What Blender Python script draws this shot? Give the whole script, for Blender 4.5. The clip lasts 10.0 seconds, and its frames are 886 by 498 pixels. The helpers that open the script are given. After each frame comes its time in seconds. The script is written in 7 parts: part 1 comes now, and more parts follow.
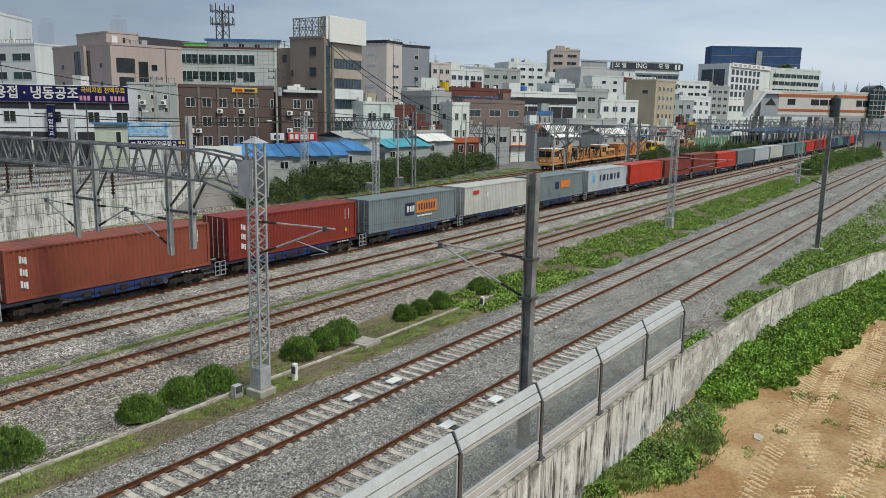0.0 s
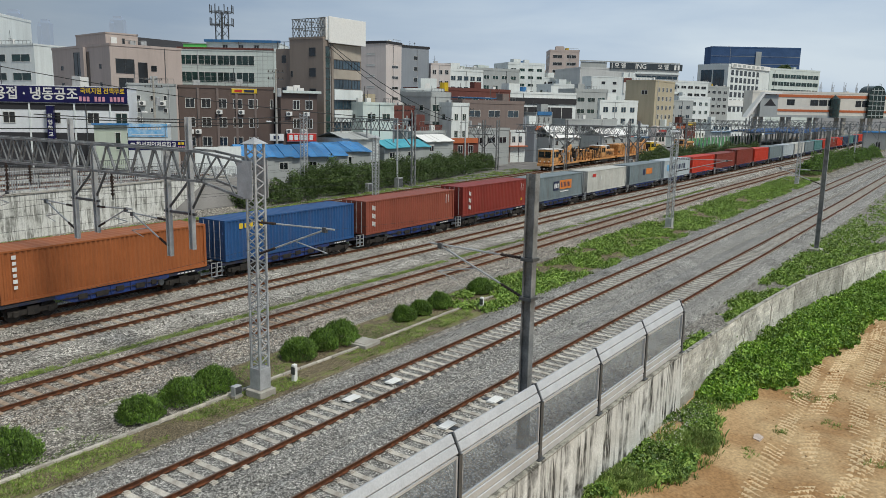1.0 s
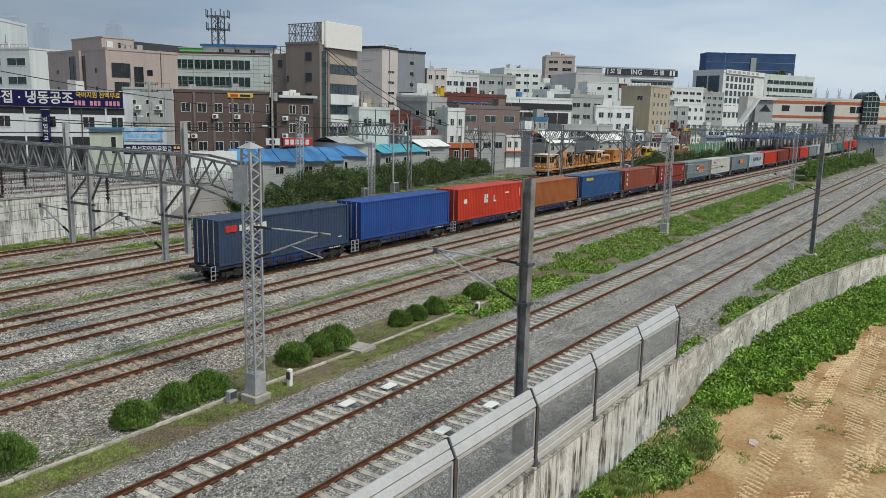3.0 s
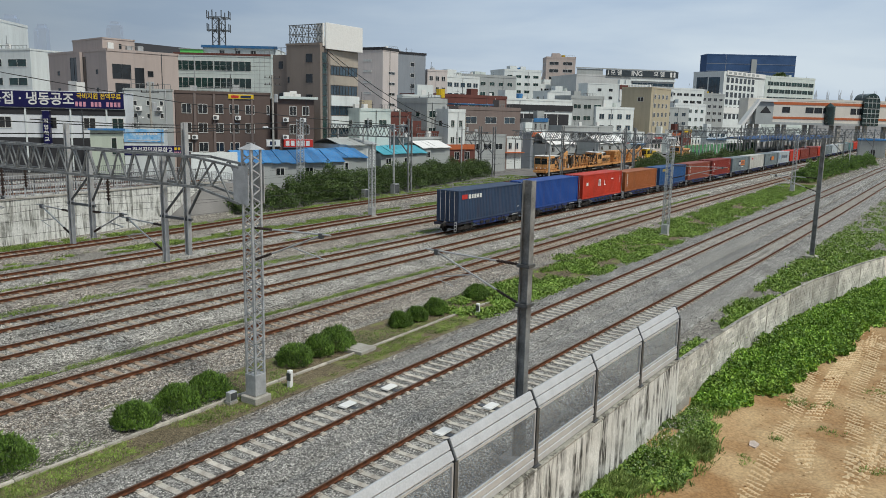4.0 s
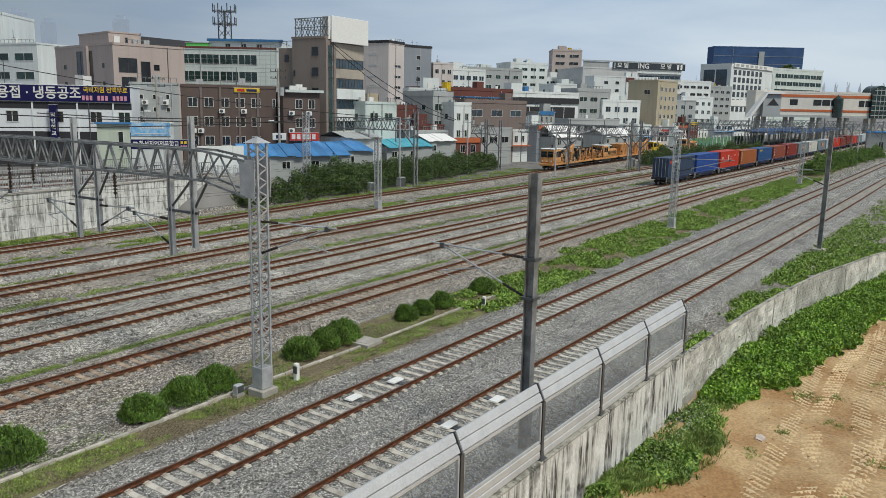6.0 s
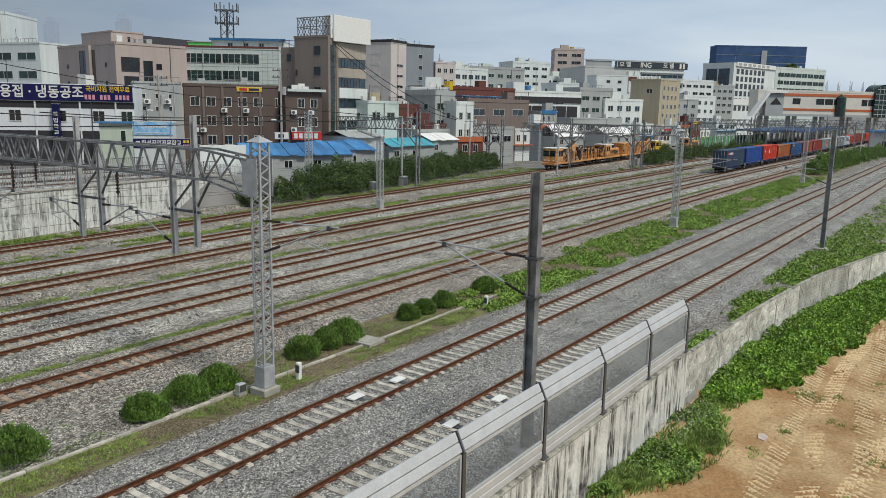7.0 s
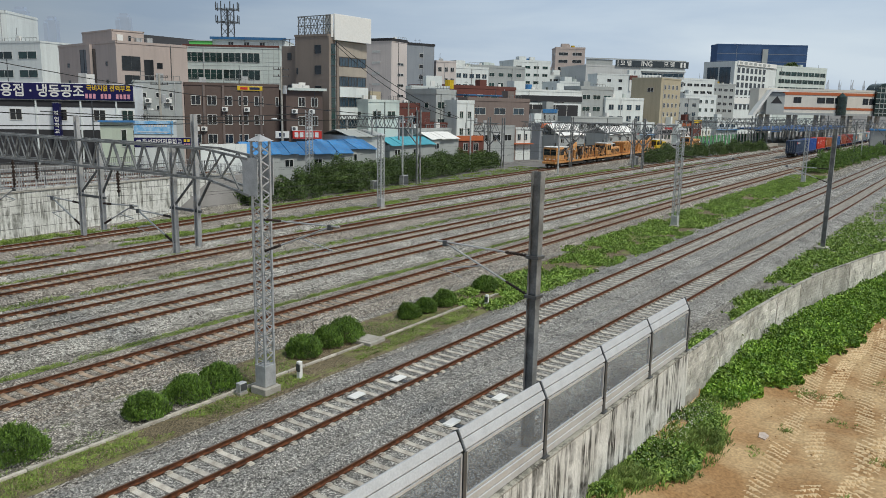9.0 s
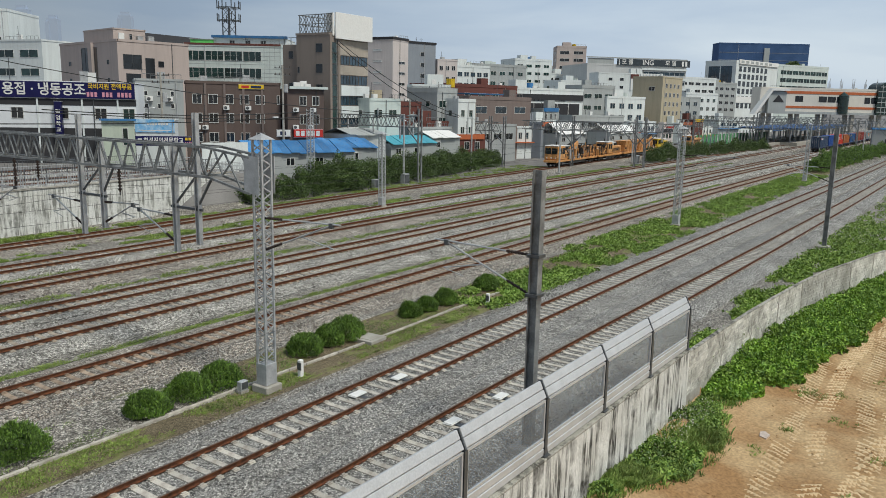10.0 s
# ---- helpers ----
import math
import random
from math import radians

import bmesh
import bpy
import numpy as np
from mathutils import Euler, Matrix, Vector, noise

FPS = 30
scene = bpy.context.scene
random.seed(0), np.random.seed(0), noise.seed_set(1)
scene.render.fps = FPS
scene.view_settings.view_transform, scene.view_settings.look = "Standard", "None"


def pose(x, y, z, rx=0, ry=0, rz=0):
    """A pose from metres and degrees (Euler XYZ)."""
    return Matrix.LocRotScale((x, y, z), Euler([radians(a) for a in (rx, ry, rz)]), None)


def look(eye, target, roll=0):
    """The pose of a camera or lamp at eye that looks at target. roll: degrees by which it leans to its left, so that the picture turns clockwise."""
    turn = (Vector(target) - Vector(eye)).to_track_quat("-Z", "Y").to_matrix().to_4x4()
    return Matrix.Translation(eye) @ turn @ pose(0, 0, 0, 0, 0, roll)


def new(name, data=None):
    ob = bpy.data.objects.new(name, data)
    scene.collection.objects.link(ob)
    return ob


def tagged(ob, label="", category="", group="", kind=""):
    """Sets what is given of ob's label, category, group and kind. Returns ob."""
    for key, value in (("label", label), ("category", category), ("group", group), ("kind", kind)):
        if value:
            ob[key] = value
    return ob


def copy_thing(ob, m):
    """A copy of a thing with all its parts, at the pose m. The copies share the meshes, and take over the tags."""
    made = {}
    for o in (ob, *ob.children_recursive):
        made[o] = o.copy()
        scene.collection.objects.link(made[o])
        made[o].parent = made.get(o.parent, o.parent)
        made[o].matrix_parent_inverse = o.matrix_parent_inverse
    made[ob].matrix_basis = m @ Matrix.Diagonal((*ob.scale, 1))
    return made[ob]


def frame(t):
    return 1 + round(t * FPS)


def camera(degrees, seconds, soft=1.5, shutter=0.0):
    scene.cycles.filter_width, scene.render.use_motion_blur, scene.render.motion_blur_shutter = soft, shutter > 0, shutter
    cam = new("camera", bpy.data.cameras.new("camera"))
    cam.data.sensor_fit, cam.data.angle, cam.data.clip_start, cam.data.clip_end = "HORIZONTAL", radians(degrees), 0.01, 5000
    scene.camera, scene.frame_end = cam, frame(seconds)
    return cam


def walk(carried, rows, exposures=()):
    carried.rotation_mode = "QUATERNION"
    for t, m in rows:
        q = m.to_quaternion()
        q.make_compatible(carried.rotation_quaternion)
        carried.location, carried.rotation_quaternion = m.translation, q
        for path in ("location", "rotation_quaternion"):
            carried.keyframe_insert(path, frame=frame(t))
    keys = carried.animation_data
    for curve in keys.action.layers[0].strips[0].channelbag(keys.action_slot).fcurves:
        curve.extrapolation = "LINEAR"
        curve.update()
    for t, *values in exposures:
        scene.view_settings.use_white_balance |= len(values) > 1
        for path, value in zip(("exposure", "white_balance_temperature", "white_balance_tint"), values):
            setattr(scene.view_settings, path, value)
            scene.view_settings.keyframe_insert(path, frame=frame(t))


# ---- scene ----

# ---- camera and its walk ----
cam = camera(59.85, 10.0, soft=0.62)
EYE = (0.0, 0.0, 10.86)


def aim(pitch, roll, yaw):
    p, y = radians(pitch), radians(yaw)
    way = Vector((math.cos(y) * math.cos(p), math.sin(y) * math.cos(p), -math.sin(p)))
    return look(EYE, Vector(EYE) + way * 10, roll)


walk(cam, [
    (t, aim(*a)) for t, *a in (
        (0, 10.454, 1.121, 33.705),
        (0.5, 10.454, 1.143, 33.754),
        (1, 10.409, 1.087, 33.674),
        (1.5, 10.384, 1.145, 33.690),
        (2, 10.269, 1.147, 33.684),
        (2.5, 10.129, 1.196, 33.420),
        (4, 9.947, 1.275, 33.398),
        (4.5, 10.038, 1.262, 33.474),
        (5, 10.212, 1.143, 33.688),
        (5.5, 10.392, 1.160, 33.754),
        (7, 10.516, 1.157, 34.001),
        (7.5, 10.574, 1.174, 34.012),
        (8, 10.558, 1.222, 34.024),
        (8.5, 10.576, 1.192, 34.035),
        (9, 10.599, 1.132, 34.054),
        (9.5, 10.638, 1.186, 34.043),
        (10, 10.698, 1.179, 34.136),
    )])

# ---- world, sun, exposure ----
SUN_ELEV, SUN_AZ = 55.0, 262.0
world = bpy.data.worlds.new("overcast_sky")
scene.world = world
world.use_nodes = True
wn, wl = world.node_tree.nodes, world.node_tree.links
wn.clear()
w_out, w_bg = wn.new("ShaderNodeOutputWorld"), wn.new("ShaderNodeBackground")
w_sky = wn.new("ShaderNodeTexSky")
w_sky.sky_type, w_sky.sun_disc = "NISHITA", False
w_sky.sun_elevation, w_sky.sun_rotation = radians(SUN_ELEV), radians(90 - SUN_AZ)
w_sky.dust_density, w_sky.air_density = 3.0, 1.4
w_tc, w_map = wn.new("ShaderNodeTexCoord"), wn.new("ShaderNodeMapping")
w_map.inputs["Scale"].default_value = (1.0, 1.0, 5.0)
w_no, w_ramp = wn.new("ShaderNodeTexNoise"), wn.new("ShaderNodeValToRGB")
w_no.inputs["Scale"].default_value, w_no.inputs["Detail"].default_value = 2.3, 6.0
w_no.inputs["Distortion"].default_value = 0.25
w_ramp.color_ramp.elements[0].position, w_ramp.color_ramp.elements[0].color = 0.30, (4.15, 5.45, 7.3, 1)
w_ramp.color_ramp.elements[1].position, w_ramp.color_ramp.elements[1].color = 0.68, (7.1, 8.2, 9.2, 1)
w_sep, w_az, w_mul = wn.new("ShaderNodeSeparateXYZ"), wn.new("ShaderNodeMapRange"), wn.new("ShaderNodeMixRGB")
w_az.inputs["From Min"].default_value, w_az.inputs["From Max"].default_value = 0.42, 0.9
w_az.inputs["To Min"].default_value, w_az.inputs["To Max"].default_value = 0.58, 1.08
w_mul.blend_type, w_mul.inputs["Fac"].default_value = "MULTIPLY", 1.0
wl.new(w_tc.outputs["Generated"], w_sep.inputs["Vector"])
wl.new(w_sep.outputs["X"], w_az.inputs["Value"])
w_mix = wn.new("ShaderNodeMixRGB")
w_mix.inputs["Fac"].default_value = 0.86
wl.new(w_tc.outputs["Generated"], w_map.inputs["Vector"])
wl.new(w_map.outputs["Vector"], w_no.inputs["Vector"])
wl.new(w_no.outputs["Fac"], w_ramp.inputs["Fac"])
wl.new(w_sky.outputs["Color"], w_mix.inputs["Color1"])
wl.new(w_ramp.outputs["Color"], w_mul.inputs["Color1"])
wl.new(w_az.outputs["Result"], w_mul.inputs["Color2"])
wl.new(w_mul.outputs["Color"], w_mix.inputs["Color2"])
wl.new(w_mix.outputs["Color"], w_bg.inputs["Color"])
wl.new(w_bg.outputs["Background"], w_out.inputs["Surface"])
w_bg.inputs["Strength"].default_value = 0.088

sun = new("sun", bpy.data.lights.new("sun", "SUN"))
sun.data.energy, sun.data.angle, sun.data.color = 2.6, radians(11), (0.98, 0.955, 0.85)
se, sa = radians(SUN_ELEV), radians(SUN_AZ)
sun.matrix_world = look(Vector((math.cos(sa) * math.cos(se), math.sin(sa) * math.cos(se), math.sin(se))) * 300, (0, 0, 0))
scene.view_settings.exposure = 0.0


# ---- materials ----
def mat(name, a, b=None, scale=3.0, rough=0.8, metal=0.0, bump=0.0, bscale=20.0, fine=0.25, vary=0.0, streak=None, streak_amount=0.0, spec=0.22, streak_scale=1.6):
    """Two colours mixed by a coarse noise, a fine grain over them, bump; streak: a third colour in upright runs; vary: spread from piece to piece."""
    m = bpy.data.materials.new(name)
    m.use_nodes = True
    n, l = m.node_tree.nodes, m.node_tree.links
    p = n["Principled BSDF"]
    b = b or [c * 0.8 for c in a]
    tc = n.new("ShaderNodeTexCoord")
    co = n.new("ShaderNodeTexNoise")
    co.inputs["Scale"].default_value, co.inputs["Detail"].default_value = scale, 5.0
    ra = n.new("ShaderNodeValToRGB")
    ra.color_ramp.elements[0].position, ra.color_ramp.elements[0].color = 0.36, (*a, 1)
    ra.color_ramp.elements[1].position, ra.color_ramp.elements[1].color = 0.64, (*b, 1)
    l.new(tc.outputs["Object"], co.inputs["Vector"])
    l.new(co.outputs["Fac"], ra.inputs["Fac"])
    col = ra.outputs["Color"]
    fi = n.new("ShaderNodeTexNoise")
    fi.inputs["Scale"].default_value, fi.inputs["Detail"].default_value = bscale, 4.0
    l.new(tc.outputs["Object"], fi.inputs["Vector"])
    if streak:
        mp, sn, sr, sm = n.new("ShaderNodeMapping"), n.new("ShaderNodeTexNoise"), n.new("ShaderNodeValToRGB"), n.new("ShaderNodeMixRGB")
        mp.inputs["Scale"].default_value = (2.2, 2.2, 0.16)
        sn.inputs["Scale"].default_value, sn.inputs["Detail"].default_value, sn.inputs["Roughness"].default_value = streak_scale, 8.0, 0.62
        sr.color_ramp.elements[0].position, sr.color_ramp.elements[0].color = 0.47, (0, 0, 0, 1)
        sr.color_ramp.elements[1].position, sr.color_ramp.elements[1].color = 0.66, (streak_amount,) * 3 + (1,)
        sm.inputs["Color2"].default_value = (*streak, 1)
        l.new(tc.outputs["Object"], mp.inputs["Vector"])
        l.new(mp.outputs["Vector"], sn.inputs["Vector"])
        l.new(sn.outputs["Fac"], sr.inputs["Fac"])
        l.new(sr.outputs["Color"], sm.inputs["Fac"])
        l.new(col, sm.inputs["Color1"])
        col = sm.outputs["Color"]
    if fine:
        mr, mu = n.new("ShaderNodeMapRange"), n.new("ShaderNodeMixRGB")
        mr.inputs["From Min"].default_value, mr.inputs["From Max"].default_value = 0.3, 0.7
        mr.inputs["To Min"].default_value, mr.inputs["To Max"].default_value = 1 - fine, 1 + fine * 0.6
        mu.blend_type, mu.inputs["Fac"].default_value = "MULTIPLY", 1.0
        l.new(fi.outputs["Fac"], mr.inputs["Value"])
        l.new(col, mu.inputs["Color1"])
        l.new(mr.outputs["Result"], mu.inputs["Color2"])
        col = mu.outputs["Color"]
    if vary:
        oi, mr, mu = n.new("ShaderNodeObjectInfo"), n.new("ShaderNodeMapRange"), n.new("ShaderNodeMixRGB")
        mr.inputs["To Min"].default_value, mr.inputs["To Max"].default_value = 1 - vary, 1 + vary
        mu.blend_type, mu.inputs["Fac"].default_value = "MULTIPLY", 1.0
        l.new(oi.outputs["Random"], mr.inputs["Value"])
        l.new(col, mu.inputs["Color1"])
        l.new(mr.outputs["Result"], mu.inputs["Color2"])
        col = mu.outputs["Color"]
    l.new(col, p.inputs["Base Color"])
    p.inputs["Roughness"].default_value, p.inputs["Metallic"].default_value = rough, metal
    p.inputs["Specular IOR Level"].default_value = spec
    if bump:
        bu = n.new("ShaderNodeBump")
        bu.inputs["Strength"].default_value, bu.inputs["Distance"].default_value = min(1.0, bump * 10), bump
        l.new(fi.outputs["Fac"], bu.inputs["Height"])
        l.new(bu.outputs["Normal"], p.inputs["Normal"])
    return m


def stained_mat(name, a, b, c):
    """Pale cast concrete with narrow dark water runs that come and go in patches."""
    m = mat(name, a, b, 0.9, 0.9, bump=0.012, bscale=25, fine=0.3)
    n, l = m.node_tree.nodes, m.node_tree.links
    p = n["Principled BSDF"]
    old = p.inputs["Base Color"].links[0].from_socket
    tc, mix, mul = n.new("ShaderNodeTexCoord"), n.new("ShaderNodeMixRGB"), n.new("ShaderNodeMath")
    outs = []
    for scale, size, lo, hi in (((1, 1, 0.07), 4.5, 0.475, 0.56), ((1, 1, 0.9), 1.1, 0.36, 0.58)):
        mp, no, mr = n.new("ShaderNodeMapping"), n.new("ShaderNodeTexNoise"), n.new("ShaderNodeMapRange")
        mp.inputs["Scale"].default_value = scale
        no.inputs["Scale"].default_value, no.inputs["Detail"].default_value, no.inputs["Roughness"].default_value = size, 7.0, 0.65
        mr.inputs["From Min"].default_value, mr.inputs["From Max"].default_value = lo, hi
        l.new(tc.outputs["Object"], mp.inputs["Vector"])
        l.new(mp.outputs["Vector"], no.inputs["Vector"])
        l.new(no.outputs["Fac"], mr.inputs["Value"])
        outs.append(mr.outputs["Result"])
    mul.operation = "MULTIPLY"
    l.new(outs[0], mul.inputs[0])
    l.new(outs[1], mul.inputs[1])
    mix.inputs["Color2"].default_value = (*c, 1)
    l.new(mul.outputs["Value"], mix.inputs["Fac"])
    l.new(old, mix.inputs["Color1"])
    l.new(mix.outputs["Color"], p.inputs["Base Color"])
    return m


def gravel_mat(name, a, b, c, stone=14.0, patch=None, patch_scale=0.35, patch_from=0.58):
    """Crushed stone: cells of uneven grey with dark gaps; patch: a weed or soil colour that breaks through."""
    m = bpy.data.materials.new(name)
    m.use_nodes = True
    n, l = m.node_tree.nodes, m.node_tree.links
    p = n["Principled BSDF"]
    tc, vo, ed = n.new("ShaderNodeTexCoord"), n.new("ShaderNodeTexVoronoi"), n.new("ShaderNodeTexVoronoi")
    vo.inputs["Scale"].default_value = ed.inputs["Scale"].default_value = stone
    ed.feature = "DISTANCE_TO_EDGE"
    ra, ga, mu = n.new("ShaderNodeValToRGB"), n.new("ShaderNodeMapRange"), n.new("ShaderNodeMixRGB")
    ra.color_ramp.elements[0].color, ra.color_ramp.elements[1].color = (*a, 1), (*c, 1)
    e = ra.color_ramp.elements.new(0.5)
    e.color = (*b, 1)
    ga.inputs["From Max"].default_value, ga.inputs["To Min"].default_value = 0.2, 0.08
    mu.blend_type, mu.inputs["Fac"].default_value = "MULTIPLY", 1.0
    se_ = n.new("ShaderNodeSeparateColor")
    for x in (vo, ed):
        l.new(tc.outputs["Object"], x.inputs["Vector"])
    l.new(vo.outputs["Color"], se_.inputs["Color"])
    l.new(se_.outputs["Red"], ra.inputs["Fac"])
    l.new(ed.outputs["Distance"], ga.inputs["Value"])
    l.new(ra.outputs["Color"], mu.inputs["Color1"])
    l.new(ga.outputs["Result"], mu.inputs["Color2"])
    col = mu.outputs["Color"]
    big, br, bm_ = n.new("ShaderNodeTexNoise"), n.new("ShaderNodeMapRange"), n.new("ShaderNodeMixRGB")
    big.inputs["Scale"].default_value, big.inputs["Detail"].default_value = 0.5, 6.0
    br.inputs["From Min"].default_value, br.inputs["From Max"].default_value, br.inputs["To Min"].default_value, br.inputs["To Max"].default_value = 0.3, 0.7, 0.7, 1.2
    bm_.blend_type, bm_.inputs["Fac"].default_value = "MULTIPLY", 1.0
    l.new(tc.outputs["Object"], big.inputs["Vector"])
    l.new(big.outputs["Fac"], br.inputs["Value"])
    l.new(col, bm_.inputs["Color1"])
    l.new(br.outputs["Result"], bm_.inputs["Color2"])
    col = bm_.outputs["Color"]
    if patch:
        mp, pn, pr, pm = n.new("ShaderNodeMapping"), n.new("ShaderNodeTexNoise"), n.new("ShaderNodeMapRange"), n.new("ShaderNodeMixRGB")
        mp.inputs["Scale"].default_value = (0.4, 1.0, 1.0)
        pn.inputs["Scale"].default_value, pn.inputs["Detail"].default_value, pn.inputs["Roughness"].default_value = patch_scale, 8.0, 0.7
        pr.inputs["From Min"].default_value, pr.inputs["From Max"].default_value = patch_from, patch_from + 0.09
        pm.inputs["Color2"].default_value = (*patch, 1)
        l.new(tc.outputs["Object"], mp.inputs["Vector"])
        l.new(mp.outputs["Vector"], pn.inputs["Vector"])
        l.new(pn.outputs["Fac"], pr.inputs["Value"])
        l.new(pr.outputs["Result"], pm.inputs["Fac"])
        l.new(col, pm.inputs["Color1"])
        col = pm.outputs["Color"]
    l.new(col, p.inputs["Base Color"])
    p.inputs["Roughness"].default_value = 0.9
    p.inputs["Specular IOR Level"].default_value = 0.25
    bu = n.new("ShaderNodeBump")
    bu.inputs["Strength"].default_value, bu.inputs["Distance"].default_value = 0.9, 0.04
    l.new(ed.outputs["Distance"], bu.inputs["Height"])
    l.new(bu.outputs["Normal"], p.inputs["Normal"])
    return m


def leaf_mat(name, a, b):
    m = bpy.data.materials.new(name)
    m.use_nodes = True
    n, l = m.node_tree.nodes, m.node_tree.links
    p = n["Principled BSDF"]
    ge, ra = n.new("ShaderNodeNewGeometry"), n.new("ShaderNodeValToRGB")
    ra.color_ramp.elements[0].color, ra.color_ramp.elements[1].color = (*a, 1), (*b, 1)
    l.new(ge.outputs["Random Per Island"], ra.inputs["Fac"])
    tc, no, mu, mr = n.new("ShaderNodeTexCoord"), n.new("ShaderNodeTexNoise"), n.new("ShaderNodeMixRGB"), n.new("ShaderNodeMapRange")
    no.inputs["Scale"].default_value = 0.9
    mr.inputs["From Min"].default_value, mr.inputs["From Max"].default_value, mr.inputs["To Min"].default_value, mr.inputs["To Max"].default_value = 0.3, 0.7, 0.6, 1.3
    mu.blend_type, mu.inputs["Fac"].default_value = "MULTIPLY", 1.0
    l.new(tc.outputs["Object"], no.inputs["Vector"])
    l.new(no.outputs["Fac"], mr.inputs["Value"])
    l.new(ra.outputs["Color"], mu.inputs["Color1"])
    l.new(mr.outputs["Result"], mu.inputs["Color2"])
    l.new(mu.outputs["Color"], p.inputs["Base Color"])
    p.inputs["Roughness"].default_value = 0.6
    return m


def pane_mat(name, a, rough=0.12):
    m = mat(name, a, [c * 0.5 for c in a], scale=0.6, rough=rough, fine=0.0, vary=0.35, spec=0.8)
    return m


BALLAST = gravel_mat("ballast", (0.13, 0.125, 0.12), (0.46, 0.45, 0.42), (0.86, 0.84, 0.79), 17)
BALLAST_OLD = gravel_mat("old_ballast", (0.13, 0.12, 0.10), (0.57, 0.545, 0.495), (0.90, 0.87, 0.80), 13, (0.13, 0.16, 0.05), 0.55, 0.64)
BALLAST_RUST = gravel_mat("rusty_ballast", (0.12, 0.10, 0.08), (0.49, 0.435, 0.375), (0.80, 0.75, 0.66), 13)
YARD = gravel_mat("yard_gravel", (0.10, 0.093, 0.08), (0.40, 0.37, 0.32), (0.76, 0.72, 0.65), 13, (0.15, 0.17, 0.06), 0.5, 0.61)
VERGE = gravel_mat("verge_soil", (0.20, 0.155, 0.095), (0.31, 0.25, 0.155), (0.42, 0.35, 0.23), 20, (0.21, 0.215, 0.085), 1.6, 0.52)
# paler sand for ridge tops: light on the crests put into the colour
SAND_LIT = mat("lit_sand_crest", (0.60, 0.44, 0.26), (0.70, 0.54, 0.34), 0.6, 0.95, bump=0.02, bscale=9, fine=0.2)
SAND = mat("sandy_soil", (0.35, 0.205, 0.095), (0.52, 0.37, 0.205), 0.42, 0.95, bump=0.02, bscale=9, fine=0.3)
TOWN = mat("town_ground", (0.26, 0.25, 0.24), (0.17, 0.165, 0.16), 0.2, 0.9, bump=0.01, fine=0.2)
CONC = stained_mat("weathered_concrete", (0.80, 0.80, 0.77), (0.62, 0.615, 0.58), (0.05, 0.048, 0.043))
CONC_D = stained_mat("dirty_coping_concrete", (0.50, 0.48, 0.42), (0.30, 0.29, 0.25), (0.07, 0.066, 0.058))
CONC_B = mat("mottled_concrete_plank", (0.74, 0.73, 0.68), (0.42, 0.41, 0.37), 1.1, 0.9, bump=0.012, bscale=14, fine=0.4, vary=0.22)
CONC_L = stained_mat("pale_concrete", (0.80, 0.80, 0.77), (0.68, 0.68, 0.64), (0.24, 0.24, 0.22))
CONC_P = mat("plain_concrete", (0.46, 0.44, 0.40), (0.36, 0.34, 0.30), 1.5, 0.9, bump=0.008, bscale=30)
SLEEPER = mat("concrete_sleeper", (0.56, 0.53, 0.47), (0.42, 0.38, 0.33), 3, 0.9, bump=0.006, bscale=30, vary=0.18)
SLEEPER_OLD = mat("rust_stained_sleeper", (0.42, 0.33, 0.25), (0.31, 0.235, 0.175), 3, 0.9, bump=0.006, bscale=30, vary=0.2)
RUST = mat("rusty_rail_side", (0.17, 0.064, 0.03), (0.075, 0.034, 0.02), 6, 0.8, bump=0.002)
RAILTOP = mat("worn_rail_head", (0.24, 0.17, 0.13), (0.15, 0.095, 0.07), 2, 0.45, 0.6)
GALV = mat("galvanised_steel", (0.58, 0.59, 0.60), (0.44, 0.45, 0.46), 2.5, 0.5, 0.35, bump=0.001, fine=0.15)
GALV_W = mat("weathered_galvanised_steel", (0.34, 0.35, 0.35), (0.19, 0.195, 0.195), 2.2, 0.55, 0.3, fine=0.2)
GALV_D = mat("dark_galvanised_steel", (0.15, 0.16, 0.17), (0.10, 0.105, 0.11), 1.5, 0.45, 0.5, fine=0.15)
ALU = mat("ribbed_aluminium", (0.64, 0.65, 0.66), (0.55, 0.56, 0.57), 1.2, 0.42, 0.3, fine=0.1)
WIRE = mat("dark_wire", (0.06, 0.06, 0.06), (0.04, 0.04, 0.04), 3, 0.6, 0.4)
INSUL = mat("brown_insulator", (0.07, 0.05, 0.045), (0.045, 0.035, 0.03), 6, 0.25)
WHITEP = mat("white_plastic", (0.85, 0.85, 0.83), (0.78, 0.78, 0.76), 4, 0.5, fine=0.05)
WBLUE = mat("blue_wagon_paint", (0.028, 0.065, 0.26), (0.025, 0.045, 0.15), 1.2, 0.55, bump=0.001, streak=(0.06, 0.05, 0.045), streak_amount=0.6)
BOGIE = mat("grimy_bogie_steel", (0.035, 0.032, 0.03), (0.055, 0.048, 0.042), 4, 0.75, 0.2)
LEAF_BUSH = leaf_mat("shrub_leaves", (0.02, 0.06, 0.008), (0.19, 0.33, 0.045))
LEAF_HEDGE = leaf_mat("hedge_leaves", (0.03, 0.065, 0.014), (0.11, 0.17, 0.038))
LEAF_IVY = leaf_mat("creeper_leaves", (0.06, 0.16, 0.015), (0.30, 0.48, 0.06))
LEAF_WEED = leaf_mat("weed_leaves", (0.06, 0.14, 0.022), (0.29, 0.42, 0.085))
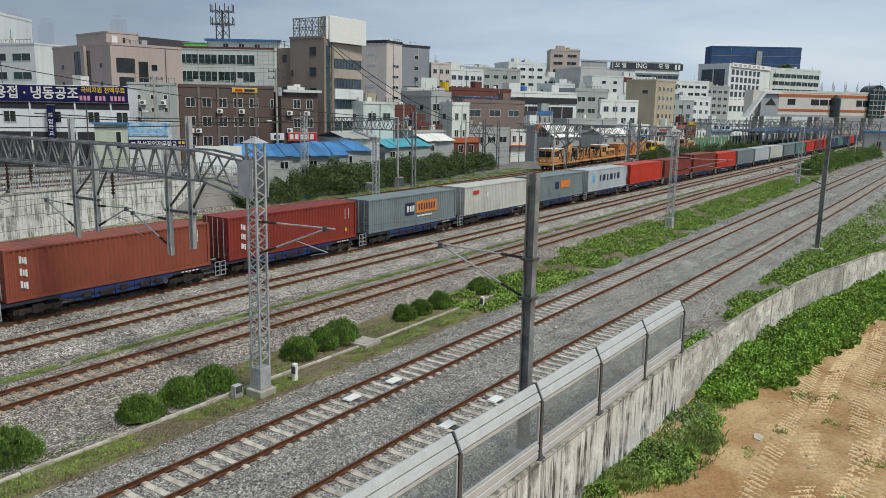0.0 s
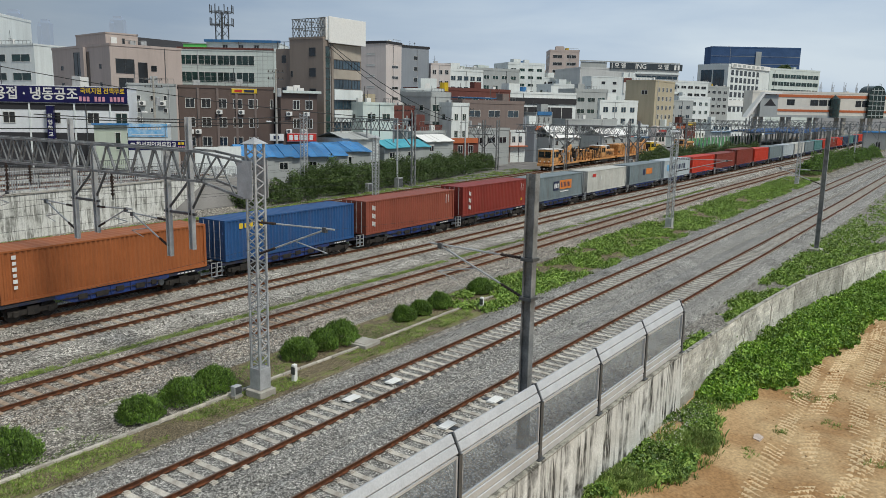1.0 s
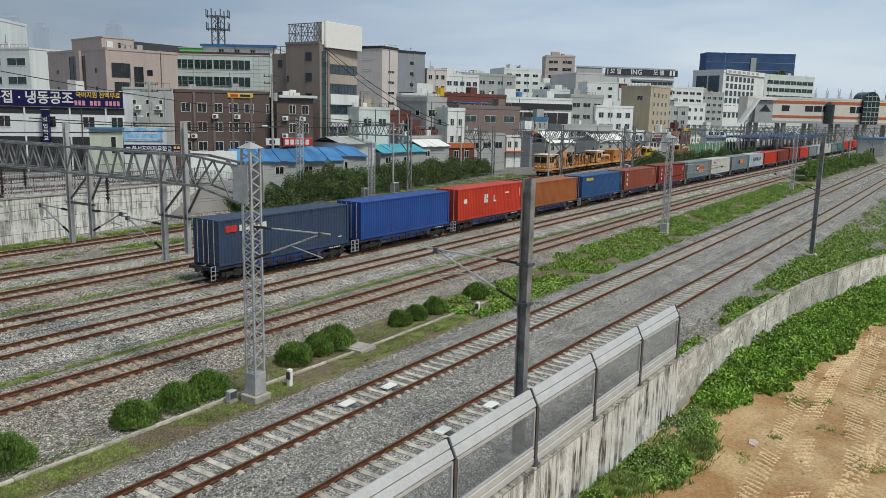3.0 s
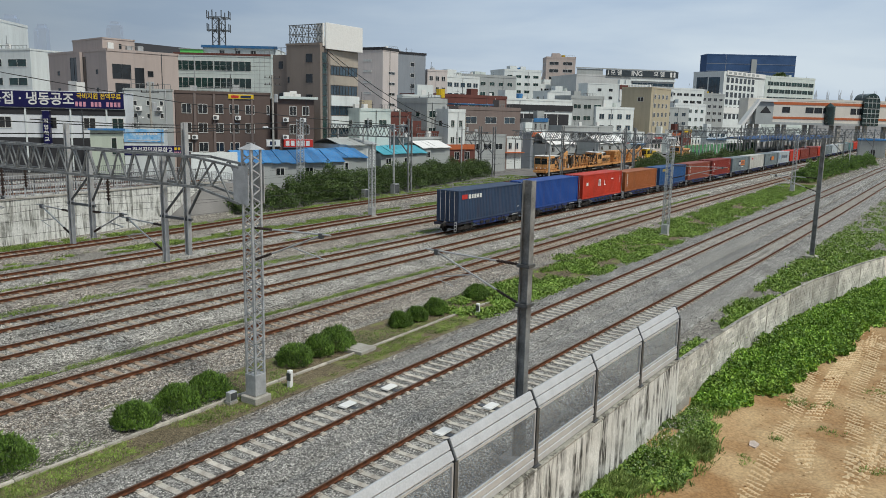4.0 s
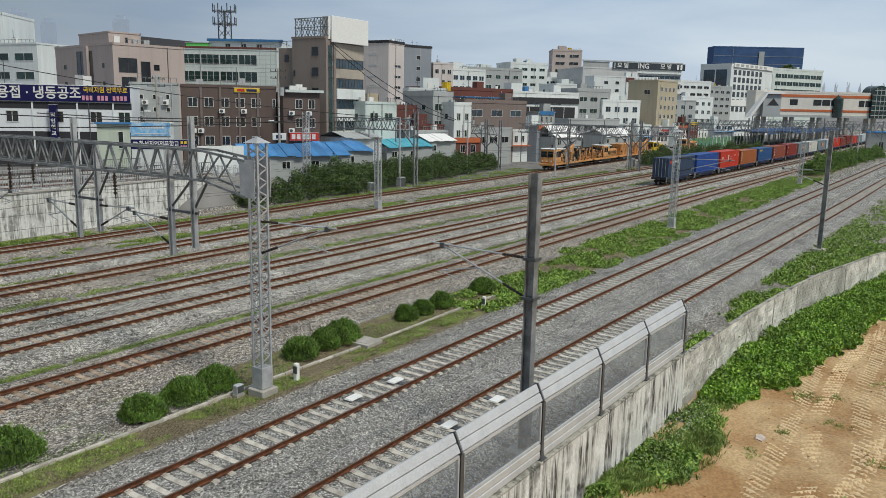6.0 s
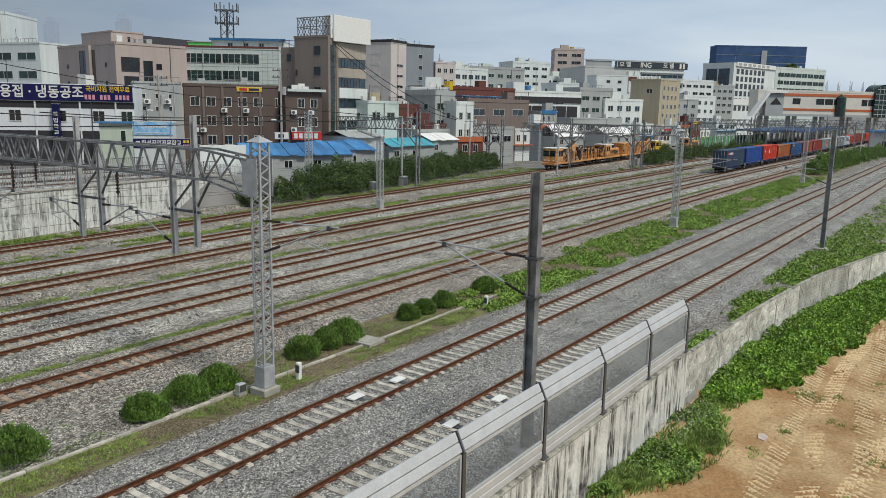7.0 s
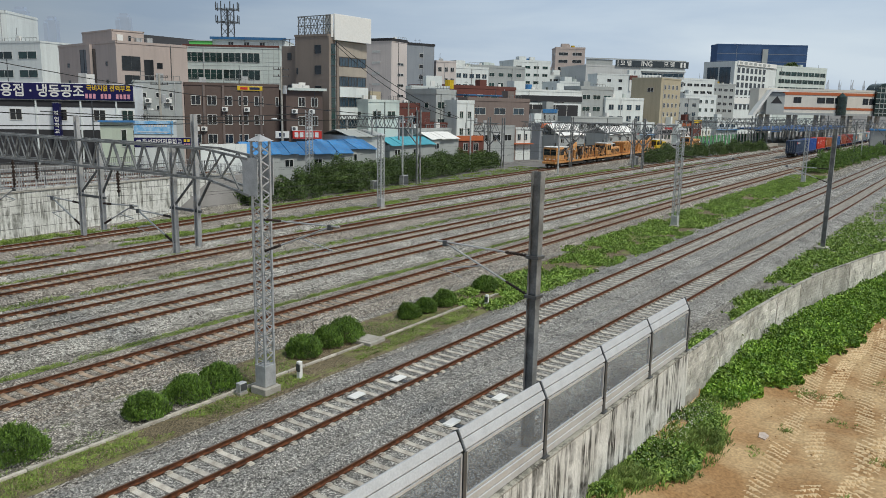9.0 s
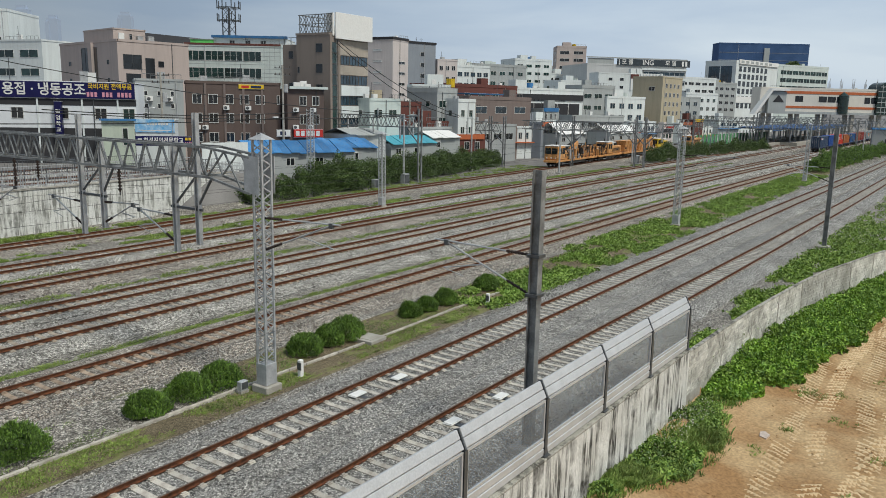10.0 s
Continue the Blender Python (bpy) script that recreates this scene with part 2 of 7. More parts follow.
MOSS = leaf_mat("mossy_weeds", (0.11, 0.19, 0.03), (0.30, 0.40, 0.08))
FERN = leaf_mat("feathery_weeds", (0.13, 0.23, 0.04), (0.36, 0.46, 0.13))
BLOOM = leaf_mat("pale_blooms", (0.5, 0.5, 0.42), (0.75, 0.75, 0.66))
GRASS = leaf_mat("grass_blades", (0.10, 0.20, 0.025), (0.31, 0.44, 0.085))
BARK = mat("twig_bark", (0.09, 0.07, 0.05), (0.06, 0.045, 0.035), 8, 0.9)
GLASS_D = pane_mat("dark_window_pane", (0.02, 0.025, 0.03))
GLASS_B = pane_mat("blue_window_pane", (0.035, 0.07, 0.10))
GLASS_G = pane_mat("green_window_pane", (0.02, 0.055, 0.05))
FRAME_W = mat("white_window_frame", (0.72, 0.72, 0.70), None, 3, 0.6, fine=0.05)


def paint(name, c, streak_amount=0.35, rough=0.85, streak=None):
    return mat(name, c, [x * 0.9 for x in c], 0.12, rough, bump=0.004, bscale=18, fine=0.1, streak=streak or [x * 0.42 for x in c], streak_amount=streak_amount, streak_scale=0.6)


# ---- mesh helpers ----
class Geo:
    """Collects vertices and faces of one mesh."""

    def __init__(self):
        self.v, self.f = [], []

    def quad(self, *p):
        i = len(self.v)
        self.v += [tuple(x) for x in p]
        self.f.append(tuple(range(i, i + len(p))))
        return self

    def box(self, x0, y0, z0, x1, y1, z1, m=None):
        i = len(self.v)
        p = [(x, y, z) for z in (z0, z1) for x, y in ((x0, y0), (x1, y0), (x1, y1), (x0, y1))]
        self.v += [tuple(m @ Vector(q)) for q in p] if m else p
        self.f += [tuple(i + k for k in q) for q in ((3, 2, 1, 0), (4, 5, 6, 7), (0, 1, 5, 4), (1, 2, 6, 5), (2, 3, 7, 6), (3, 0, 4, 7))]
        return self

    def beam(self, a, b, w, h=None, up=(0, 0, 1)):
        h = h or w
        a, b = Vector(a), Vector(b)
        d = (b - a).normalized()
        s = d.cross(Vector(up))
        s = s.normalized() if s.length > 1e-4 else d.cross(Vector((1, 0, 0))).normalized()
        u = s.cross(d)
        i = len(self.v)
        for c in (a, b):
            for k, j in ((-1, -1), (1, -1), (1, 1), (-1, 1)):
                self.v.append(tuple(c + s * (k * w / 2) + u * (j * h / 2)))
        self.f += [tuple(i + k for k in q) for q in ((0, 1, 2, 3), (7, 6, 5, 4), (0, 4, 5, 1), (1, 5, 6, 2), (2, 6, 7, 3), (3, 7, 4, 0))]
        return self

    def tube(self, a, b, r0, r1=None, n=8, caps=True):
        r1 = r0 if r1 is None else r1
        a, b = Vector(a), Vector(b)
        d = (b - a).normalized()
        s = d.cross(Vector((0, 0, 1)))
        s = s.normalized() if s.length > 1e-4 else Vector((1, 0, 0))
        u = s.cross(d)
        i = len(self.v)
        for c, r in ((a, r0), (b, r1)):
            for k in range(n):
                g = 2 * math.pi * k / n
                self.v.append(tuple(c + s * (r * math.cos(g)) + u * (r * math.sin(g))))
        for k in range(n):
            j = (k + 1) % n
            self.f.append((i + k, i + j, i + n + j, i + n + k))
        if caps:
            self.f += [tuple(i + k for k in reversed(range(n))), tuple(i + n + k for k in range(n))]
        return self

    def sweep(self, path, profile):
        """A closed profile (side, up) along a level path."""
        i, n = len(self.v), len(profile)
        for k, p in enumerate(path):
            a, b = Vector(path[max(k - 1, 0)]), Vector(path[min(k + 1, len(path) - 1)])
            d = (b - a).normalized()
            s = Vector((-d.y, d.x, 0)).normalized()
            for o, u in profile:
                self.v.append(tuple(Vector(p) + s * o + Vector((0, 0, u))))
        for k in range(len(path) - 1):
            for j in range(n):
                q = (j + 1) % n
                self.f.append((i + k * n + j, i + (k + 1) * n + j, i + (k + 1) * n + q, i + k * n + q))
        self.f += [tuple(i + j for j in range(n)), tuple(i + (len(path) - 1) * n + j for j in reversed(range(n)))]
        return self

    def mesh(self, name, material, smooth=False):
        me = bpy.data.meshes.new(name)
        me.from_pydata(self.v, [], self.f)
        me.materials.append(material)
        if smooth:
            me.polygons.foreach_set("use_smooth", [True] * len(me.polygons))
        me.update()
        return me


def soften(me, width, segments=1):
    bm = bmesh.new()
    bm.from_mesh(me)
    bmesh.ops.recalc_face_normals(bm, faces=bm.faces)
    bmesh.ops.bevel(bm, geom=[e for e in bm.edges if e.is_manifold and e.calc_face_angle(0) > 0.6], offset=width, segments=segments, affect="EDGES", clamp_overlap=True)
    bm.to_mesh(me)
    bm.free()
    return me


def part(name, geo, material, parent, label="", bevel=0.0, smooth=False):
    me = geo if isinstance(geo, bpy.types.Mesh) else geo.mesh(name, material, smooth)
    if bevel:
        soften(me, bevel)
    ob = new(name, me)
    ob.parent = parent
    return tagged(ob, label)


def thing(name, label, category, m=None, group="", kind=""):
    ob = new(name)
    ob.empty_display_size = 0.2
    if m:
        ob.matrix_basis = m
    return tagged(ob, label, category, group, kind)


def solid(name, geo, material, label="", category="", kind="", group="", m=None, bevel=0.0, smooth=False):
    me = geo if isinstance(geo, bpy.types.Mesh) else geo.mesh(name, material, smooth)
    if bevel:
        soften(me, bevel)
    ob = new(name, me)
    if m:
        ob.matrix_basis = m
    return tagged(ob, label, category, group, kind)


def writing(name, text, size, material, parent, m, stretch=1.0, label="", depth=0.01, font_bold=0.0):
    """Letters of the built-in font as a mesh, in the xy plane of m."""
    cu = bpy.data.curves.new(name, "FONT")
    cu.body, cu.size, cu.align_x, cu.align_y, cu.extrude, cu.offset = text, size, "CENTER", "CENTER", depth, font_bold
    tmp = bpy.data.objects.new(name, cu)
    me = bpy.data.meshes.new_from_object(tmp)
    bpy.data.objects.remove(tmp)
    me.materials.clear()
    me.materials.append(material)
    ob = new(name, me)
    ob.parent = parent
    ob.matrix_basis = m @ Matrix.Diagonal((stretch, 1, 1, 1))
    return tagged(ob, label)


def lerp_line(points, x):
    for (a, p), (b, q) in zip(points, points[1:]):
        if x <= b or (b, q) == points[-1]:
            return p + (q - p) * (x - a) / (b - a)


def smooth_line(points, x):
    return sum(lerp_line(points, x + d) for d in (-9, -4.5, 0, 4.5, 9)) / 5


# ---- ground ----
WALL_LINE = [(-60, 9.6), (6, 9.2), (18.6, 9.0), (22.7, 8.93), (26.85, 8.86), (31.05, 8.74), (36.3, 8.48), (39.6, 8.25), (44.6, 7.8), (51.7, 7.08), (57.3, 5.86), (65.1, 4.28), (78, -0.8), (120, -22), (420, -180)]
WEED_EDGE = [(0, 0.7), (22, 0.75), (23.6, 1.2), (25.6, 2.2), (29.2, 2.35), (31, 1.6), (32.6, 1.3), (34.8, 1.9), (38.7, 3.0), (44.5, 3.1), (47.3, 3.7), (50.7, 3.3), (55, 3.5), (70, 3.6)]
TREADS = [[(10, 4.3), (26, 4.6), (33, 4.75), (42, 5.0), (50, 4.3), (64, 1.6)], [(10, 2.4), (27.6, 3.2), (33.6, 3.9), (44.4, 3.95), (54, 2.6), (66, -0.6)], [(10, 0.4), (29.8, 1.7), (40, 2.75), (50, 2.6), (66, -2.0)],
          [(10, 3.4), (26, 2.3), (36, 1.0), (50, -0.5), (66, -4)], [(10, -0.6), (28, 0.5), (40, 1.8), (50, 1.2), (66, -3.2)], [(10, -2.2), (30, -0.6), (44, 0.2), (66, -5)], [(10, -3.4), (30, -1.9), (44, -1.2), (66, -6.4)]]


def tread_z(x, y):
    """Bars that crawler tracks pressed into the lot: rows of short ridges, broken and worn."""
    z = 0.0
    for k, line in enumerate(TREADS):
        d = y - lerp_line(line, x)
        if abs(d) < 0.42:
            worn = max(0.0, min(1.0, 0.75 + 1.6 * noise.noise((x * 0.33 + 7 * k, y * 0.6, k))))
            ridge = 0.5 + 0.5 * math.sin((x + (0.7 if k % 2 else -0.55) * d) * 6.283 / (0.36 + 0.04 * (k % 3)) + 1.2 * noise.noise((x * 1.3, y * 1.7, k)))
            z += worn * (0.15 * ridge ** 0.7 - 0.09) * min(1.0, (0.42 - abs(d)) / 0.1)
    return z


def wall_y(x):
    return lerp_line(WALL_LINE, x)


def ground_z(x, y):
    if y < wall_y(x) - 0.01:
        d = wall_y(x) - y
        bank = 0.6 * math.exp(-(d / 2.6) ** 2)
        z = -2.0 + bank + 0.18 * noise.noise((x * 0.21, y * 0.21, 0)) + 0.08 * noise.noise((x * 0.9, y * 0.9, 3)) + 0.035 * noise.noise((x * 3.1, y * 3.1, 8))
        return z + tread_z(x, y) if 20 < x < 64 and d > 2.2 else z
    z = -0.36
    if y > 64.6:
        up = max(0.0, min(1.0, (74 - x) / 16.0))
        z += (3.3 * up * up * (3 - 2 * up)) * min(1.0, (y - 64.6) / 0.5)
    return z


def build_ground():
    xs = [-400, -150, -60] + [-40 + i * 1.0 for i in range(60)] + [20 + i * 0.06 for i in range(500)] + [50 + i * 0.12 for i in range(120)] + [64.5 + i for i in range(26)] + [90 + 4 * i for i in range(30)] + [215, 235, 260, 300, 350, 420, 520, 700, 1000, 1500, 2200, 3200, 4600]
    ys = [-2500, -900, -400, -200, -120, -80, -60, -45, -35] + [-30 + 0.75 * i for i in range(33)] + [-5.4 + 0.12 * i for i in range(125)] + [9.75, 10.5, 11.25, 12, 13, 16, 19, 21, 22.5, 25.2] + [28 + 3 * i for i in range(12)] + [64.3, 64.65, 65.2, 70, 75, 80, 90, 100, 120, 150, 200, 300, 450, 700, 1200, 2000, 3200, 4600]
    n = len(ys)
    v = [(x, y, ground_z(x, y)) for x in xs for y in ys]
    f = [(i * n + j, (i + 1) * n + j, (i + 1) * n + j + 1, i * n + j + 1) for i in range(len(xs) - 1) for j in range(n - 1)]
    me = bpy.data.meshes.new("ground")
    me.from_pydata(v, [], f)
    for m in (YARD, SAND, TOWN, VERGE, SAND_LIT):
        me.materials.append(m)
    for p in me.polygons:
        c = p.center
        # tread crests take the paler sand, so the grooves read as shaded
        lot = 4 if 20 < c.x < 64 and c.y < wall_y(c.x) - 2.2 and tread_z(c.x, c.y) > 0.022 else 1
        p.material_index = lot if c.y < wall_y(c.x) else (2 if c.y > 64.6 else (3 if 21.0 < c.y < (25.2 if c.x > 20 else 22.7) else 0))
    me.polygons.foreach_set("use_smooth", [True] * len(me.polygons))
    tagged(new("ground", me), "railway yard gravel with a bare sandy lot beyond the wall", "ground", kind="structure")


build_ground()

# ---- railway tracks ----
SLEEPER_DULL = mat("dusty_sleeper", (0.46, 0.40, 0.32), (0.36, 0.30, 0.24), 3, 0.9, bump=0.006, bscale=30, vary=0.12)
TRAIN_LINE = [(-120, 39.1), (15, 38.8), (60, 38.5), (100, 38.0), (140, 37.2), (180, 36.4), (223, 35.6), (300, 34.6), (700, 31)]
TRACKS = [
    ([(-40, 13.9), (30, 13.75), (45, 13.4), (60, 12.9), (76, 12.5), (105, 11.7), (155, 10.8), (230, 9.5), (500, 0)], BALLAST, SLEEPER),
    ([(-40, 18.25), (36, 18.1), (60, 17.85), (100, 17.3), (140, 16.4), (215, 15.2), (500, 5)], BALLAST, SLEEPER),
    ([(-40, 28.2), (30, 28.35), (75, 28.3), (105, 28.4), (131, 28.0), (183, 27.2), (300, 26), (500, 24)], BALLAST_RUST, SLEEPER_OLD),
    ([(-40, 34.4), (30, 34.5), (72, 34.2), (120, 33.9), (160, 33.2), (223, 31.6), (300, 30.4), (700, 26)], BALLAST_OLD, SLEEPER_DULL),
    (TRAIN_LINE, BALLAST_OLD, SLEEPER_DULL),
    ([(-40, 44.3), (20, 44.6), (40, 45.3), (90, 45.4), (150, 45.2), (220, 44.5), (700, 40)], BALLAST_RUST, SLEEPER_OLD),
    ([(-40, 49.6), (24, 49.9), (45, 50.4), (67, 51.1), (105, 51.5), (200, 51), (700, 48)], BALLAST_OLD, SLEEPER_OLD),
    ([(-40, 57.0), (28, 57.4), (40, 57.7), (50, 58.5), (60, 59.7), (80, 60.4), (112, 61.8), (140, 63.2), (180, 64.5), (300, 66), (700, 68)], BALLAST_RUST, SLEEPER_OLD),
]
TRACK_LABELS = ["running track with bright concrete sleepers beside the barrier", "running track with concrete sleepers and white boxes between the rails",
                "rust-brown siding track on stained sleepers", "main track with worn rails on grey ballast", "main track under the container train",
                "rusty yard track on brown ballast", "yard track on weathered sleepers", "yard track at the foot of the retaining wall"]
RAIL_PROFILE = [(-0.07, -0.16), (0.07, -0.16), (0.07, -0.14), (0.012, -0.12), (0.012, -0.045), (0.036, -0.035), (0.036, -0.006), (-0.036, -0.006), (-0.036, -0.035), (-0.012, -0.045), (-0.012, -0.12), (-0.07, -0.14)]


def track_path(i, x0, x1, step, off=0.0, z=0.0):
    out, x = [], x0
    while x <= x1:
        out.append((x, smooth_line(TRACKS[i][0], x) + off, z))
        x += step if x < 150 else step * 5
    return out


def sleeper_mesh():
    g = Geo()
    g.box(-0.11, -1.25, -0.34, 0.11, 1.25, -0.19)
    for y in (-0.75, 0.75):
        g.box(-0.11, y - 0.2, -0.19, 0.11, y + 0.2, -0.155)
        for s in (-1, 1):
            g.box(-0.07, y + s * 0.12 - 0.04, -0.155, 0.07, y + s * 0.12 + 0.04, -0.125)
    return g


def build_tracks():
    for i, (line, ballast, sleeper) in enumerate(TRACKS):
        between = -0.215 if i < 2 else -0.203
        bed = Geo().sweep(track_path(i, -38, 480, 3.0, 0, 0), [(-2.7, -0.42), (-1.7, -0.165), (-1.05, -0.17), (-0.95, between), (0.95, between), (1.05, -0.17), (1.7, -0.165), (2.7, -0.42)])
        solid("ballast_bed", bed, ballast, "raised bed of crushed stone under the rails", "ballast", "structure")
        tr = thing("railway_track", TRACK_LABELS[i], "railway track", kind="structure")
        for s in (-0.75, 0.75):
            path = track_path(i, -38, 480, 3.0, s)
            rail = part("rail", Geo().sweep(path, RAIL_PROFILE), RUST, tr, "rusty steel rail")
            part("rail_head", Geo().sweep(path, [(-0.03, -0.006), (0.03, -0.006), (0.03, 0.0), (-0.03, 0.0)]), RAILTOP, rail, "worn running surface")
        me = sleeper_mesh().mesh("sleeper", sleeper)
        far = Geo()
        near_end = (88, 88, 84, 84, 84, 50, 44, 40)[i]
        x, k = 5.0 + 0.2 * i, 0
        while x < 210:
            y = smooth_line(line, x)
            t = math.atan2(smooth_line(line, x + 1) - y, 1)
            m = Matrix.Translation((x, y, 0)) @ Matrix.Rotation(t + random.uniform(-0.01, 0.01), 4, "Z")
            if x < near_end:
                ob = new("sleeper", me)
                ob.parent = tr
                ob.matrix_basis = m
            else:
                far.box(-0.13, -1.25, -0.34, 0.13, 1.25, -0.185, m)
            x += 0.62
        tagged(part("distant_sleepers", far, sleeper, tr), kind="stuff")


def build_stones():
    """Loose ballast stones on the nearest beds, uneven little blocks."""
    rng = np.random.default_rng(17)
    n = 30000
    x = 7 + 42 * rng.random(n) ** 1.35
    y = rng.uniform(10.2, 27.0, n)
    y = np.where((y > 20.9) & (y < 25.3), rng.uniform(14.6, 20.8, n), y)
    keep = np.ones(n, bool)
    z = np.full(n, -0.36)
    for i in (0, 1, 2):
        d = np.abs(y - np.array([smooth_line(TRACKS[i][0], a) for a in x]))
        z = np.where(d < 2.7, np.where(d < 1.7, -0.175, -0.175 - (d - 1.7) * 0.23), z)
        keep &= d > 1.15
    x, y, z = x[keep], y[keep], z[keep]
    n = len(x)
    s = rng.uniform(0.015, 0.034, n)
    cube = np.array([(a, b, c) for c in (-1, 1) for a, b in ((-1, -1), (1, -1), (1, 1), (-1, 1))], float)
    v = cube[None] * (s[:, None, None] * rng.uniform(0.55, 1.25, (n, 1, 3))) * rng.uniform(0.65, 1.1, (n, 8, 1))
    a, b = rng.uniform(0, 6.28, n), rng.uniform(-0.9, 0.9, n)
    ca, sa_, cb, sb = np.cos(a), np.sin(a), np.cos(b), np.sin(b)
    X, Y, Z = v[..., 0], v[..., 1], v[..., 2]
    Y, Z = Y * cb[:, None] - Z * sb[:, None], Y * sb[:, None] + Z * cb[:, None]
    X, Y = X * ca[:, None] - Y * sa_[:, None], X * sa_[:, None] + Y * ca[:, None]
    v = np.stack([X + x[:, None], Y + y[:, None], Z + (z + s * 0.25)[:, None]], -1).reshape(-1, 3)
    f = (np.arange(n)[:, None, None] * 8 + np.array([(3, 2, 1, 0), (4, 5, 6, 7), (0, 1, 5, 4), (1, 2, 6, 5), (2, 3, 7, 6), (3, 0, 4, 7)])[None]).reshape(-1, 4)
    me = bpy.data.meshes.new("loose_stones")
    me.from_pydata(v.tolist(), [], f.tolist())
    me.materials.append(STONE)
    tagged(new("loose_stones", me), "loose grey crushed stones between the tracks", "stones", kind="stuff")


STONE = leaf_mat("crushed_stone", (0.10, 0.096, 0.09), (0.56, 0.545, 0.51))


def build_balise():
    g = soften(Geo().box(-0.36, -0.2, -0.17, 0.36, 0.2, -0.1).mesh("balise", WHITEP), 0.03, 2)
    for x, y in ((21.35, 18.3), (23.8, 18.17), (21.4, 13.95), (24.5, 13.8)):
        b = thing("track_balise", "white plastic signal box fixed between the rails", "balise", pose(x, y, 0, 0, 0, 0), "boxes between the rails")
        part("cover", g, WHITEP, b)
        part("bracket", Geo().box(-0.12, -0.5, -0.19, 0.12, 0.5, -0.172), GALV_D, b)


# ---- wall and noise barrier ----
def build_wall():
    wall = thing("wall_boundary", "stained concrete retaining wall between tracks and sandy lot", "wall", kind="structure")
    x = -20.0
    while x < 30.9:
        b = min(x + 2.05, 31.05)
        t = math.atan2(wall_y(b) - wall_y(x), b - x)
        m = Matrix.Translation((x, wall_y(x), 0)) @ Matrix.Rotation(t, 4, "Z")
        part("wall_panel", Geo().box(0.01, -0.15, -3.0, b - x - 0.01, 0.15, 1.0 + random.uniform(-0.012, 0.012), m), CONC, wall, bevel=0.02)
        part("coping", Geo().box(0.004, -0.175, 1.01, b - x - 0.004, 0.175, 1.08, m), CONC_D, wall, bevel=0.015)
        x = b
    x = 31.1
    while x < 150:
        b = x + 4.4
        p, q = Vector((x, wall_y(x), 0)), Vector((b, wall_y(b), 0))
        t = math.atan2(q.y - p.y, q.x - p.x)
        L = (q - p).length
        m = Matrix.Translation(p) @ Matrix.Rotation(t, 4, "Z")
        n = max(1, round(L / 0.44))
        rest = Geo()
        for k in range(9):
            for i in range(n + k % 2):
                u0, u1 = max(0.05, (i - 0.5 * (k % 2)) * L / n), min(L - 0.05, (i + 1 - 0.5 * (k % 2)) * L / n)
                e = random.uniform(-0.012, 0.012)
                box = (u0 + 0.006, -0.11 + e, 0.9 - 0.21 * (k + 1) + 0.012, u1 - 0.006, 0.06 + e, 0.9 - 0.21 * k)
                if x < 44:
                    part("block", Geo().box(*box, m), CONC_B, wall)
                else:
                    rest.box(*box, m)
        if x >= 44:
            tagged(part("block_courses", rest, CONC_B, wall), kind="stuff")
        part("wall_panel", Geo().box(0.03, -0.09, -3.0, L - 0.03, 0.04, 0.88, m), CONC_P, wall)
        part("coping", Geo().box(0.0, -0.12, 0.9, L, 0.07, 0.95, m), CONC_D, wall, bevel=0.01)
        part("wall_post", Geo().box(-0.05, -0.125, -3.0, 0.05, 0.075, 0.9, m), CONC_P, wall)
        x = b


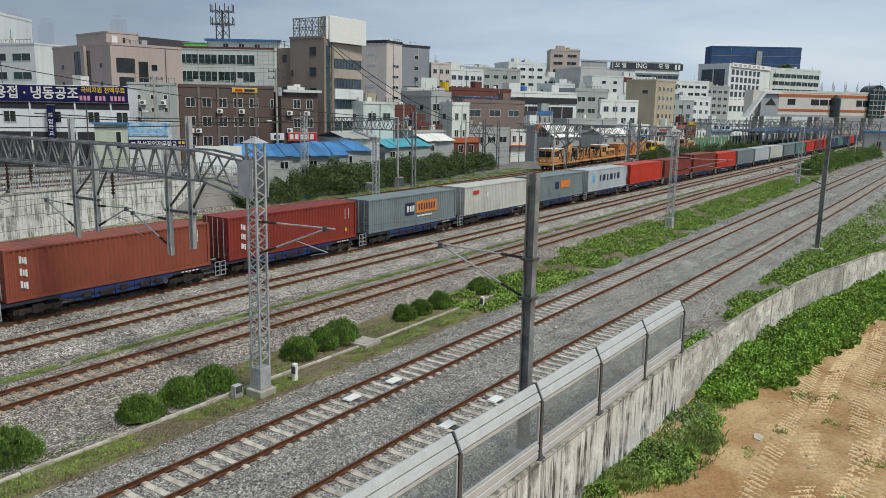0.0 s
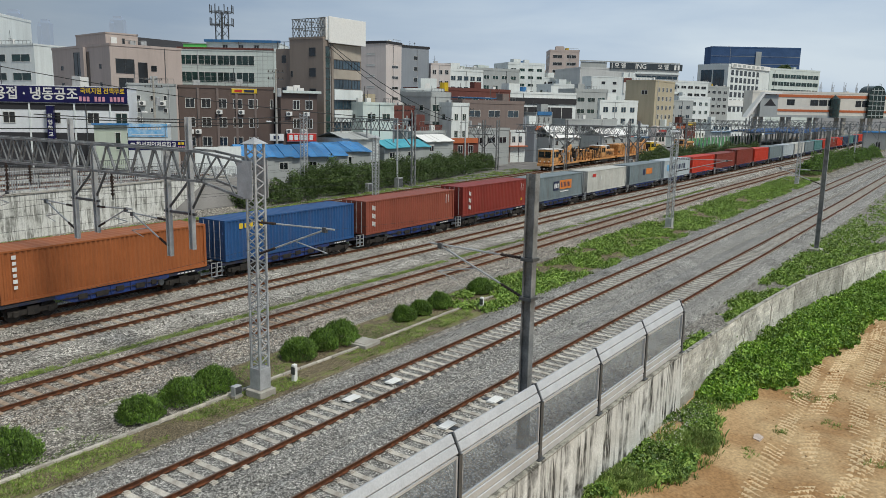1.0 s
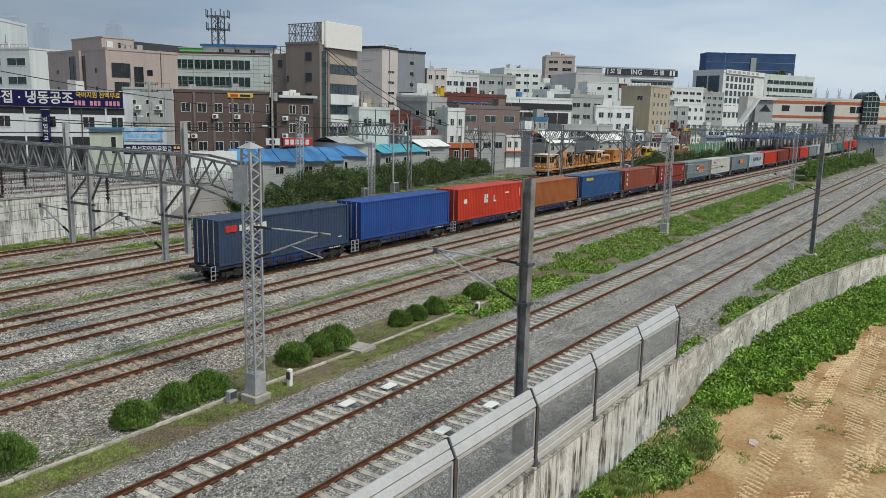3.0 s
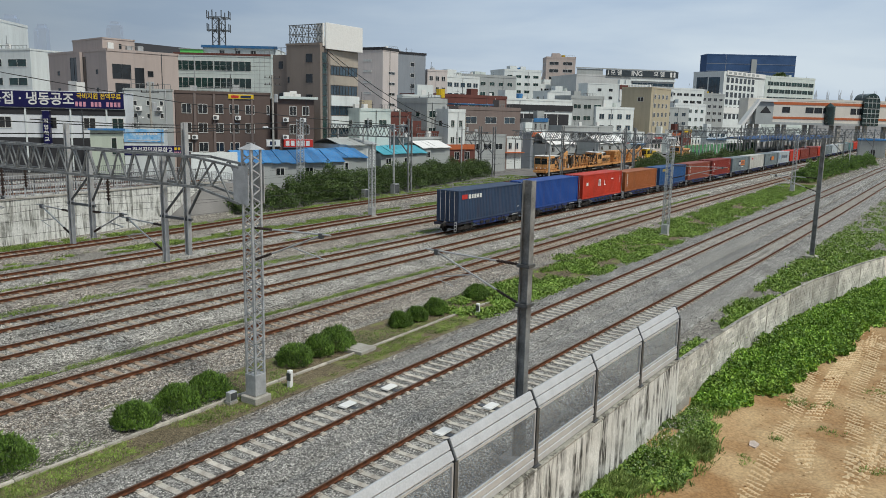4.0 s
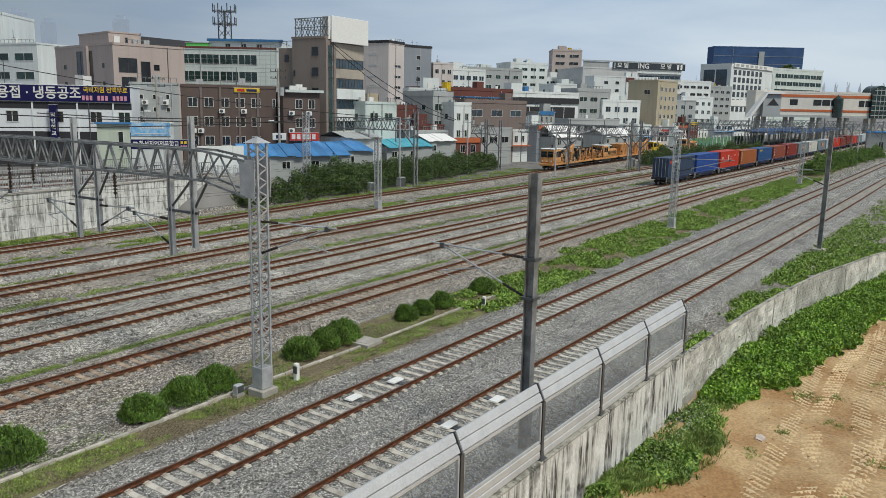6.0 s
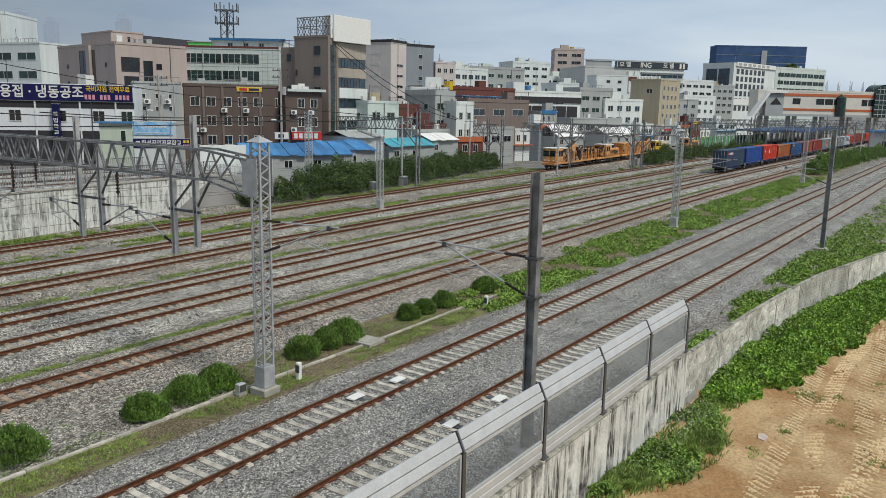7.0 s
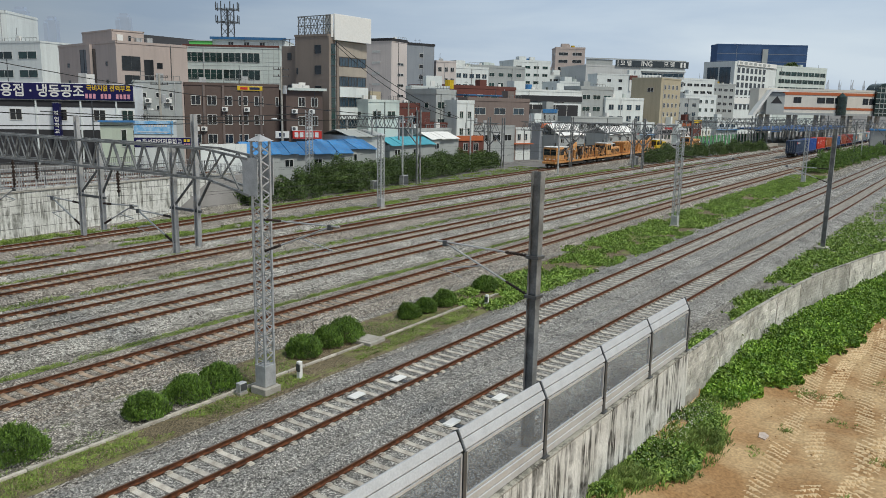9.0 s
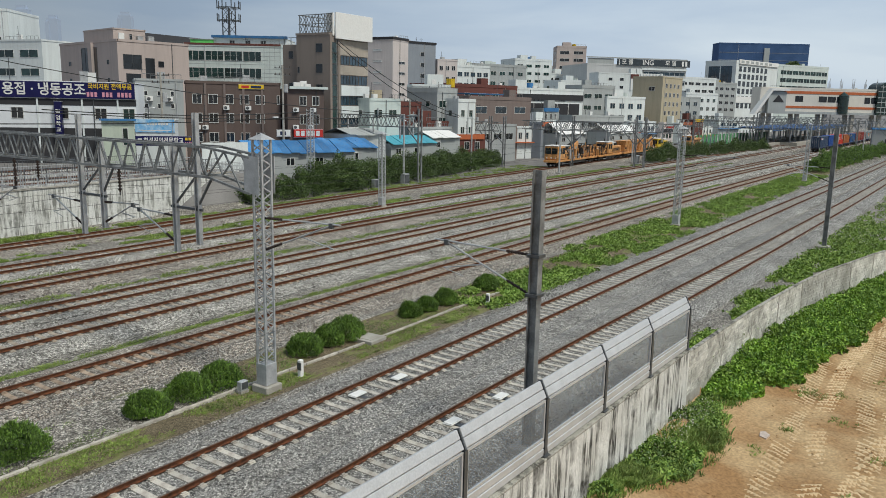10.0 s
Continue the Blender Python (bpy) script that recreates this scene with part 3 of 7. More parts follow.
def build_barrier():
    xs = [6.2, 10.3, 14.45, 18.6, 22.7, 26.85, 31.0]
    z0, zk = 1.08, 2.80
    top = Vector((0, 0.24, 0.48))
    for a, b in zip(xs, xs[1:]):
        ya, yb = wall_y(a), wall_y(b)
        bay = thing("noise_barrier_bay", "grey aluminium and clear-panel noise barrier bay on the wall", "noise barrier", Matrix.Translation((a, ya, 0)) @ Matrix.Rotation(math.atan2(yb - ya, b - a), 4, "Z"), group="noise barrier bays")
        first, a, b, y = a == xs[0], 0.0, math.hypot(b - a, yb - ya), 0.0
        for n_, x in (("post", b),) + ((("post", a),) if first else ()):
            g = Geo()
            for s in (-0.06, 0.06):
                g.box(x - 0.07, y + s - 0.008, z0, x + 0.07, y + s + 0.008, zk)
            g.box(x - 0.008, y - 0.06, z0, x + 0.008, y + 0.06, zk)
            g.beam((x, y, zk - 0.02), Vector((x, y, zk)) + top, 0.05, 0.15)
            po = part(n_, g, GALV_D, bay)
            part("base_plate", Geo().box(x - 0.16, y - 0.13, z0, x + 0.16, y + 0.13, z0 + 0.03), GALV_D, po)
            for s in (-1, 1):
                part("gusset", Geo().quad((x - 0.07 * s, y - 0.06, z0 + 0.03), (x - 0.15 * s, y - 0.06, z0 + 0.03), (x - 0.07 * s, y - 0.06, z0 + 0.25)), GALV_D, po)
        # ribbed lower panel
        for k in range(2):
            part("lower_panel", Geo().box(a + 0.08, y - 0.045, z0 + 0.03 + 0.24 * k, b - 0.08, y + 0.045, z0 + 0.25 + 0.24 * k), ALU, bay, bevel=0.02)
        # clear panel in a frame
        part("clear_panel", Geo().box(a + 0.1, y - 0.008, z0 + 0.56, b - 0.1, y + 0.008, zk - 0.06), CLEAR, bay, "see-through grey plastic panel")
        fr = Geo()
        for z in (z0 + 0.52, zk - 0.08):
            fr.box(a + 0.08, y - 0.03, z, b - 0.08, y + 0.03, z + 0.06)
        for x in (a + 0.08, b - 0.14):
            fr.box(x, y - 0.031, z0 + 0.58, x + 0.06, y + 0.031, zk - 0.08)
        part("panel_frame", fr, ALU, bay)
        # leaning top panels
        for k in range(2):
            p0, p1 = Vector((0, y, zk)) + top * (0.04 + 0.48 * k), Vector((0, y, zk)) + top * (0.49 + 0.48 * k)
            g = Geo()
            off = Vector((0, -0.05, 0.025))
            c = [Vector((xx, p.y, p.z)) + o for xx in (a + 0.05, b - 0.05) for p, o in ((p0, -off), (p1, -off), (p1, off), (p0, off))]
            i0 = len(g.v)
            g.v += [tuple(q) for q in c]
            g.f += [(0, 1, 2, 3), (7, 6, 5, 4), (0, 4, 5, 1), (1, 5, 6, 2), (2, 6, 7, 3), (3, 7, 4, 0)]
            part("leaning_panel", g, ALU, bay, bevel=0.018)


def clear_mat():
    m = bpy.data.materials.new("clear_barrier_plastic")
    m.use_nodes = True
    n, l = m.node_tree.nodes, m.node_tree.links
    p = n["Principled BSDF"]
    tr, mx = n.new("ShaderNodeBsdfTransparent"), n.new("ShaderNodeMixShader")
    tr.inputs["Color"].default_value = (0.86, 0.88, 0.9, 1)
    p.inputs["Base Color"].default_value, p.inputs["Roughness"].default_value = (0.42, 0.45, 0.48, 1), 0.2
    mx.inputs["Fac"].default_value = 0.2
    l.new(tr.outputs[0], mx.inputs[1])
    l.new(p.outputs[0], mx.inputs[2])
    l.new(mx.outputs[0], n["Material Output"].inputs["Surface"])
    return m


CLEAR = clear_mat()


# ---- masts, gantries and overhead line ----
def lattice(g, x, y, z0, z1, w, step, bar=0.05):
    h = w / 2
    for a in (-h, h):
        for b in (-h, h):
            g.box(x + a - bar * 0.8, y + b - bar * 0.8, z0, x + a + bar * 0.8, y + b + bar * 0.8, z1)
    z, k = z0, 0
    while z + step <= z1 + 0.01:
        s = 1 if k % 2 else -1
        for a in (-h, h):
            g.beam((x - s * h, y + a, z), (x + s * h, y + a, z + step), bar * 0.5, bar)
            g.beam((x + a, y - s * h, z), (x + a, y + s * h, z + step), bar * 0.5, bar)
        z += step
        k += 1


def build_mast(x, y, h, w=0.52, cap=True, label="galvanised steel lattice mast on a concrete footing", base=-0.36):
    mt = thing("lattice_mast", label, "lattice mast", group="lattice masts")
    part("footing", Geo().box(x - 0.42, y - 0.42, base - 0.3, x + 0.42, y + 0.42, base + 0.28), CONC_P, mt, bevel=0.03)
    part("casing", Geo().box(x - w / 2 - 0.05, y - w / 2 - 0.05, base + 0.3, x + w / 2 + 0.05, y + w / 2 + 0.05, base + 1.15), GALV, mt, "plain steel base casing", bevel=0.01)
    g = Geo()
    lattice(g, x, y, base + 1.1, h, w, w * 0.56, 0.046)
    part("lattice_frame", g, GALV, mt)
    if cap:
        g = Geo()
        c = [(x + a * (w * 0.5 + 0.13), y + b * (w * 0.5 + 0.13), h) for a, b in ((-1, -1), (1, -1), (1, 1), (-1, 1))]
        for i in range(4):
            g.quad(c[i], c[(i + 1) % 4], (x, y, h + 0.24))
        g.quad(*reversed(c))
        part("cap", g, GALV, mt)
    return mt


def insulator(parent, a, b, r=0.055):
    a, b = Vector(a), Vector(b)
    g = Geo()
    n = 7
    for k in range(n):
        p, q = a.lerp(b, k / n), a.lerp(b, (k + 0.55) / n)
        g.tube(p, q, r, r * 0.9, 8)
        g.tube(q, a.lerp(b, (k + 1) / n), r * 0.5, r * 0.5, 6)
    return part("insulator", g, INSUL, parent, "dark ribbed insulator")


def build_cantilever(x, y, zt, zb, reach, side):
    """Two hinged tubes with insulators from a mast face, that hold the contact wire over a track."""
    c = thing("cantilever_arm", "steel overhead-line cantilever arm with dark insulators", "cantilever", group="cantilever arms")
    e = y + side * reach
    top0, top1 = Vector((x, y, zt)), Vector((x, e + side * 0.45, zt + 0.1))
    i1 = top0.lerp(top1, 0.24)
    d0, d1 = Vector((x, y, zb)), Vector((x, e, zt + 0.05))
    j1 = d0.lerp(d1, 0.26)
    insulator(c, top0, i1)
    insulator(c, d0, j1)
    part("top_tube", Geo().tube(i1, top1, 0.032), GALV, c)
    part("diagonal_tube", Geo().tube(j1, d1, 0.035), GALV, c)
    k0, k1 = d0.lerp(d1, 0.55), Vector((x, e + side * 0.1, zb + 0.42))
    part("registration_tube", Geo().tube(k0, k1, 0.024), GALV, c)
    part("steady_arm", Geo().tube(k1, (x, e - side * 0.7, zb + 0.22), 0.015), GALV, c)
    part("clamp", Geo().box(x - 0.06, e - 0.08, zt - 0.05, x + 0.06, e + 0.08, zt + 0.13), GALV_D, c)
    return c


def truss(g, a, b, depth, width, n, bar=0.07):
    """A box truss between two points of its lower middle line."""
    a, b = Vector(a), Vector(b)
    d = (b - a) / n
    s = Vector((-(b - a).y, (b - a).x, 0)).normalized() * (width / 2)
    up = Vector((0, 0, depth))
    for k in (-1, 1):
        g.beam(a + s * k, b + s * k, bar)
        g.beam(a + s * k + up, b + s * k + up, bar)
        for i in range(n):
            p, q = a + d * i + s * k, a + d * (i + 1) + s * k
            m = (p + q) / 2
            g.beam(p, m + up, bar * 0.6)
            g.beam(m + up, q, bar * 0.6)
    for i in range(n + 1):
        p = a + d * i
        for u in (Vector(), up):
            g.beam(p - s + u, p + s + u, bar * 0.6)


def build_drop(x, y, ztop, zbot, parent):
    g = Geo()
    for s in (-0.1, 0.1):
        g.box(x - 0.09, y + s - 0.012, zbot, x + 0.09, y + s + 0.012, ztop)
    g.box(x - 0.01, y - 0.1, zbot, x + 0.01, y + 0.1, ztop)
    part("drop_post", g, GALV, parent)


def build_main_gantry():
    x = 19.95
    ga = thing("gantry_beam", "galvanised lattice gantry beam spanning the yard tracks", "gantry")
    g = Geo()
    truss(g, (x, 24.4, 7.86), (x, 62.0, 7.86), 1.15, 0.75, 34, 0.095)
    part("box_truss", g, GALV_W, ga)
    g = Geo()
    for s in (-0.375, 0.375):
        g.beam((x + s, 22.0, 7.4), (x + s, 24.45, 7.88), 0.085)
        g.beam((x + s, 22.0, 8.75), (x + s, 24.45, 9.01), 0.085)
        g.beam((x + s, 22.5, 7.55), (x + s, 23.4, 8.9), 0.055)
        g.beam((x + s, 23.4, 8.9), (x + s, 24.4, 7.9), 0.055)
    part("end_truss", g, GALV_W, ga)
    for s in (-0.39, 0.39):
        part("end_plate", Geo().box(x + s - 0.012, 21.5, 7.4, x + s + 0.012, 22.3, 8.8), GALV, ga, "flat steel end plate")
    for y0, y1 in ((25.5, 26.95), (32.1, 33.75), (42.0, 43.4)):
        build_drop(x, y0, 10.3 if y0 < 30 else 8.9, 5.0, ga)
        build_drop(x, y1, 9.0 if y0 < 30 else 10.06, 4.55, ga)
        g = Geo()
        g.beam((x, y0 - 0.25, 6.45), (x, y1 + 0.25, 6.45), 0.1)
        g.beam((x, y1 + 0.05, 6.5), (x, y0 - 0.0, 7.86), 0.07)
        g.beam((x, y0 + 0.05, 6.5), (x, y0 - 0.95, 7.86), 0.07)
        part("brace", g, GALV_D, ga)
        if y0 > 30:
            build_cantilever(x, y0 - 0.1, 6.2, 5.3, 2.1, -1)
        build_cantilever(x, y1 + 0.1, 6.05, 4.95, 2.4, 1)


def build_strings():
    for y, z0, z1 in ((30.8, 7.8, 6.75), (37.5, 7.85, 6.9), (39.7, 7.85, 6.35), (46.5, 7.85, 6.6), (52.0, 7.85, 6.6)):
        st = thing("insulator_string", "dark ribbed insulator string under the gantry", "insulator", group="insulator strings")
        insulator(st, (19.95, y, z0), (19.95, y, z1), 0.085)
        part("hanger", Geo().tube((19.95, y, z1), (19.95, y, z1 - 0.15), 0.03), GALV_D, st)


def build_h_pole(x, y, z1, label, lean=0.0, w=0.3):
    po = thing("overhead_line_pole", label, "steel pole", group="overhead line poles")
    g = Geo()
    for s in (-1, 1):
        g.box(x - w / 2, y + s * w / 2 - 0.012, -0.4, x + w / 2, y + s * w / 2 + 0.012, z1)
    g.box(x - 0.012, y - w / 2, -0.4, x + 0.012, y + w / 2, z1)
    part("shaft", g, GALV_W, po)
    part("footing", Geo().box(x - 0.5, y - 0.5, -0.8, x + 0.5, y + 0.5, -0.15), CONC_P, po, bevel=0.03)
    return po


def build_wire(points, r=0.006, name="overhead_wire", label="thin overhead contact wire", sag=0.0):
    """One unbroken thin tube through the points; sag in metres between them."""
    line = [Vector(points[0])]
    for a, b in zip(points, points[1:]):
        a, b = Vector(a), Vector(b)
        n = 8 if sag else 1
        for k in range(1, n + 1):
            t = k / n
            line.append(a.lerp(b, t) - Vector((0, 0, sag * 4 * t * (1 - t))))
    g = Geo()
    g.sweep([tuple(p) for p in line], [(r * math.cos(q), r * math.sin(q)) for q in (0.0, 1.57, 3.14, 4.71)])
    return solid(name, g, WIRE, label, "wire")


def build_overhead():
    build_mast(19.95, 21.75, 9.42, 0.46)
    build_mast(73.4, 22.7, 9.0)
    build_mast(135.0, 21.6, 8.8)
    build_mast(64.6, 51.9, 7.6, 0.5)
    build_mast(69.0, 66.6, 9.9, 0.6, False)
    build_main_gantry()
    build_strings()
    c = build_h_pole(21.3, 10.9, 8.9, "dark galvanised H-section pole behind the barrier")
    for z in (6.22, 4.95):
        part("bracket", Geo().box(21.08, 10.68, z - 0.05, 21.52, 11.12, z + 0.05), GALV_D, c)
    build_cantilever(21.3, 11.1, 6.22, 4.95, 3.2, 1)
    build_cantilever(19.95, 21.6, 6.5, 5.3, 3.3, -1)
    build_h_pole(70.2, 9.2, 9.6, "dark steel overhead line pole on the grassy verge", w=0.32)
    build_cantilever(70.2, 9.4, 6.3, 5.2, 3.2, 1)
    build_cantilever(73.4, 22.4, 6.5, 5.3, 4.6, -1)


# ---- container train ----
def corrugated(g, a, b, z0, z1, out, pitch=0.28, depth=0.055):
    """An upright trapezoid-ribbed sheet from a to b."""
    a, b, out = Vector((*a, 0)), Vector((*b, 0)), Vector((*out, 0))
    L = (b - a).length
    n = round(L / pitch)
    d = (b - a) / n
    pts = [a + out * depth]
    for i in range(n):
        p = a + d * i
        pts += [p + d * 0.26 + out * depth, p + d * 0.5, p + d * 0.76, p + d + out * depth]
    i0 = len(g.v)
    for p in pts:
        g.v += [(p.x, p.y, z0), (p.x, p.y, z1)]
    for k in range(len(pts) - 1):
        j = i0 + 2 * k
        g.f.append((j, j + 2, j + 3, j + 1))


CONTAINER_PAINTS = {}


def container_paint(c):
    if c not in CONTAINER_PAINTS:
        CONTAINER_PAINTS[c] = mat("container_paint", c, [x * 0.82 for x in c], 0.5, 0.5, bump=0.002, bscale=14, fine=0.1, streak=(0.16, 0.08, 0.045), streak_amount=0.16)
    return CONTAINER_PAINTS[c]


def build_container(c, h, label, z0, marks):
    """A forty-foot box, its origin on the rails under its rear end; x runs forward."""
    L, W = 12.19, 2.44
    w = W / 2
    P = container_paint(c)
    ct = thing("shipping_container", label, "container", group="containers on the train")
    z1 = z0 + h
    g = Geo()
    corrugated(g, (L - 0.16, -w + 0.02), (0.16, -w + 0.02), z0 + 0.15, z1 - 0.08, (0, 1))
    part("side_wall", g, P, ct)
    g = Geo()
    corrugated(g, (0.16, w - 0.02), (L - 0.16, w - 0.02), z0 + 0.15, z1 - 0.08, (0, -1))
    part("side_wall", g, P, ct)
    g = Geo()
    corrugated(g, (L - 0.03, w - 0.16), (L - 0.03, -w + 0.16), z0 + 0.15, z1 - 0.08, (-1, 0))
    part("front_wall", g, P, ct)
    g = Geo()
    n = 52
    for k in range(n):
        xa, xb = 0.1 + (L - 0.2) * k / n, 0.1 + (L - 0.2) * (k + 1) / n
        za, zb = (z1 - 0.03, z1 - 0.01) if k % 2 else (z1 - 0.01, z1 - 0.03)
        g.quad((xa, -w + 0.06, za), (xb, -w + 0.06, zb), (xb, w - 0.06, zb), (xa, w - 0.06, za))
    part("roof_sheet", g, P, ct)
    g = Geo()
    for x in (0.0, L - 0.16):
        for y in (-w, w - 0.14):
            g.box(x, y, z0, x + 0.16, y + 0.14, z1)
    for y in (-w, w - 0.07):
        g.box(0.16, y, z0, L - 0.16, y + 0.07, z0 + 0.16)
        g.box(0.16, y, z1 - 0.09, L - 0.16, y + 0.07, z1 - 0.004)
    for x in (0, L - 0.1):
        for za, zb in ((z0, z0 + 0.15), (z1 - 0.12, z1 - 0.003)):
            g.box(x, -w + 0.14, za, x + 0.1, w - 0.14, zb)
    part("frame", g, P, ct)
    for s in (-1, 1):
        a, b = sorted((s * 0.02, s * (w - 0.15)))
        g = Geo().box(0.02, a, z0 + 0.16, 0.07, b, z1 - 0.13)
        for k in range(5):
            zz = z0 + 0.3 + (h - 0.6) * k / 4
            g.box(-0.005, a + 0.08, zz - 0.07, 0.02, b - 0.08, zz + 0.07)
        d = part("door", g, P, ct)
        for f in (0.22, 0.72):
            y = s * (w - 0.15) * f
            part("locking_bar", Geo().tube((-0.03, y, z0 + 0.1), (-0.03, y, z1 - 0.06), 0.022, None, 6), GALV, d, "galvanised locking bar")
    for k_, (text, size, col, x, z, st, up) in enumerate(marks):
        lift = 0.0004 * k_
        face = pose(x, -w - 0.008, z0 + z, 90, 0, 0)
        if up:
            for k, ch in enumerate(text):
                writing("lettering", ch, size, col, ct, pose(x, -w - 0.008, z0 + z - k * size * 1.05, 90, 0, 0), st)
        elif text == "#":
            part("emblem", Geo().box(x - size * st / 2, -w - 0.009 - lift, z0 + z - size / 2, x + size * st / 2, -w - 0.003, z0 + z + size / 2), col, ct, "painted colour panel")
        else:
            writing("lettering", text, size, col, ct, face, st)
    return ct


WDARK = mat("grimy_blue_steel", (0.022, 0.03, 0.075), (0.04, 0.04, 0.05), 2.0, 0.7, streak=(0.06, 0.05, 0.045), streak_amount=0.6)


def bogie_parts(parent, x):
    b = part("bogie", Geo().box(x - 1.25, -1.02, 0.36, x + 1.25, -0.92, 0.62).box(x - 1.25, 0.92, 0.36, x + 1.25, 1.02, 0.62).box(x - 0.2, -0.95, 0.4, x + 0.2, 0.95, 0.7)
             .box(x - 0.3, -1.06, 0.3, x + 0.3, -0.9, 0.75).box(x - 0.3, 0.9, 0.3, x + 0.3, 1.06, 0.75), BOGIE, parent)
    for wx in (x - 0.88, x + 0.88):
        for s in (-1, 1):
            part("wheel", Geo().tube((wx, s * 0.68, 0.43), (wx, s * 0.81, 0.43), 0.43, None, 18), BOGIE, b)
        part("axle", Geo().tube((wx, -0.95, 0.43), (wx, 0.95, 0.43), 0.08, None, 8), BOGIE, b)
        for s in (-1, 1):
            part("axle_box", Geo().box(wx - 0.14, s * 1.0 - 0.1, 0.3, wx + 0.14, s * 1.0 + 0.1, 0.58), BOGIE, b, bevel=0.02)


def build_wagon():
    """A bogie flat wagon; its origin on the rails under the rear end of its load."""
    wg = thing("container_wagon", "blue skeletal container flat wagon on two dark bogies", "wagon", group="wagons of the train")
    L = 12.9
    g = Geo()
    for s in (-1, 1):
        y = s * 1.1
        p = [(2.7, 0.84), (3.7, 0.5), (8.5, 0.5), (9.5, 0.84), (9.5, 1.04), (2.7, 1.04)]
        i = len(g.v)
        for o in (y - 0.06, y + 0.06):
            g.v += [(a, o, b) for a, b in p]
        n = len(p)
        g.f += [tuple(i + k for k in range(n)), tuple(i + n + k for k in reversed(range(n)))]
        g.f += [(i + k, i + n + k, i + n + (k + 1) % n, i + (k + 1) % n) for k in range(n)]
        for x in (4.6, 5.8, 7.0, 8.0):
            g.box(x - 0.03, y - 0.12, 0.55, x + 0.03, y + 0.12, 1.02)
    part("side_girder", g, WBLUE, wg, "blue fish-bellied side girders")
    for a, b, e in ((-0.45, 2.7, -0.45), (9.5, 12.64, 12.49)):
        g = Geo().box(e, -1.2, 0.82, e + 0.15, 1.2, 1.04)
        for s in (-1, 1):
            g.box(a, s * 1.1 - 0.06, 0.86, b, s * 1.1 + 0.06, 1.035)
        part("end_frame", g, WDARK, wg, "grimy dark blue end frame")
    part("hand_wheel", Geo().tube((8.9, -1.3, 0.66), (8.9, -1.17, 0.66), 0.17, None, 14), GALV_D, wg, "grey steel hand wheel")
    g = Geo().box(0.2, -0.3, 0.7, 12.0, 0.3, 1.02)
    for x in (1.7, 4.1, 6.1, 8.1, 10.5):
        g.box(x - 0.15, -1.05, 0.84, x + 0.15, 1.05, 1.02)
    part("centre_sill", g, BOGIE, wg)
    for a in (0.0, 11.99):
        for b in (-1.18, 0.98):
            part("twist_lock", Geo().box(a, b, 1.04, a + 0.2, b + 0.2, 1.08), BOGIE, wg)
    bogie_parts(wg, 1.6)
    bogie_parts(wg, 10.6)
    for x in (-0.5, 12.7):
        g = Geo()
        for a in (-0.17, 0.17):
            g.beam((x + a, -1.22, 0.28), (x + a, -1.22, 1.18), 0.035)
        for z in (0.32, 0.6, 0.88, 1.16):
            g.beam((x - 0.17, -1.22, z), (x + 0.17, -1.22, z), 0.035)
        part("ladder", g, GALV, wg, "pale steel step ladder")
        part("coupler", Geo().box(x - 0.35, -0.12, 0.75, x + 0.35, 0.12, 0.98), BOGIE, wg)
    g = Geo()
    for x, w_, z in ((3.9, 0.5, 0.62), (4.9, 0.7, 0.58), (6.1, 0.45, 0.66), (7.3, 0.55, 0.6), (8.3, 0.3, 0.64)):
        g.box(x, -1.24, z, x + w_, -1.165, z + 0.26)
    g.beam((2.9, -1.2, 0.78), (9.3, -1.2, 0.78), 0.05)
    part("brake_rigging", g, BOGIE, wg, "dark brake rigging boxes along the girder")
    part("brake_tank", Geo().tube((5.0, -0.7, 0.55), (6.4, -0.7, 0.55), 0.2, None, 12), BOGIE, wg)
    for k in range(5):
        part("stencil_mark", Geo().box(10.1 + 0.26 * k, -1.175, 0.9, 10.27 + 0.26 * k, -1.168, 0.97), MARK_W, wg, "white stencilled mark")
    return wg


MARK_W = mat("white_marking", (0.8, 0.8, 0.78), None, 3, 0.6, fine=0.08)
MARK_Y = mat("yellow_marking", (0.8, 0.55, 0.05), None, 3, 0.6, fine=0.08)
MARK_N = mat("navy_marking", (0.03, 0.04, 0.09), None, 3, 0.6, fine=0.08)
MARK_O = mat("orange_marking", (0.75, 0.24, 0.05), None, 3, 0.6, fine=0.08)
MARK_R = mat("red_marking", (0.6, 0.05, 0.04), None, 3, 0.6, fine=0.08)
MARK_B = mat("blue_marking", (0.2, 0.45, 0.7), None, 3, 0.6, fine=0.08)
NAVY, BLUE, RED, ORANGE, MBLUE = (0.045, 0.075, 0.135), (0.025, 0.085, 0.33), (0.58, 0.055, 0.03), (0.38, 0.125, 0.045), (0.03, 0.10, 0.26)
MAROON, MAROON2, GREY, WHITE, SILVER, BROWN = (0.30, 0.085, 0.055), (0.27, 0.045, 0.035), (0.21, 0.26, 0.28), (0.60, 0.60, 0.56), (0.50, 0.56, 0.60), (0.25, 0.055, 0.04)
TEAL = (0.10, 0.24, 0.24)
bar_w = lambda x, z, s, st: ("#", s, MARK_W, x, z, st, False)
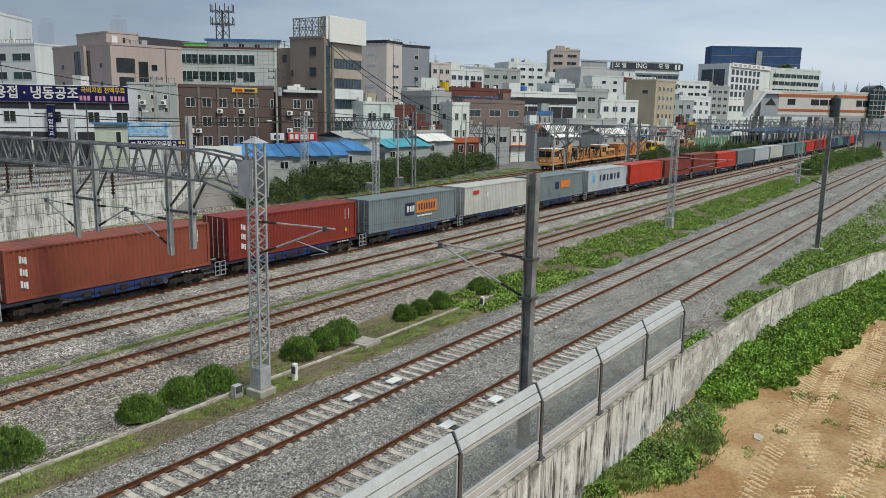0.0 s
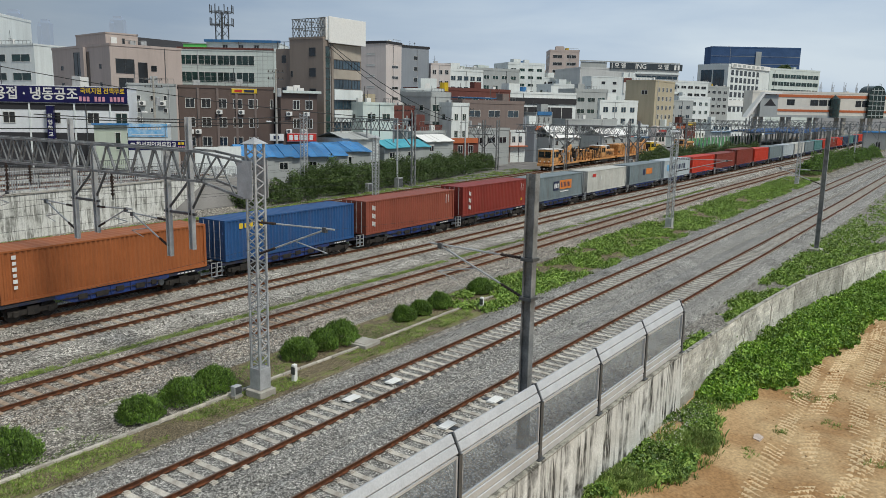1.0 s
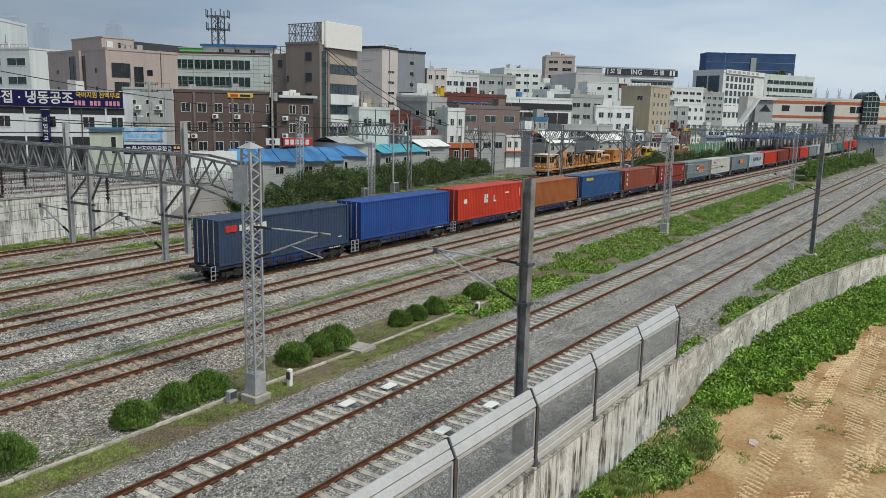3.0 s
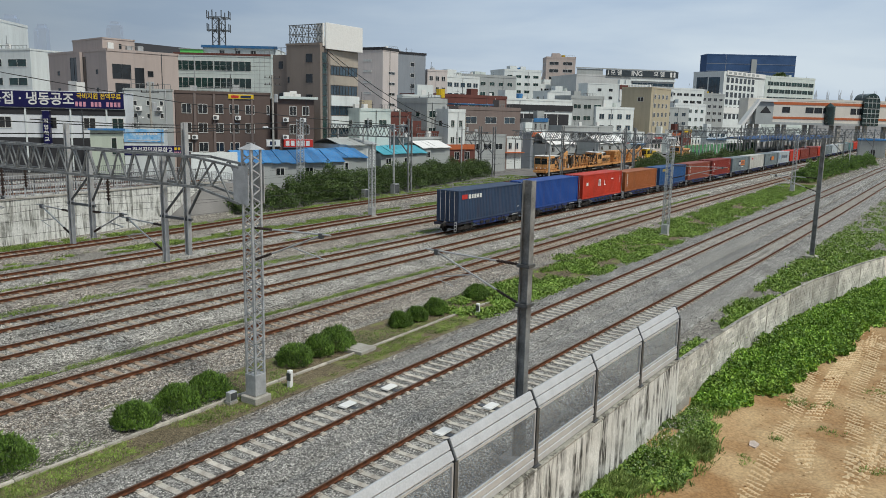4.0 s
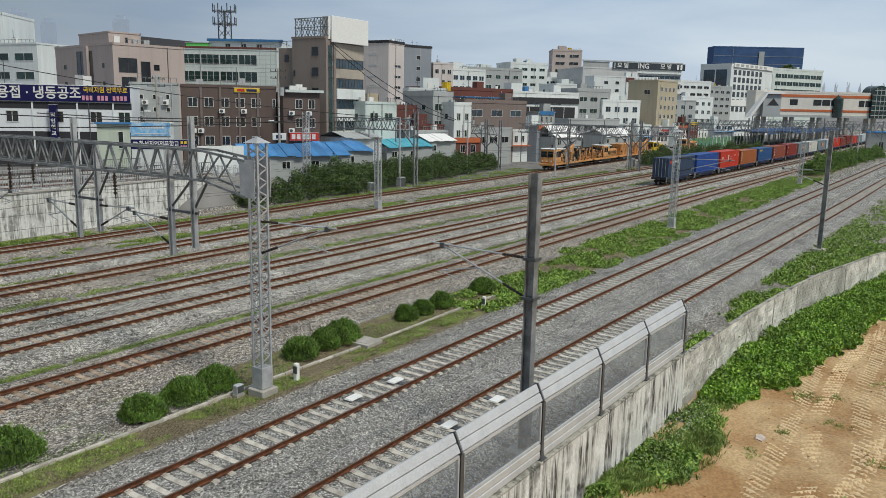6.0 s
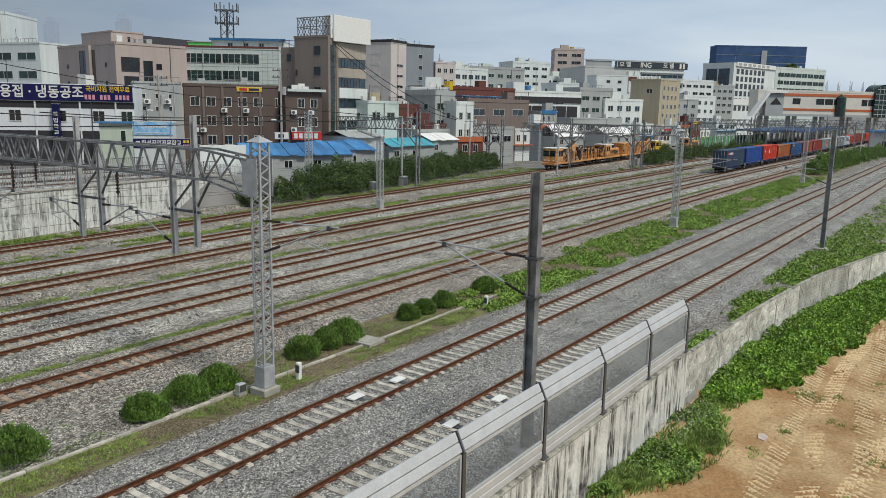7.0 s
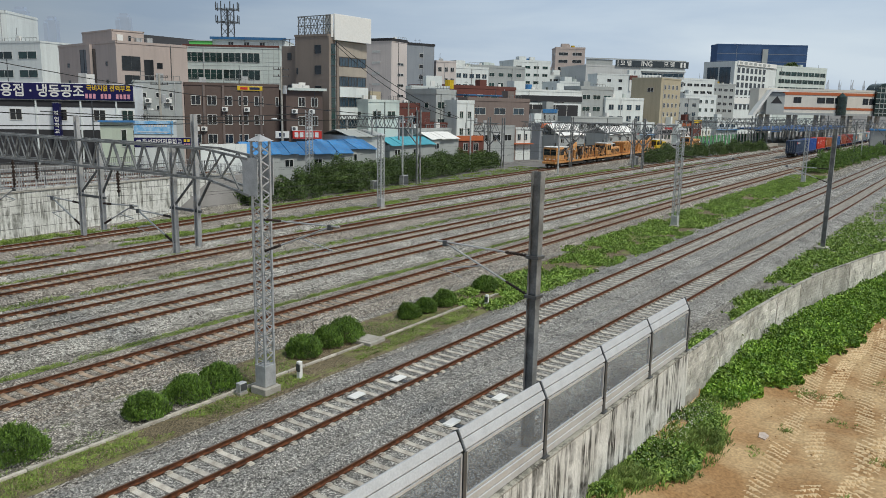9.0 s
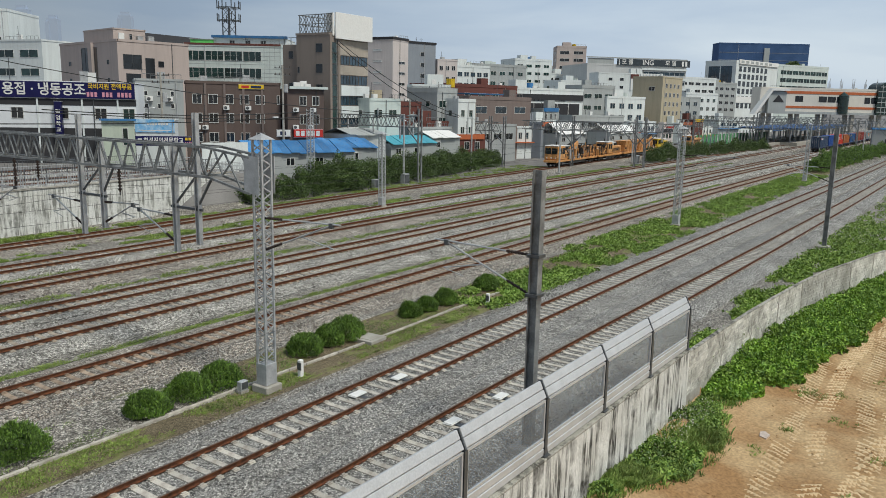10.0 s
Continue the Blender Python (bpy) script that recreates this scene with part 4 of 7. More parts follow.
LOADS = [
    (NAVY, 2.9, "dark navy shipping container, last of the train", [("#", 0.42, MARK_R, 1.0, 2.3, 2.2, False)] + [("#", 0.4 - 0.05 * (k % 2), MARK_W, 1.85 + 0.48 * k, 2.28, 0.95, False) for k in range(5)] + [bar_w(11.2, 0.6, 0.08, 5)]),
    (BLUE, 2.9, "bright blue steel shipping container", []),
    (RED, 2.9, "bright red shipping container with white letters", [("#", 0.4, MARK_W, 1.25, 1.75, 1.4, False), bar_w(4.75, 1.75, 0.85, 0.28), bar_w(5.15, 1.95, 0.42, 0.7), bar_w(5.15, 1.5, 0.34, 0.9), bar_w(6.45, 1.65, 0.62, 0.25), bar_w(6.7, 1.4, 0.13, 3.2), bar_w(9.0, 2.05, 0.14, 5), bar_w(11.6, 1.9, 0.9, 0.07)]),
    (ORANGE, 2.6, "orange-brown shipping container with white upright letters", [("#", 0.2 - 0.03 * (k % 2), MARK_W, 0.75, 2.25 - 0.3 * k, 1.1, False) for k in range(6)]),
    (MBLUE, 2.6, "mid-blue shipping container with a yellow mark", [("#", 0.34 - 0.04 * (k % 2), MARK_Y, 1.3 + 0.42 * k, 2.15, 0.9, False) for k in range(5)]),
    (MAROON, 2.6, "faded maroon shipping container with white upright mark", [("#", 0.36 - 0.06 * (j % 2), MARK_W, 0.78 + 0.13 * j, 2.05 - 0.62 * k - 0.04 * j, 0.3, False) for k in range(3) for j in range(3)] + [bar_w(10.9, 1.9, 0.8, 0.06), bar_w(11.3, 1.9, 0.7, 0.06)]),
    (MAROON2, 2.7, "deep red shipping container with white upright mark", [("#", 0.36 - 0.06 * (j % 2), MARK_W, 1.05 + 0.13 * j, 2.05 - 0.62 * k - 0.04 * j, 0.3, False) for k in range(3) for j in range(3)] + [bar_w(10.9, 1.9, 0.8, 0.06), bar_w(11.3, 1.9, 0.7, 0.06), ("#", 0.25, MARK_Y, 11.0, 0.7, 1.0, False)]),
    (GREY, 2.6, "grey-green shipping container with navy and orange panels", [("#", 1.0, MARK_N, 5.3, 1.45, 1.25, False), ("#", 1.0, MARK_O, 7.7, 1.5, 3.0, False), bar_w(7.4, 0.75, 0.12, 18)] + [("#", 0.5, MARK_W, 5.0 + 0.38 * k, 1.45, 0.5, False) for k in range(3)] + [("#", 0.55, MARK_N, 6.6 + 0.36 * k, 1.5, 0.35, False) for k in range(7)]),
    (WHITE, 2.6, "off-white shipping container with a small red mark", [("#", 0.34, MARK_R, 2.0, 2.0, 3.0, False), bar_w(4.0, 1.6, 0.5, 0.5)]),
    (GREY, 2.6, "grey shipping container with an orange panel", [("#", 0.8, MARK_N, 5.3, 1.45, 1.0, False), ("#", 0.8, MARK_O, 7.3, 1.5, 3.0, False)]),
    (SILVER, 2.6, "pale silver shipping container with dark lettering bars", [("#", 0.9, MARK_B, 1.6, 1.5, 1.0, False), *[("#", 0.75, MARK_N, 3.6 + 1.15 * k, 1.5, 0.5 + 0.55 * (k % 2), False) for k in range(6)]]),
    (RED, 2.6, "plain red steel shipping container on a flat wagon", []), (BROWN, 2.6, "brown-red steel shipping container on a flat wagon", []), (BROWN, 2.9, "brown-red steel shipping container on a flat wagon", []),
    (RED, 2.6, "plain red steel shipping container on a flat wagon", []), (GREY, 2.6, "grey steel shipping container on a flat wagon", []), (SILVER, 2.6, "pale grey steel shipping container on a flat wagon", []),
    (WHITE, 2.6, "off-white steel shipping container on a flat wagon", []), (GREY, 2.6, "grey steel shipping container on a flat wagon", []), (TEAL, 2.6, "dull teal steel shipping container on a flat wagon", []),
    (RED, 2.6, "plain red steel shipping container on a flat wagon", []), (BROWN, 2.6, "brown-red steel shipping container on a flat wagon", []), (RED, 2.6, "plain red steel shipping container on a flat wagon", []),
    (NAVY, 2.6, "dark navy steel shipping container on a flat wagon", []), (TEAL, 2.6, "dull teal steel shipping container on a flat wagon", []), (NAVY, 2.6, "dark navy steel shipping container on a flat wagon", []),
    (RED, 2.6, "plain red steel shipping container on a flat wagon", []), (NAVY, 2.6, "dark navy steel shipping container on a flat wagon", []),
]
WAGON_PITCH = 13.65
REAR_AT = [(0.0, -49.9), (2.5, 17.95), (4.0, 59.0), (5.5, 100.2), (7.0, 144.0), (8.5, 188.5), (10.0, 232.7)]


def train_pose(k, x):
    x += k * WAGON_PITCH
    a, b = smooth_line(TRAIN_LINE, x + 1.6), smooth_line(TRAIN_LINE, x + 10.6)
    turn = math.atan2(b - a, 9.0)
    return pose(x, a - math.tan(turn) * 1.6, 0, 0, 0, math.degrees(turn))


TRAIN = []


def build_train():
    first = build_wagon()
    for k, (c, h, label, marks) in enumerate(LOADS):
        wg = first if k == 0 else copy_thing(first, Matrix())
        ct = build_container(c, h, label, 1.08, marks)
        TRAIN.append((k, wg))
        TRAIN.append((k, ct))


def motions():
    for k, ob in TRAIN:
        walk(ob, [(t, train_pose(k, x)) for t, x in REAR_AT])


build_overhead()
build_train()


# ---- yard furniture ----
def build_kerb():
    k = thing("drain_kerb", "narrow concrete kerb along the planted verge", "kerb", kind="structure")
    x = -6.0
    while x < 47:
        if not 27.2 < x < 28.0:
            y = 22.62 + 0.05 * math.sin(x * 0.4)
            part("kerb_stone", Geo().box(x + 0.01, y - 0.065, -0.45, x + 0.99, y + 0.065, -0.27 + random.uniform(-0.01, 0.01)), SLEEPER, k, bevel=0.015)
        x += 1.0
    slab = thing("manhole_slab", "flat concrete manhole cover slab in the verge", "slab", pose(27.4, 22.7, -0.3, 0, 0, 3))
    part("cover", Geo().box(-0.6, -0.55, -0.1, 0.6, 0.55, 0.1), CONC_P, slab, bevel=0.02)
    part("inner_lid", Geo().box(-0.42, -0.38, 0.1, 0.42, 0.38, 0.125), CONC_P, slab, bevel=0.01)
    for x, y in ((21.85, 21.8), (36.5, 21.6)):
        p = thing("marker_post", "small white concrete marker post", "marker post", pose(x, y, -0.36), "marker posts")
        part("post", Geo().box(-0.1, -0.09, -0.1, 0.1, 0.09, 0.72), WHITEP, p, bevel=0.02)
        part("plate", Geo().box(-0.105, -0.098, 0.3, -0.06, 0.098, 0.62), GALV_D, p)
    for x, y, s in ((19.2, 22.3, 0.36), (79.0, 64.6, 0.9), (86.0, 65.0, 1.1), (150.5, 55.5, 1.3)):
        c = thing("relay_cabinet", "grey steel trackside relay cabinet", "cabinet", pose(x, y, -0.36), "relay cabinets")
        part("body", Geo().box(-0.5 * s, -0.35 * s, 0.1, 0.5 * s, 0.35 * s, 1.35 * s), GALV, c, bevel=0.02)
        part("plinth", Geo().box(-0.55 * s, -0.4 * s, -0.1, 0.55 * s, 0.4 * s, 0.1), CONC_P, c)
        part("door", Geo().box(-0.42 * s, -0.38 * s, 0.18, 0.42 * s, -0.35 * s, 1.25 * s), GALV_D, c)


def leaves(name, centres, sizes, material, up=0.3, rng=None, folded=True):
    """Many small leaves: two triangles that meet along the midrib, at random turns."""
    rng = rng or np.random.default_rng(3)
    n = len(centres)
    c = np.asarray(centres, float)
    s = np.asarray(sizes, float).reshape(n, 1)
    a = rng.normal(size=(n, 3))
    a[:, 2] = a[:, 2] * 0.7 + up
    a /= np.linalg.norm(a, axis=1, keepdims=True)
    b = np.cross(a, rng.normal(size=(n, 3)))
    b /= np.linalg.norm(b, axis=1, keepdims=True) + 1e-9
    nn = np.cross(a, b)
    v = np.stack([c - a * s * 0.5, c + b * s * 0.33 + nn * s * 0.1, c + a * s * 0.55, c - b * s * 0.33 + nn * s * 0.1], 1).reshape(-1, 3)
    i = np.arange(n)[:, None] * 4
    f = np.concatenate([i + np.array([[0, 1, 2]]), i + np.array([[0, 2, 3]])]).tolist()
    me = bpy.data.meshes.new(name)
    me.from_pydata(v.tolist(), [], f)
    me.materials.append(material)
    return me


def blades(name, centres, heights, material, rng, per=6, spread=0.12, slim=0.5):
    """Grass tufts: narrow bent triangles."""
    n = len(centres) * per
    c = np.repeat(np.asarray(centres, float), per, 0)
    h = np.repeat(np.asarray(heights, float), per) * rng.uniform(0.5, 1.1, n)
    g = rng.uniform(0, 6.283, n)
    d = np.stack([np.cos(g), np.sin(g), np.zeros(n)], 1)
    e = np.stack([-np.sin(g), np.cos(g), np.zeros(n)], 1)
    c = c + d * rng.uniform(0, spread, (n, 1))
    lean = rng.uniform(0.1, 0.8, (n, 1))
    w = (0.03 + 0.09 * h)[:, None] * slim
    hh = h[:, None]
    v = np.stack([c - e * w, c + e * w, c + d * lean * hh * 0.4 + e * w * 0.8 + [0, 0, 1] * hh * 0.6, c + d * lean * hh + [0, 0, 1] * hh * 0.9], 1).reshape(-1, 3)
    i = np.arange(n)[:, None] * 4
    f = np.concatenate([i + np.array([[0, 1, 2]]), i + np.array([[0, 2, 3]])]).tolist()
    me = bpy.data.meshes.new(name)
    me.from_pydata(v.tolist(), [], f)
    me.materials.append(material)
    return me


def shell(rng, n, rx, ry, rz, rough=0.25, inner=0.55):
    d = rng.normal(size=(n, 3))
    d /= np.linalg.norm(d, axis=1, keepdims=True)
    d[:, 2] = np.abs(d[:, 2]) * 1.2 - 0.25
    ph = rng.uniform(0, 6.28, 3)
    wob = 1 + rough * (np.sin(d[:, 0] * 5 + ph[0]) * np.sin(d[:, 1] * 5 + ph[1]) + 0.6 * np.sin(d[:, 2] * 7 + d[:, 0] * 4 + ph[2]))
    r = rng.uniform(inner, 1.0, (n, 1)) ** 0.5 * wob[:, None]
    return d * r * [rx, ry, rz]


def build_bushes():
    rng = np.random.default_rng(11)
    spots = [(11.3, 23.75, 1.05, 0.98), (15.75, 23.4, 0.9, 0.82), (17.65, 23.55, 0.98, 0.9), (19.2, 23.6, 0.95, 0.92), (24.1, 23.75, 0.95, 0.9), (25.75, 23.85, 0.85, 0.9),
             (27.0, 23.8, 1.0, 1.05), (32.05, 23.75, 0.72, 0.72), (33.55, 23.75, 0.72, 0.72), (35.35, 23.7, 0.8, 0.85), (39.85, 23.7, 0.9, 0.9)]
    for x, y, r, h in spots:
        r, h = r * 0.86, h * 0.68
        b = thing("shrub", "rounded dark green evergreen shrub in the verge", "shrub", pose(x, y, -0.36, 0, 0, rng.uniform(0, 360)), "row of shrubs")
        p = shell(rng, 4200, r, r, h * 1.15, 0.1, 0.3) + [0, 0, h * 0.42]
        part("crown", leaves("crown", p, rng.uniform(0.04, 0.085, len(p)), LEAF_BUSH, 0.6, rng), LEAF_BUSH, b)
        q = shell(rng, 900, r, r, h * 1.1, 0.1, 0.8) + [0, 0, h * 0.4]
        part("outer_foliage", blades("outer_foliage", q, rng.uniform(0.1, 0.2, len(q)), LEAF_BUSH, rng, 4, 0.06, 0.32), LEAF_BUSH, b)
        g = Geo()
        for k in range(6):
            t = k * 1.05
            g.tube((0, 0, -0.1), (math.cos(t) * r * 0.5, math.sin(t) * r * 0.5, h * 0.8), 0.035, 0.012, 5)
        part("stem", g, BARK, b)


def build_hedges():
    rng = np.random.default_rng(5)
    for name, label, boxes, mt in (
        ("hedge", "long dense dark green hedge along the yard edge", [(71, 66.0, 3.6, 3.2), (75, 65.8, 3.8, 3.0), (80, 66.6, 4.0, 3.1), (85, 67.2, 4.0, 3.2), (90, 68.0, 4.2, 3.2), (95, 68.6, 4.0, 3.0), (100, 69.4, 4.0, 3.0), (105, 70.2, 4.0, 3.1), (110, 71.0, 4.0, 2.9), (116, 72.0, 4.0, 2.8), (122, 73.0, 4.0, 2.7)], LEAF_HEDGE),
        ("thicket", "dark green bushes between the yard tracks", [(160, 54.8, 4.5, 2.6), (168, 55.0, 4.5, 3.0), (178, 54.5, 4.5, 2.9), (190, 54.0, 5.0, 2.7), (202, 53.0, 5.0, 2.8), (214, 52.0, 5.0, 2.9), (226, 51.0, 5.0, 2.6), (238, 50.5, 4.0, 2.4)], LEAF_HEDGE),
        ("thicket", "dark overgrown bushes beside the running lines", [(160, 23.6, 3.4, 2.3), (167, 23.3, 3.8, 2.9), (175, 23.0, 4.2, 3.2), (184, 22.6, 4.5, 3.0), (194, 22.0, 4.5, 2.8), (206, 21.4, 5.0, 2.8), (220, 20.6, 5.0, 2.8), (236, 19.8, 5.5, 2.6)], LEAF_BUSH),
        ("bramble", "straggly green scrub on the retaining bank", [(58, 65.2, 2.5, 2.0), (63, 65.4, 2.8, 2.2), (67, 65.6, 2.6, 2.6), (70.5, 66.6, 3.0, 3.3), (74.5, 66.4, 3.2, 3.5)], LEAF_HEDGE),
    ):
        pts, siz = [], []
        for x, y, r, h in boxes:
            n = 6200
            p = shell(rng, n, r, 2.2, h, 0.22, 0.3) + [x, y, -0.3 + h * 0.28]
            pts.append(p)
            siz.append(rng.uniform(0.14, 0.28, n))
        o = solid(name, leaves(name, np.concatenate(pts), np.concatenate(siz), mt, 0.4, rng), mt, label, "hedge")
        tagged(o, kind="stuff")


def build_grass():
    rng = np.random.default_rng(7)

    def band(name, label, n, xs, yfun, hs, mt, per=6, clump=0.5, tall=0.0):
        c, h = [], []
        while len(c) < n:
            x = xs[0] + (xs[1] - xs[0]) * rng.random() ** 1.25
            y0, y1 = yfun(x)
            y = rng.uniform(y0, y1)
            if noise.noise((x * 0.28, y * 0.5, 1.7)) + 0.6 * noise.noise((x * 0.9, y * 1.1, 5)) < clump - 0.5:
                continue
            c.append((x, y, ground_z(x, y) - 0.02 if abs(y - wall_y(x)) > 0.4 else -0.38))
            h.append(rng.uniform(*hs) * (1 + tall * max(0, noise.noise((x * 0.5, y * 0.5, 9)))))
        if mt is GRASS:
            q, hh = np.repeat(np.array(c), 5, 0), np.repeat(np.array(h), 5)
            q = q + np.stack([rng.normal(0, 0.16, len(q)), rng.normal(0, 0.16, len(q)), hh * rng.uniform(0.1, 0.95, len(q))], 1)
            return solid(name, leaves(name, q, rng.uniform(0.10, 0.24, len(q)), mt, 0.9, rng), mt, label, "weeds", "stuff")
        return solid(name, blades(name, c, h, mt, rng, per, 0.2), mt, label, "grass", "stuff")

    band("grass", "bright green weeds between running line and siding", 15000, (36, 150), lambda x: (20.2 + max(0, (60 - x)) * 0.03, 25.9 if x > 55 else 24.4), (0.12, 0.34), GRASS, 7, 0.30, 0.7)
    band("grass", "bright green weeds on the verge by the wall", 12000, (34, 130), lambda x: (wall_y(x) + 0.3, smooth_line(TRACKS[0][0], x) - (2.9 if x > 46 else 3.6)), (0.12, 0.4), GRASS, 7, 0.28, 0.9)
    band("grass", "thin grass strip along the kerb", 5200, (4, 47), lambda x: (21.3, 22.5), (0.04, 0.11), MOSS, 6, 0.40)
    band("grass", "sparse weeds in the shrub verge", 3600, (4, 60), lambda x: (22.8, 25.0), (0.04, 0.1), LEAF_WEED, 6, 0.5)
    band("grass", "narrow mossy strip along the siding", 11000, (5, 120), lambda x: (30.6, 31.25), (0.05, 0.12), MOSS, 6, 0.02)
    band("grass", "weeds between the yard tracks", 6000, (5, 170), lambda x: (41.3, 42.3), (0.05, 0.16), MOSS, 6, 0.34)
    band("grass", "weeds between the yard tracks", 6000, (10, 170), lambda x: (47.2, 48.3), (0.06, 0.18), MOSS, 6, 0.36)
    band("grass", "green strip between yard tracks", 10000, (24, 150), lambda x: (53.4, 55.4), (0.08, 0.22), MOSS, 6, 0.36)
    band("grass", "green strip at the foot of the retaining wall", 8000, (20, 130), lambda x: (60.3 + max(0, x - 60) * 0.06, 62.0 + max(0, x - 55) * 0.12), (0.08, 0.3), MOSS, 6, 0.28)
    band("grass", "few weeds in the running-line ballast", 1600, (8, 40), lambda x: (15.2, 16.5), (0.05, 0.12), MOSS, 6, 0.66)


def build_creeper():
    rng = np.random.default_rng(9)
    pts = {"far": ([], []), "near": ([], []), "fern": ([], [])}
    for n, low in ((46000, False), (24000, True)):
        done = 0
        while done < n:
            x = 14 + 54 * rng.random()
            edge = lerp_line(WEED_EDGE, x) * (1 + 0.22 * noise.noise((x * 0.9, 2, 0))) + 0.12 * noise.noise((x * 3, 5, 0))
            d = 0.16 + rng.random() ** (1.2 if low else 1.0) * max(0.5, edge - 0.16)
            y = wall_y(x) - d
            u = d / max(edge, 0.6)
            lump = max(0.0, 0.5 + noise.noise((x * 0.55, y * 0.8, 4)))
            if x < 33:
                bare = noise.noise((x * 0.6, y * 0.9, 11))
                if bare < -0.22 or (30.3 < x < 33 and u < 0.25):
                    continue
                top = 0.10 + 0.62 * lump * min(1.0, 3.2 * u) * (1 if u < 0.75 else 0.55)
            else:
                wall_side = max(0.0, min(1.0, (x - 34) / 3.5))
                top = (0.18 + 0.42 * wall_side) * (1 if u < 0.35 else 0.8) + 0.6 * lump * (1 if u < 0.7 else 0.6) * min(1.0, 0.5 + u)
            z = ground_z(x, y)
            kind = "far" if x > 33 else ("fern" if noise.noise((x * 0.5, y * 0.35, 21)) > 0.12 or 22.3 < x < 24.6 else "near")
            P, S = pts[kind]
            if low:
                P.append((x, y, z + 0.05 + 0.18 * rng.random()))
                S.append(rng.uniform(0.2, 0.34) * (1 if x > 33 else 0.7))
            else:
                P.append((x, y, z + top * rng.random() ** 0.5))
                S.append(rng.uniform(0.09, 0.2) * (1 if x > 33 else 0.7))
            done += 1
    P, S = (np.array(q) for q in pts["far"])
    solid("creeper", leaves("creeper", P, S, LEAF_IVY, 0.9, rng), LEAF_IVY, "bright green leafy creeper covering the wall foot", "creeper", "stuff")
    P, S = (np.array(q) for q in pts["near"])
    solid("weeds", leaves("weeds", P, S, LEAF_WEED, 0.7, rng), LEAF_WEED, "tangled green weeds at the wall foot", "weeds", "stuff")
    P, S = (np.array(q) for q in pts["fern"])
    keep = rng.random(len(P)) < 0.5
    solid("fern_weeds", blades("fern_weeds", P[keep] - [0, 0, 0.1], S[keep] * 1.3, FERN, rng, 6, 0.08, 0.26), FERN, "feathery yellow-green weeds at the wall foot", "weeds", "stuff")
    c, h = [], []
    for _ in range(900):
        x = 16 + 18 * rng.random()
        d = 0.25 + rng.random() * lerp_line(WEED_EDGE, x)
        y = wall_y(x) - d
        c.append((x, y, ground_z(x, y)))
        h.append(rng.uniform(0.12, 0.36))
    solid("weeds", blades("weeds", c, h, LEAF_WEED, rng, 6, 0.2, 0.35), LEAF_WEED, "tall grassy weeds growing against the wall", "weeds", "stuff")
    # pale flower heads
    P = []
    for _ in range(420):
        x = rng.normal(28.6, 1.5)
        y = wall_y(x) - 0.35 - 1.1 * rng.random()
        P.append((x, y, ground_z(x, y) + rng.uniform(0.35, 0.75)))
    solid("flower_heads", leaves("flower_heads", P, rng.uniform(0.03, 0.07, len(P)), BLOOM, 0.9, rng), BLOOM, "tiny pale flower heads over the weeds", "flowers", "stuff")
    for x, y, n, sp in ((37.4, 4.7, 46, 0.42), (38.2, 3.6, 18, 0.22), (34.5, 3.2, 16, 0.3), (32.3, 4.8, 12, 0.16), (29.5, 5.4, 12, 0.2), (41.5, 2.0, 16, 0.3), (47.5, 0.5, 18, 0.4), (27.2, 2.2, 10, 0.2), (31.4, 1.2, 14, 0.3)):
        c = [(x + rng.normal(0, sp), y + rng.normal(0, sp), 0) for _ in range(n)]
        c = [(a, b, ground_z(a, b) - 0.02) for a, b, _ in c]
        solid("weed_clump", blades("weed_clump", c, rng.uniform(0.06, 0.2, n), FERN, rng, 14, 0.14, 0.22), FERN, "small weed clump on the bare sand", "weeds", "stuff")


def build_lot_marks():
    """A scrap of pale sheet and clods on the sand."""
    rng = np.random.default_rng(4)
    x, y = 31.1, 5.45
    g = Geo()
    z = ground_z(x, y) + 0.05
    g.quad((x - 0.34, y - 0.14, z), (x + 0.08, y - 0.2, z + 0.02), (x + 0.34, y + 0.03, z + 0.01), (x + 0.16, y + 0.18, z + 0.03), (x - 0.26, y + 0.12, z + 0.01))
    for a, b in list(zip(g.v, g.v[1:] + g.v[:1])):
        g.quad(a, b, (b[0], b[1], z - 0.1), (a[0], a[1], z - 0.1))
    solid("plastic_sheet", g, mat("dusty_sheet", (0.62, 0.52, 0.46), None, 4, 0.7), "crumpled pale plastic sheet half buried in sand", "litter")
    g = Geo()
    for _ in range(500):
        x = 20 + 42 * rng.random()
        y = wall_y(x) - 2.6 - 10 * rng.random()
        s = rng.uniform(0.02, 0.06)
        g.box(-s, -s * 0.8, -s * 0.4, s, s * 0.8, s * 0.5, Matrix.Translation((x, y, ground_z(x, y))) @ Matrix.Rotation(rng.uniform(0, 3), 4, "Z") @ Matrix.Rotation(rng.uniform(-0.5, 0.5), 4, "X"))
    solid("soil_clods", g, SAND, "small clods of dry sandy soil", "soil", "stuff")


